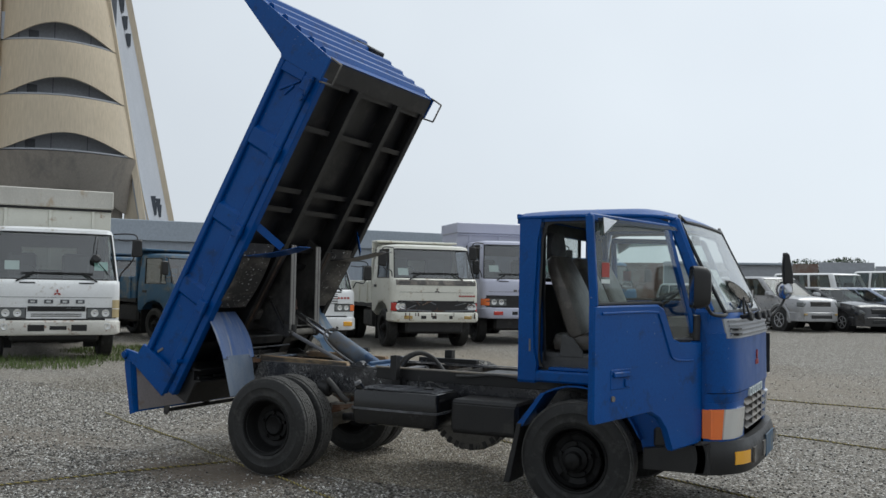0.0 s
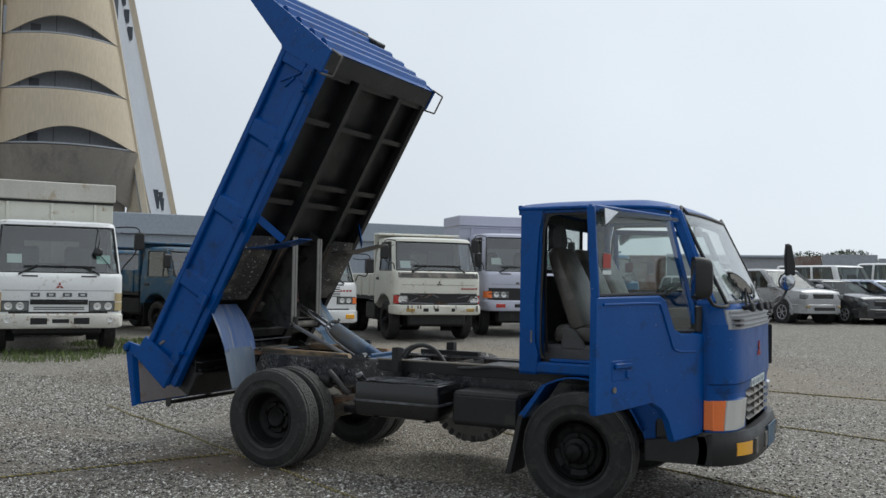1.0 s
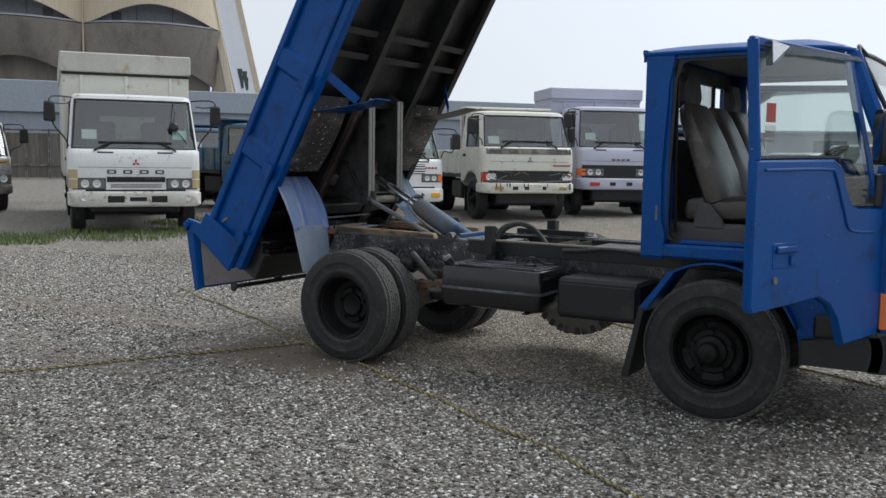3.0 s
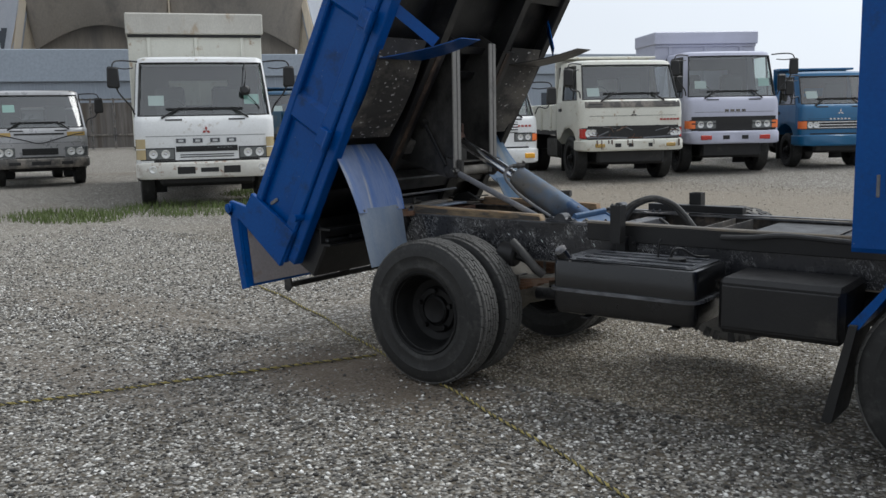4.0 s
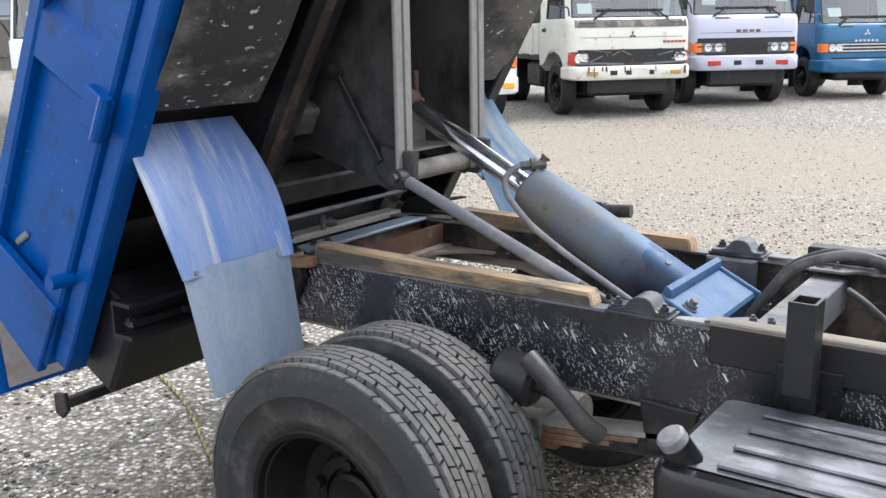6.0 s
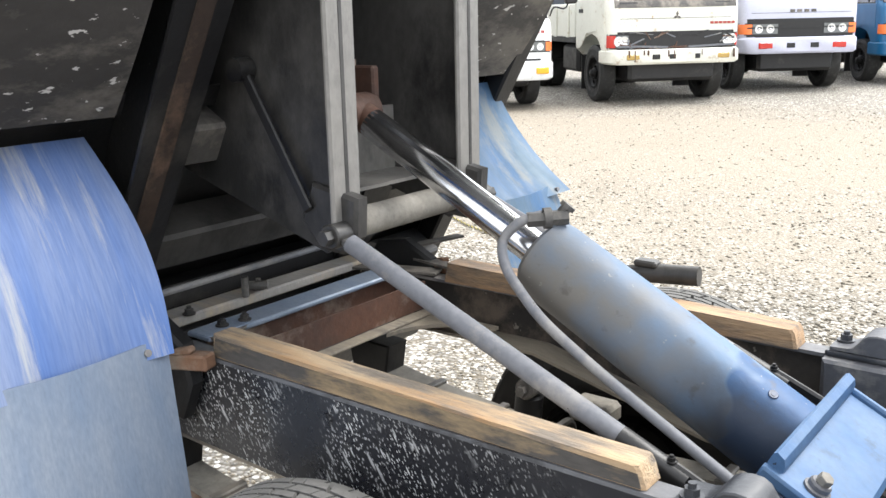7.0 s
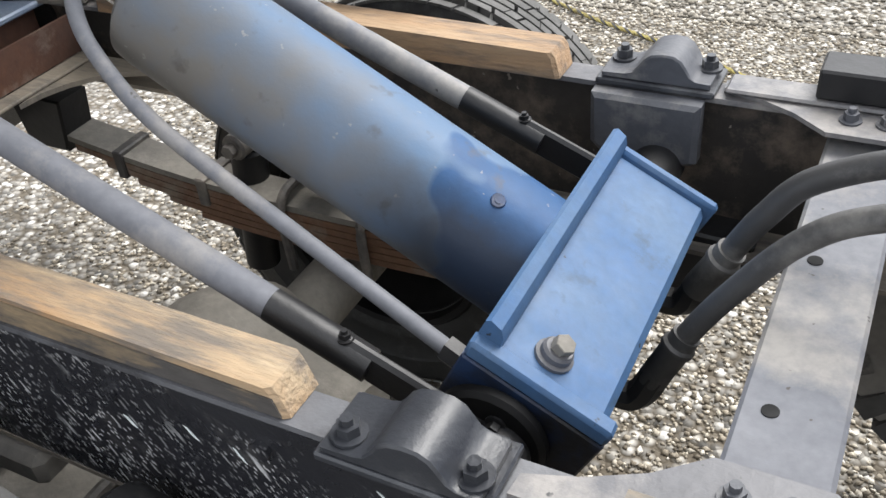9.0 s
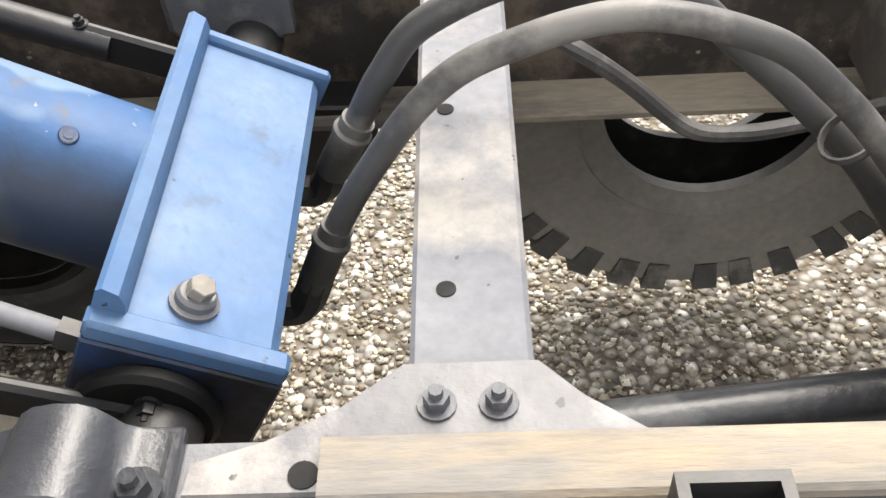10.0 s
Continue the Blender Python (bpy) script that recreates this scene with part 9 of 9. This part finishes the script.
def shed(name, label, m, L, D, eave, top, wall, roof, windows=0):
    t = thing(name, label, "building", m=m)
    part("wall", Shape().box(-D, 0, -L / 2, L / 2, 0, eave, 0.02), wall, t)
    part("fascia", Shape().box(-D - 0.2, 0.25, -L / 2 - 0.2, L / 2 + 0.2, eave, top, 0.03), roof, t)
    for i in range(int(L / 2.4)):
        y = -L / 2 + 1.2 + 2.4 * i
        part("panel_joint", Shape().box(-0.01, 0.02, y, y + 0.04, 0, eave), SHED_ROOF, t)
    for i in range(windows):
        y = -L / 2 + (i + 0.7) * L / windows
        w = part("window", Shape().box(-0.02, 0.03, y - 0.8, y + 0.8, 1.2, 2.3), DARK_GLASS_BACK, t)
        part("window_frame", Shape().box(0.03, 0.06, y - 0.85, y + 0.85, 1.15, 1.22).box(0.03, 0.06, y - 0.03, y + 0.03, 1.22, 2.3), PANEL_GREY, w)
    return t


shed("warehouse", "long pale blue-grey warehouse with flat fascia", at(-31.40, 38.81, -37.4), 34, 10, 3.4, 4.6, SHED_BLUE, SHED_ROOF, 5)
shed("shed", "low pale blue-grey shed behind a fence", at(-44.30, 17.32, -37.4), 22, 8, 3.3, 4.9, SHED_BLUE, SHED_ROOF, 0)
FENCE_GREY = material("weathered_sheet_fence", (0.22, 0.20, 0.18), (0.13, 0.12, 0.115), rough=0.85, scale=1.2, fine=12, bump=0.1, stretch=(4, 4, 0.25), dirt=(0.10, 0.085, 0.07), amount=0.4, dirt_scale=0.8)
fence = thing("fence", "grey sheet fence with posts", "fence", m=at(-35.15, 20.65, -37.4))
for i in range(14):
    y = -7 + i
    part("post", Shape().box(-0.05, 0.05, y - 0.04, y + 0.04, 0, 2.3), DUSTY_STEEL, fence)
    part("sheet", Shape().box(-0.02, 0.02, y + 0.05, y + 0.95, 0.05, 2.1), FENCE_GREY, fence)
for z in (0.6, 2.2):
    part("rail", Shape().box(0.05, 0.1, -7.1, 7.1, z, z + 0.08), DUSTY_STEEL, fence)

far = thing("boundary_wall", "long rust-stained boundary wall", "wall", kind="structure", m=at(2.57, 61.94, -87.3))
for i in range(24):
    y = -42 + 3.5 * i
    part("panel", Shape().box(-0.1, 0.1, y + 0.03, y + 3.47, 0, 2.75 + 0.12 * ((i * 7) % 3)), RUST_WALL if (i * 5) % 7 < 3 else PANEL_GREY, far)
hut = thing("site_hut", "pale grey site hut by the wall", "building", m=at(-5.43, 52.26, -82.3))
part("wall", Shape().box(-3, 0, -3.5, 3.5, 0, 2.6, 0.03), PANEL_GREY, hut)
part("roof", Shape().box(-3.3, 0.3, -3.8, 3.8, 2.6, 2.75, 0.03), SHED_ROOF, hut)
part("window", Shape().box(-0.02, 0.03, -1.2, 0.6, 1.3, 2.2), DARK_GLASS_BACK, hut)


def leaf_cloud(name, label, category, boxes, count, size, mat_, seed, kind="", up=False):
    """Many small leaf blades in loose clumps."""
    rng = np.random.default_rng(seed)
    v, f = [], []
    for _ in range(count):
        cx, cy, cz, rx, ry, rz = boxes[rng.integers(len(boxes))]
        d = rng.normal(size=3)
        d /= np.linalg.norm(d)
        rad = rng.uniform(0.3, 1.0) ** 0.5
        p = np.array((cx, cy, cz)) + d * rad * np.array((rx, ry, rz))
        if up:
            a = rng.uniform(0, 6.28)
            w = np.array((math.cos(a), math.sin(a), 0)) * size * 0.08
            h = np.array((rng.normal() * 0.3, rng.normal() * 0.3, 1)) * size * rng.uniform(0.5, 1.2)
            p[2] = ground_z(p[1])
            q = [p - w, p + w, p + h]
        else:
            a, b = rng.normal(size=3), rng.normal(size=3)
            a = a / np.linalg.norm(a) * size
            b = b / np.linalg.norm(b) * size * 0.6
            q = [p - a, p + b, p + a]
        n_ = len(v)
        v += [tuple(x) for x in q]
        f.append((n_, n_ + 1, n_ + 2))
    me = bpy.data.meshes.new(name)
    me.from_pydata(v, [], f)
    me.materials.append(mat_)
    return tagged(new(name, me), label, category, kind=kind)


rng = random.Random(5)
leaf_cloud("hedge", "dark green hedge top behind the wall", "hedge", [(-3.1 + 2.2 * i + rng.uniform(-1, 1), 70 + rng.uniform(-2, 2), 3.0 + rng.uniform(-0.3, 0.4), 2.0, 1.2, 0.8) for i in range(12)], 9000, 0.16, LEAF, 2, "stuff")
leaf_cloud("grass", "yellow-green weeds in front of the box truck", "grass", [(-9.09, 4.57, 0, 1.4, 1.0, 0), (-8.71, 6.55, 0, 0.9, 1.2, 0), (-10.27, 7.62, 0, 0.8, 1.2, 0), (-9.76, 2.99, 0, 1.2, 0.8, 0), (-11.11, 1.65, 0, 1.4, 0.8, 0)], 5000, 0.11, GRASS, 8, "stuff", up=True)
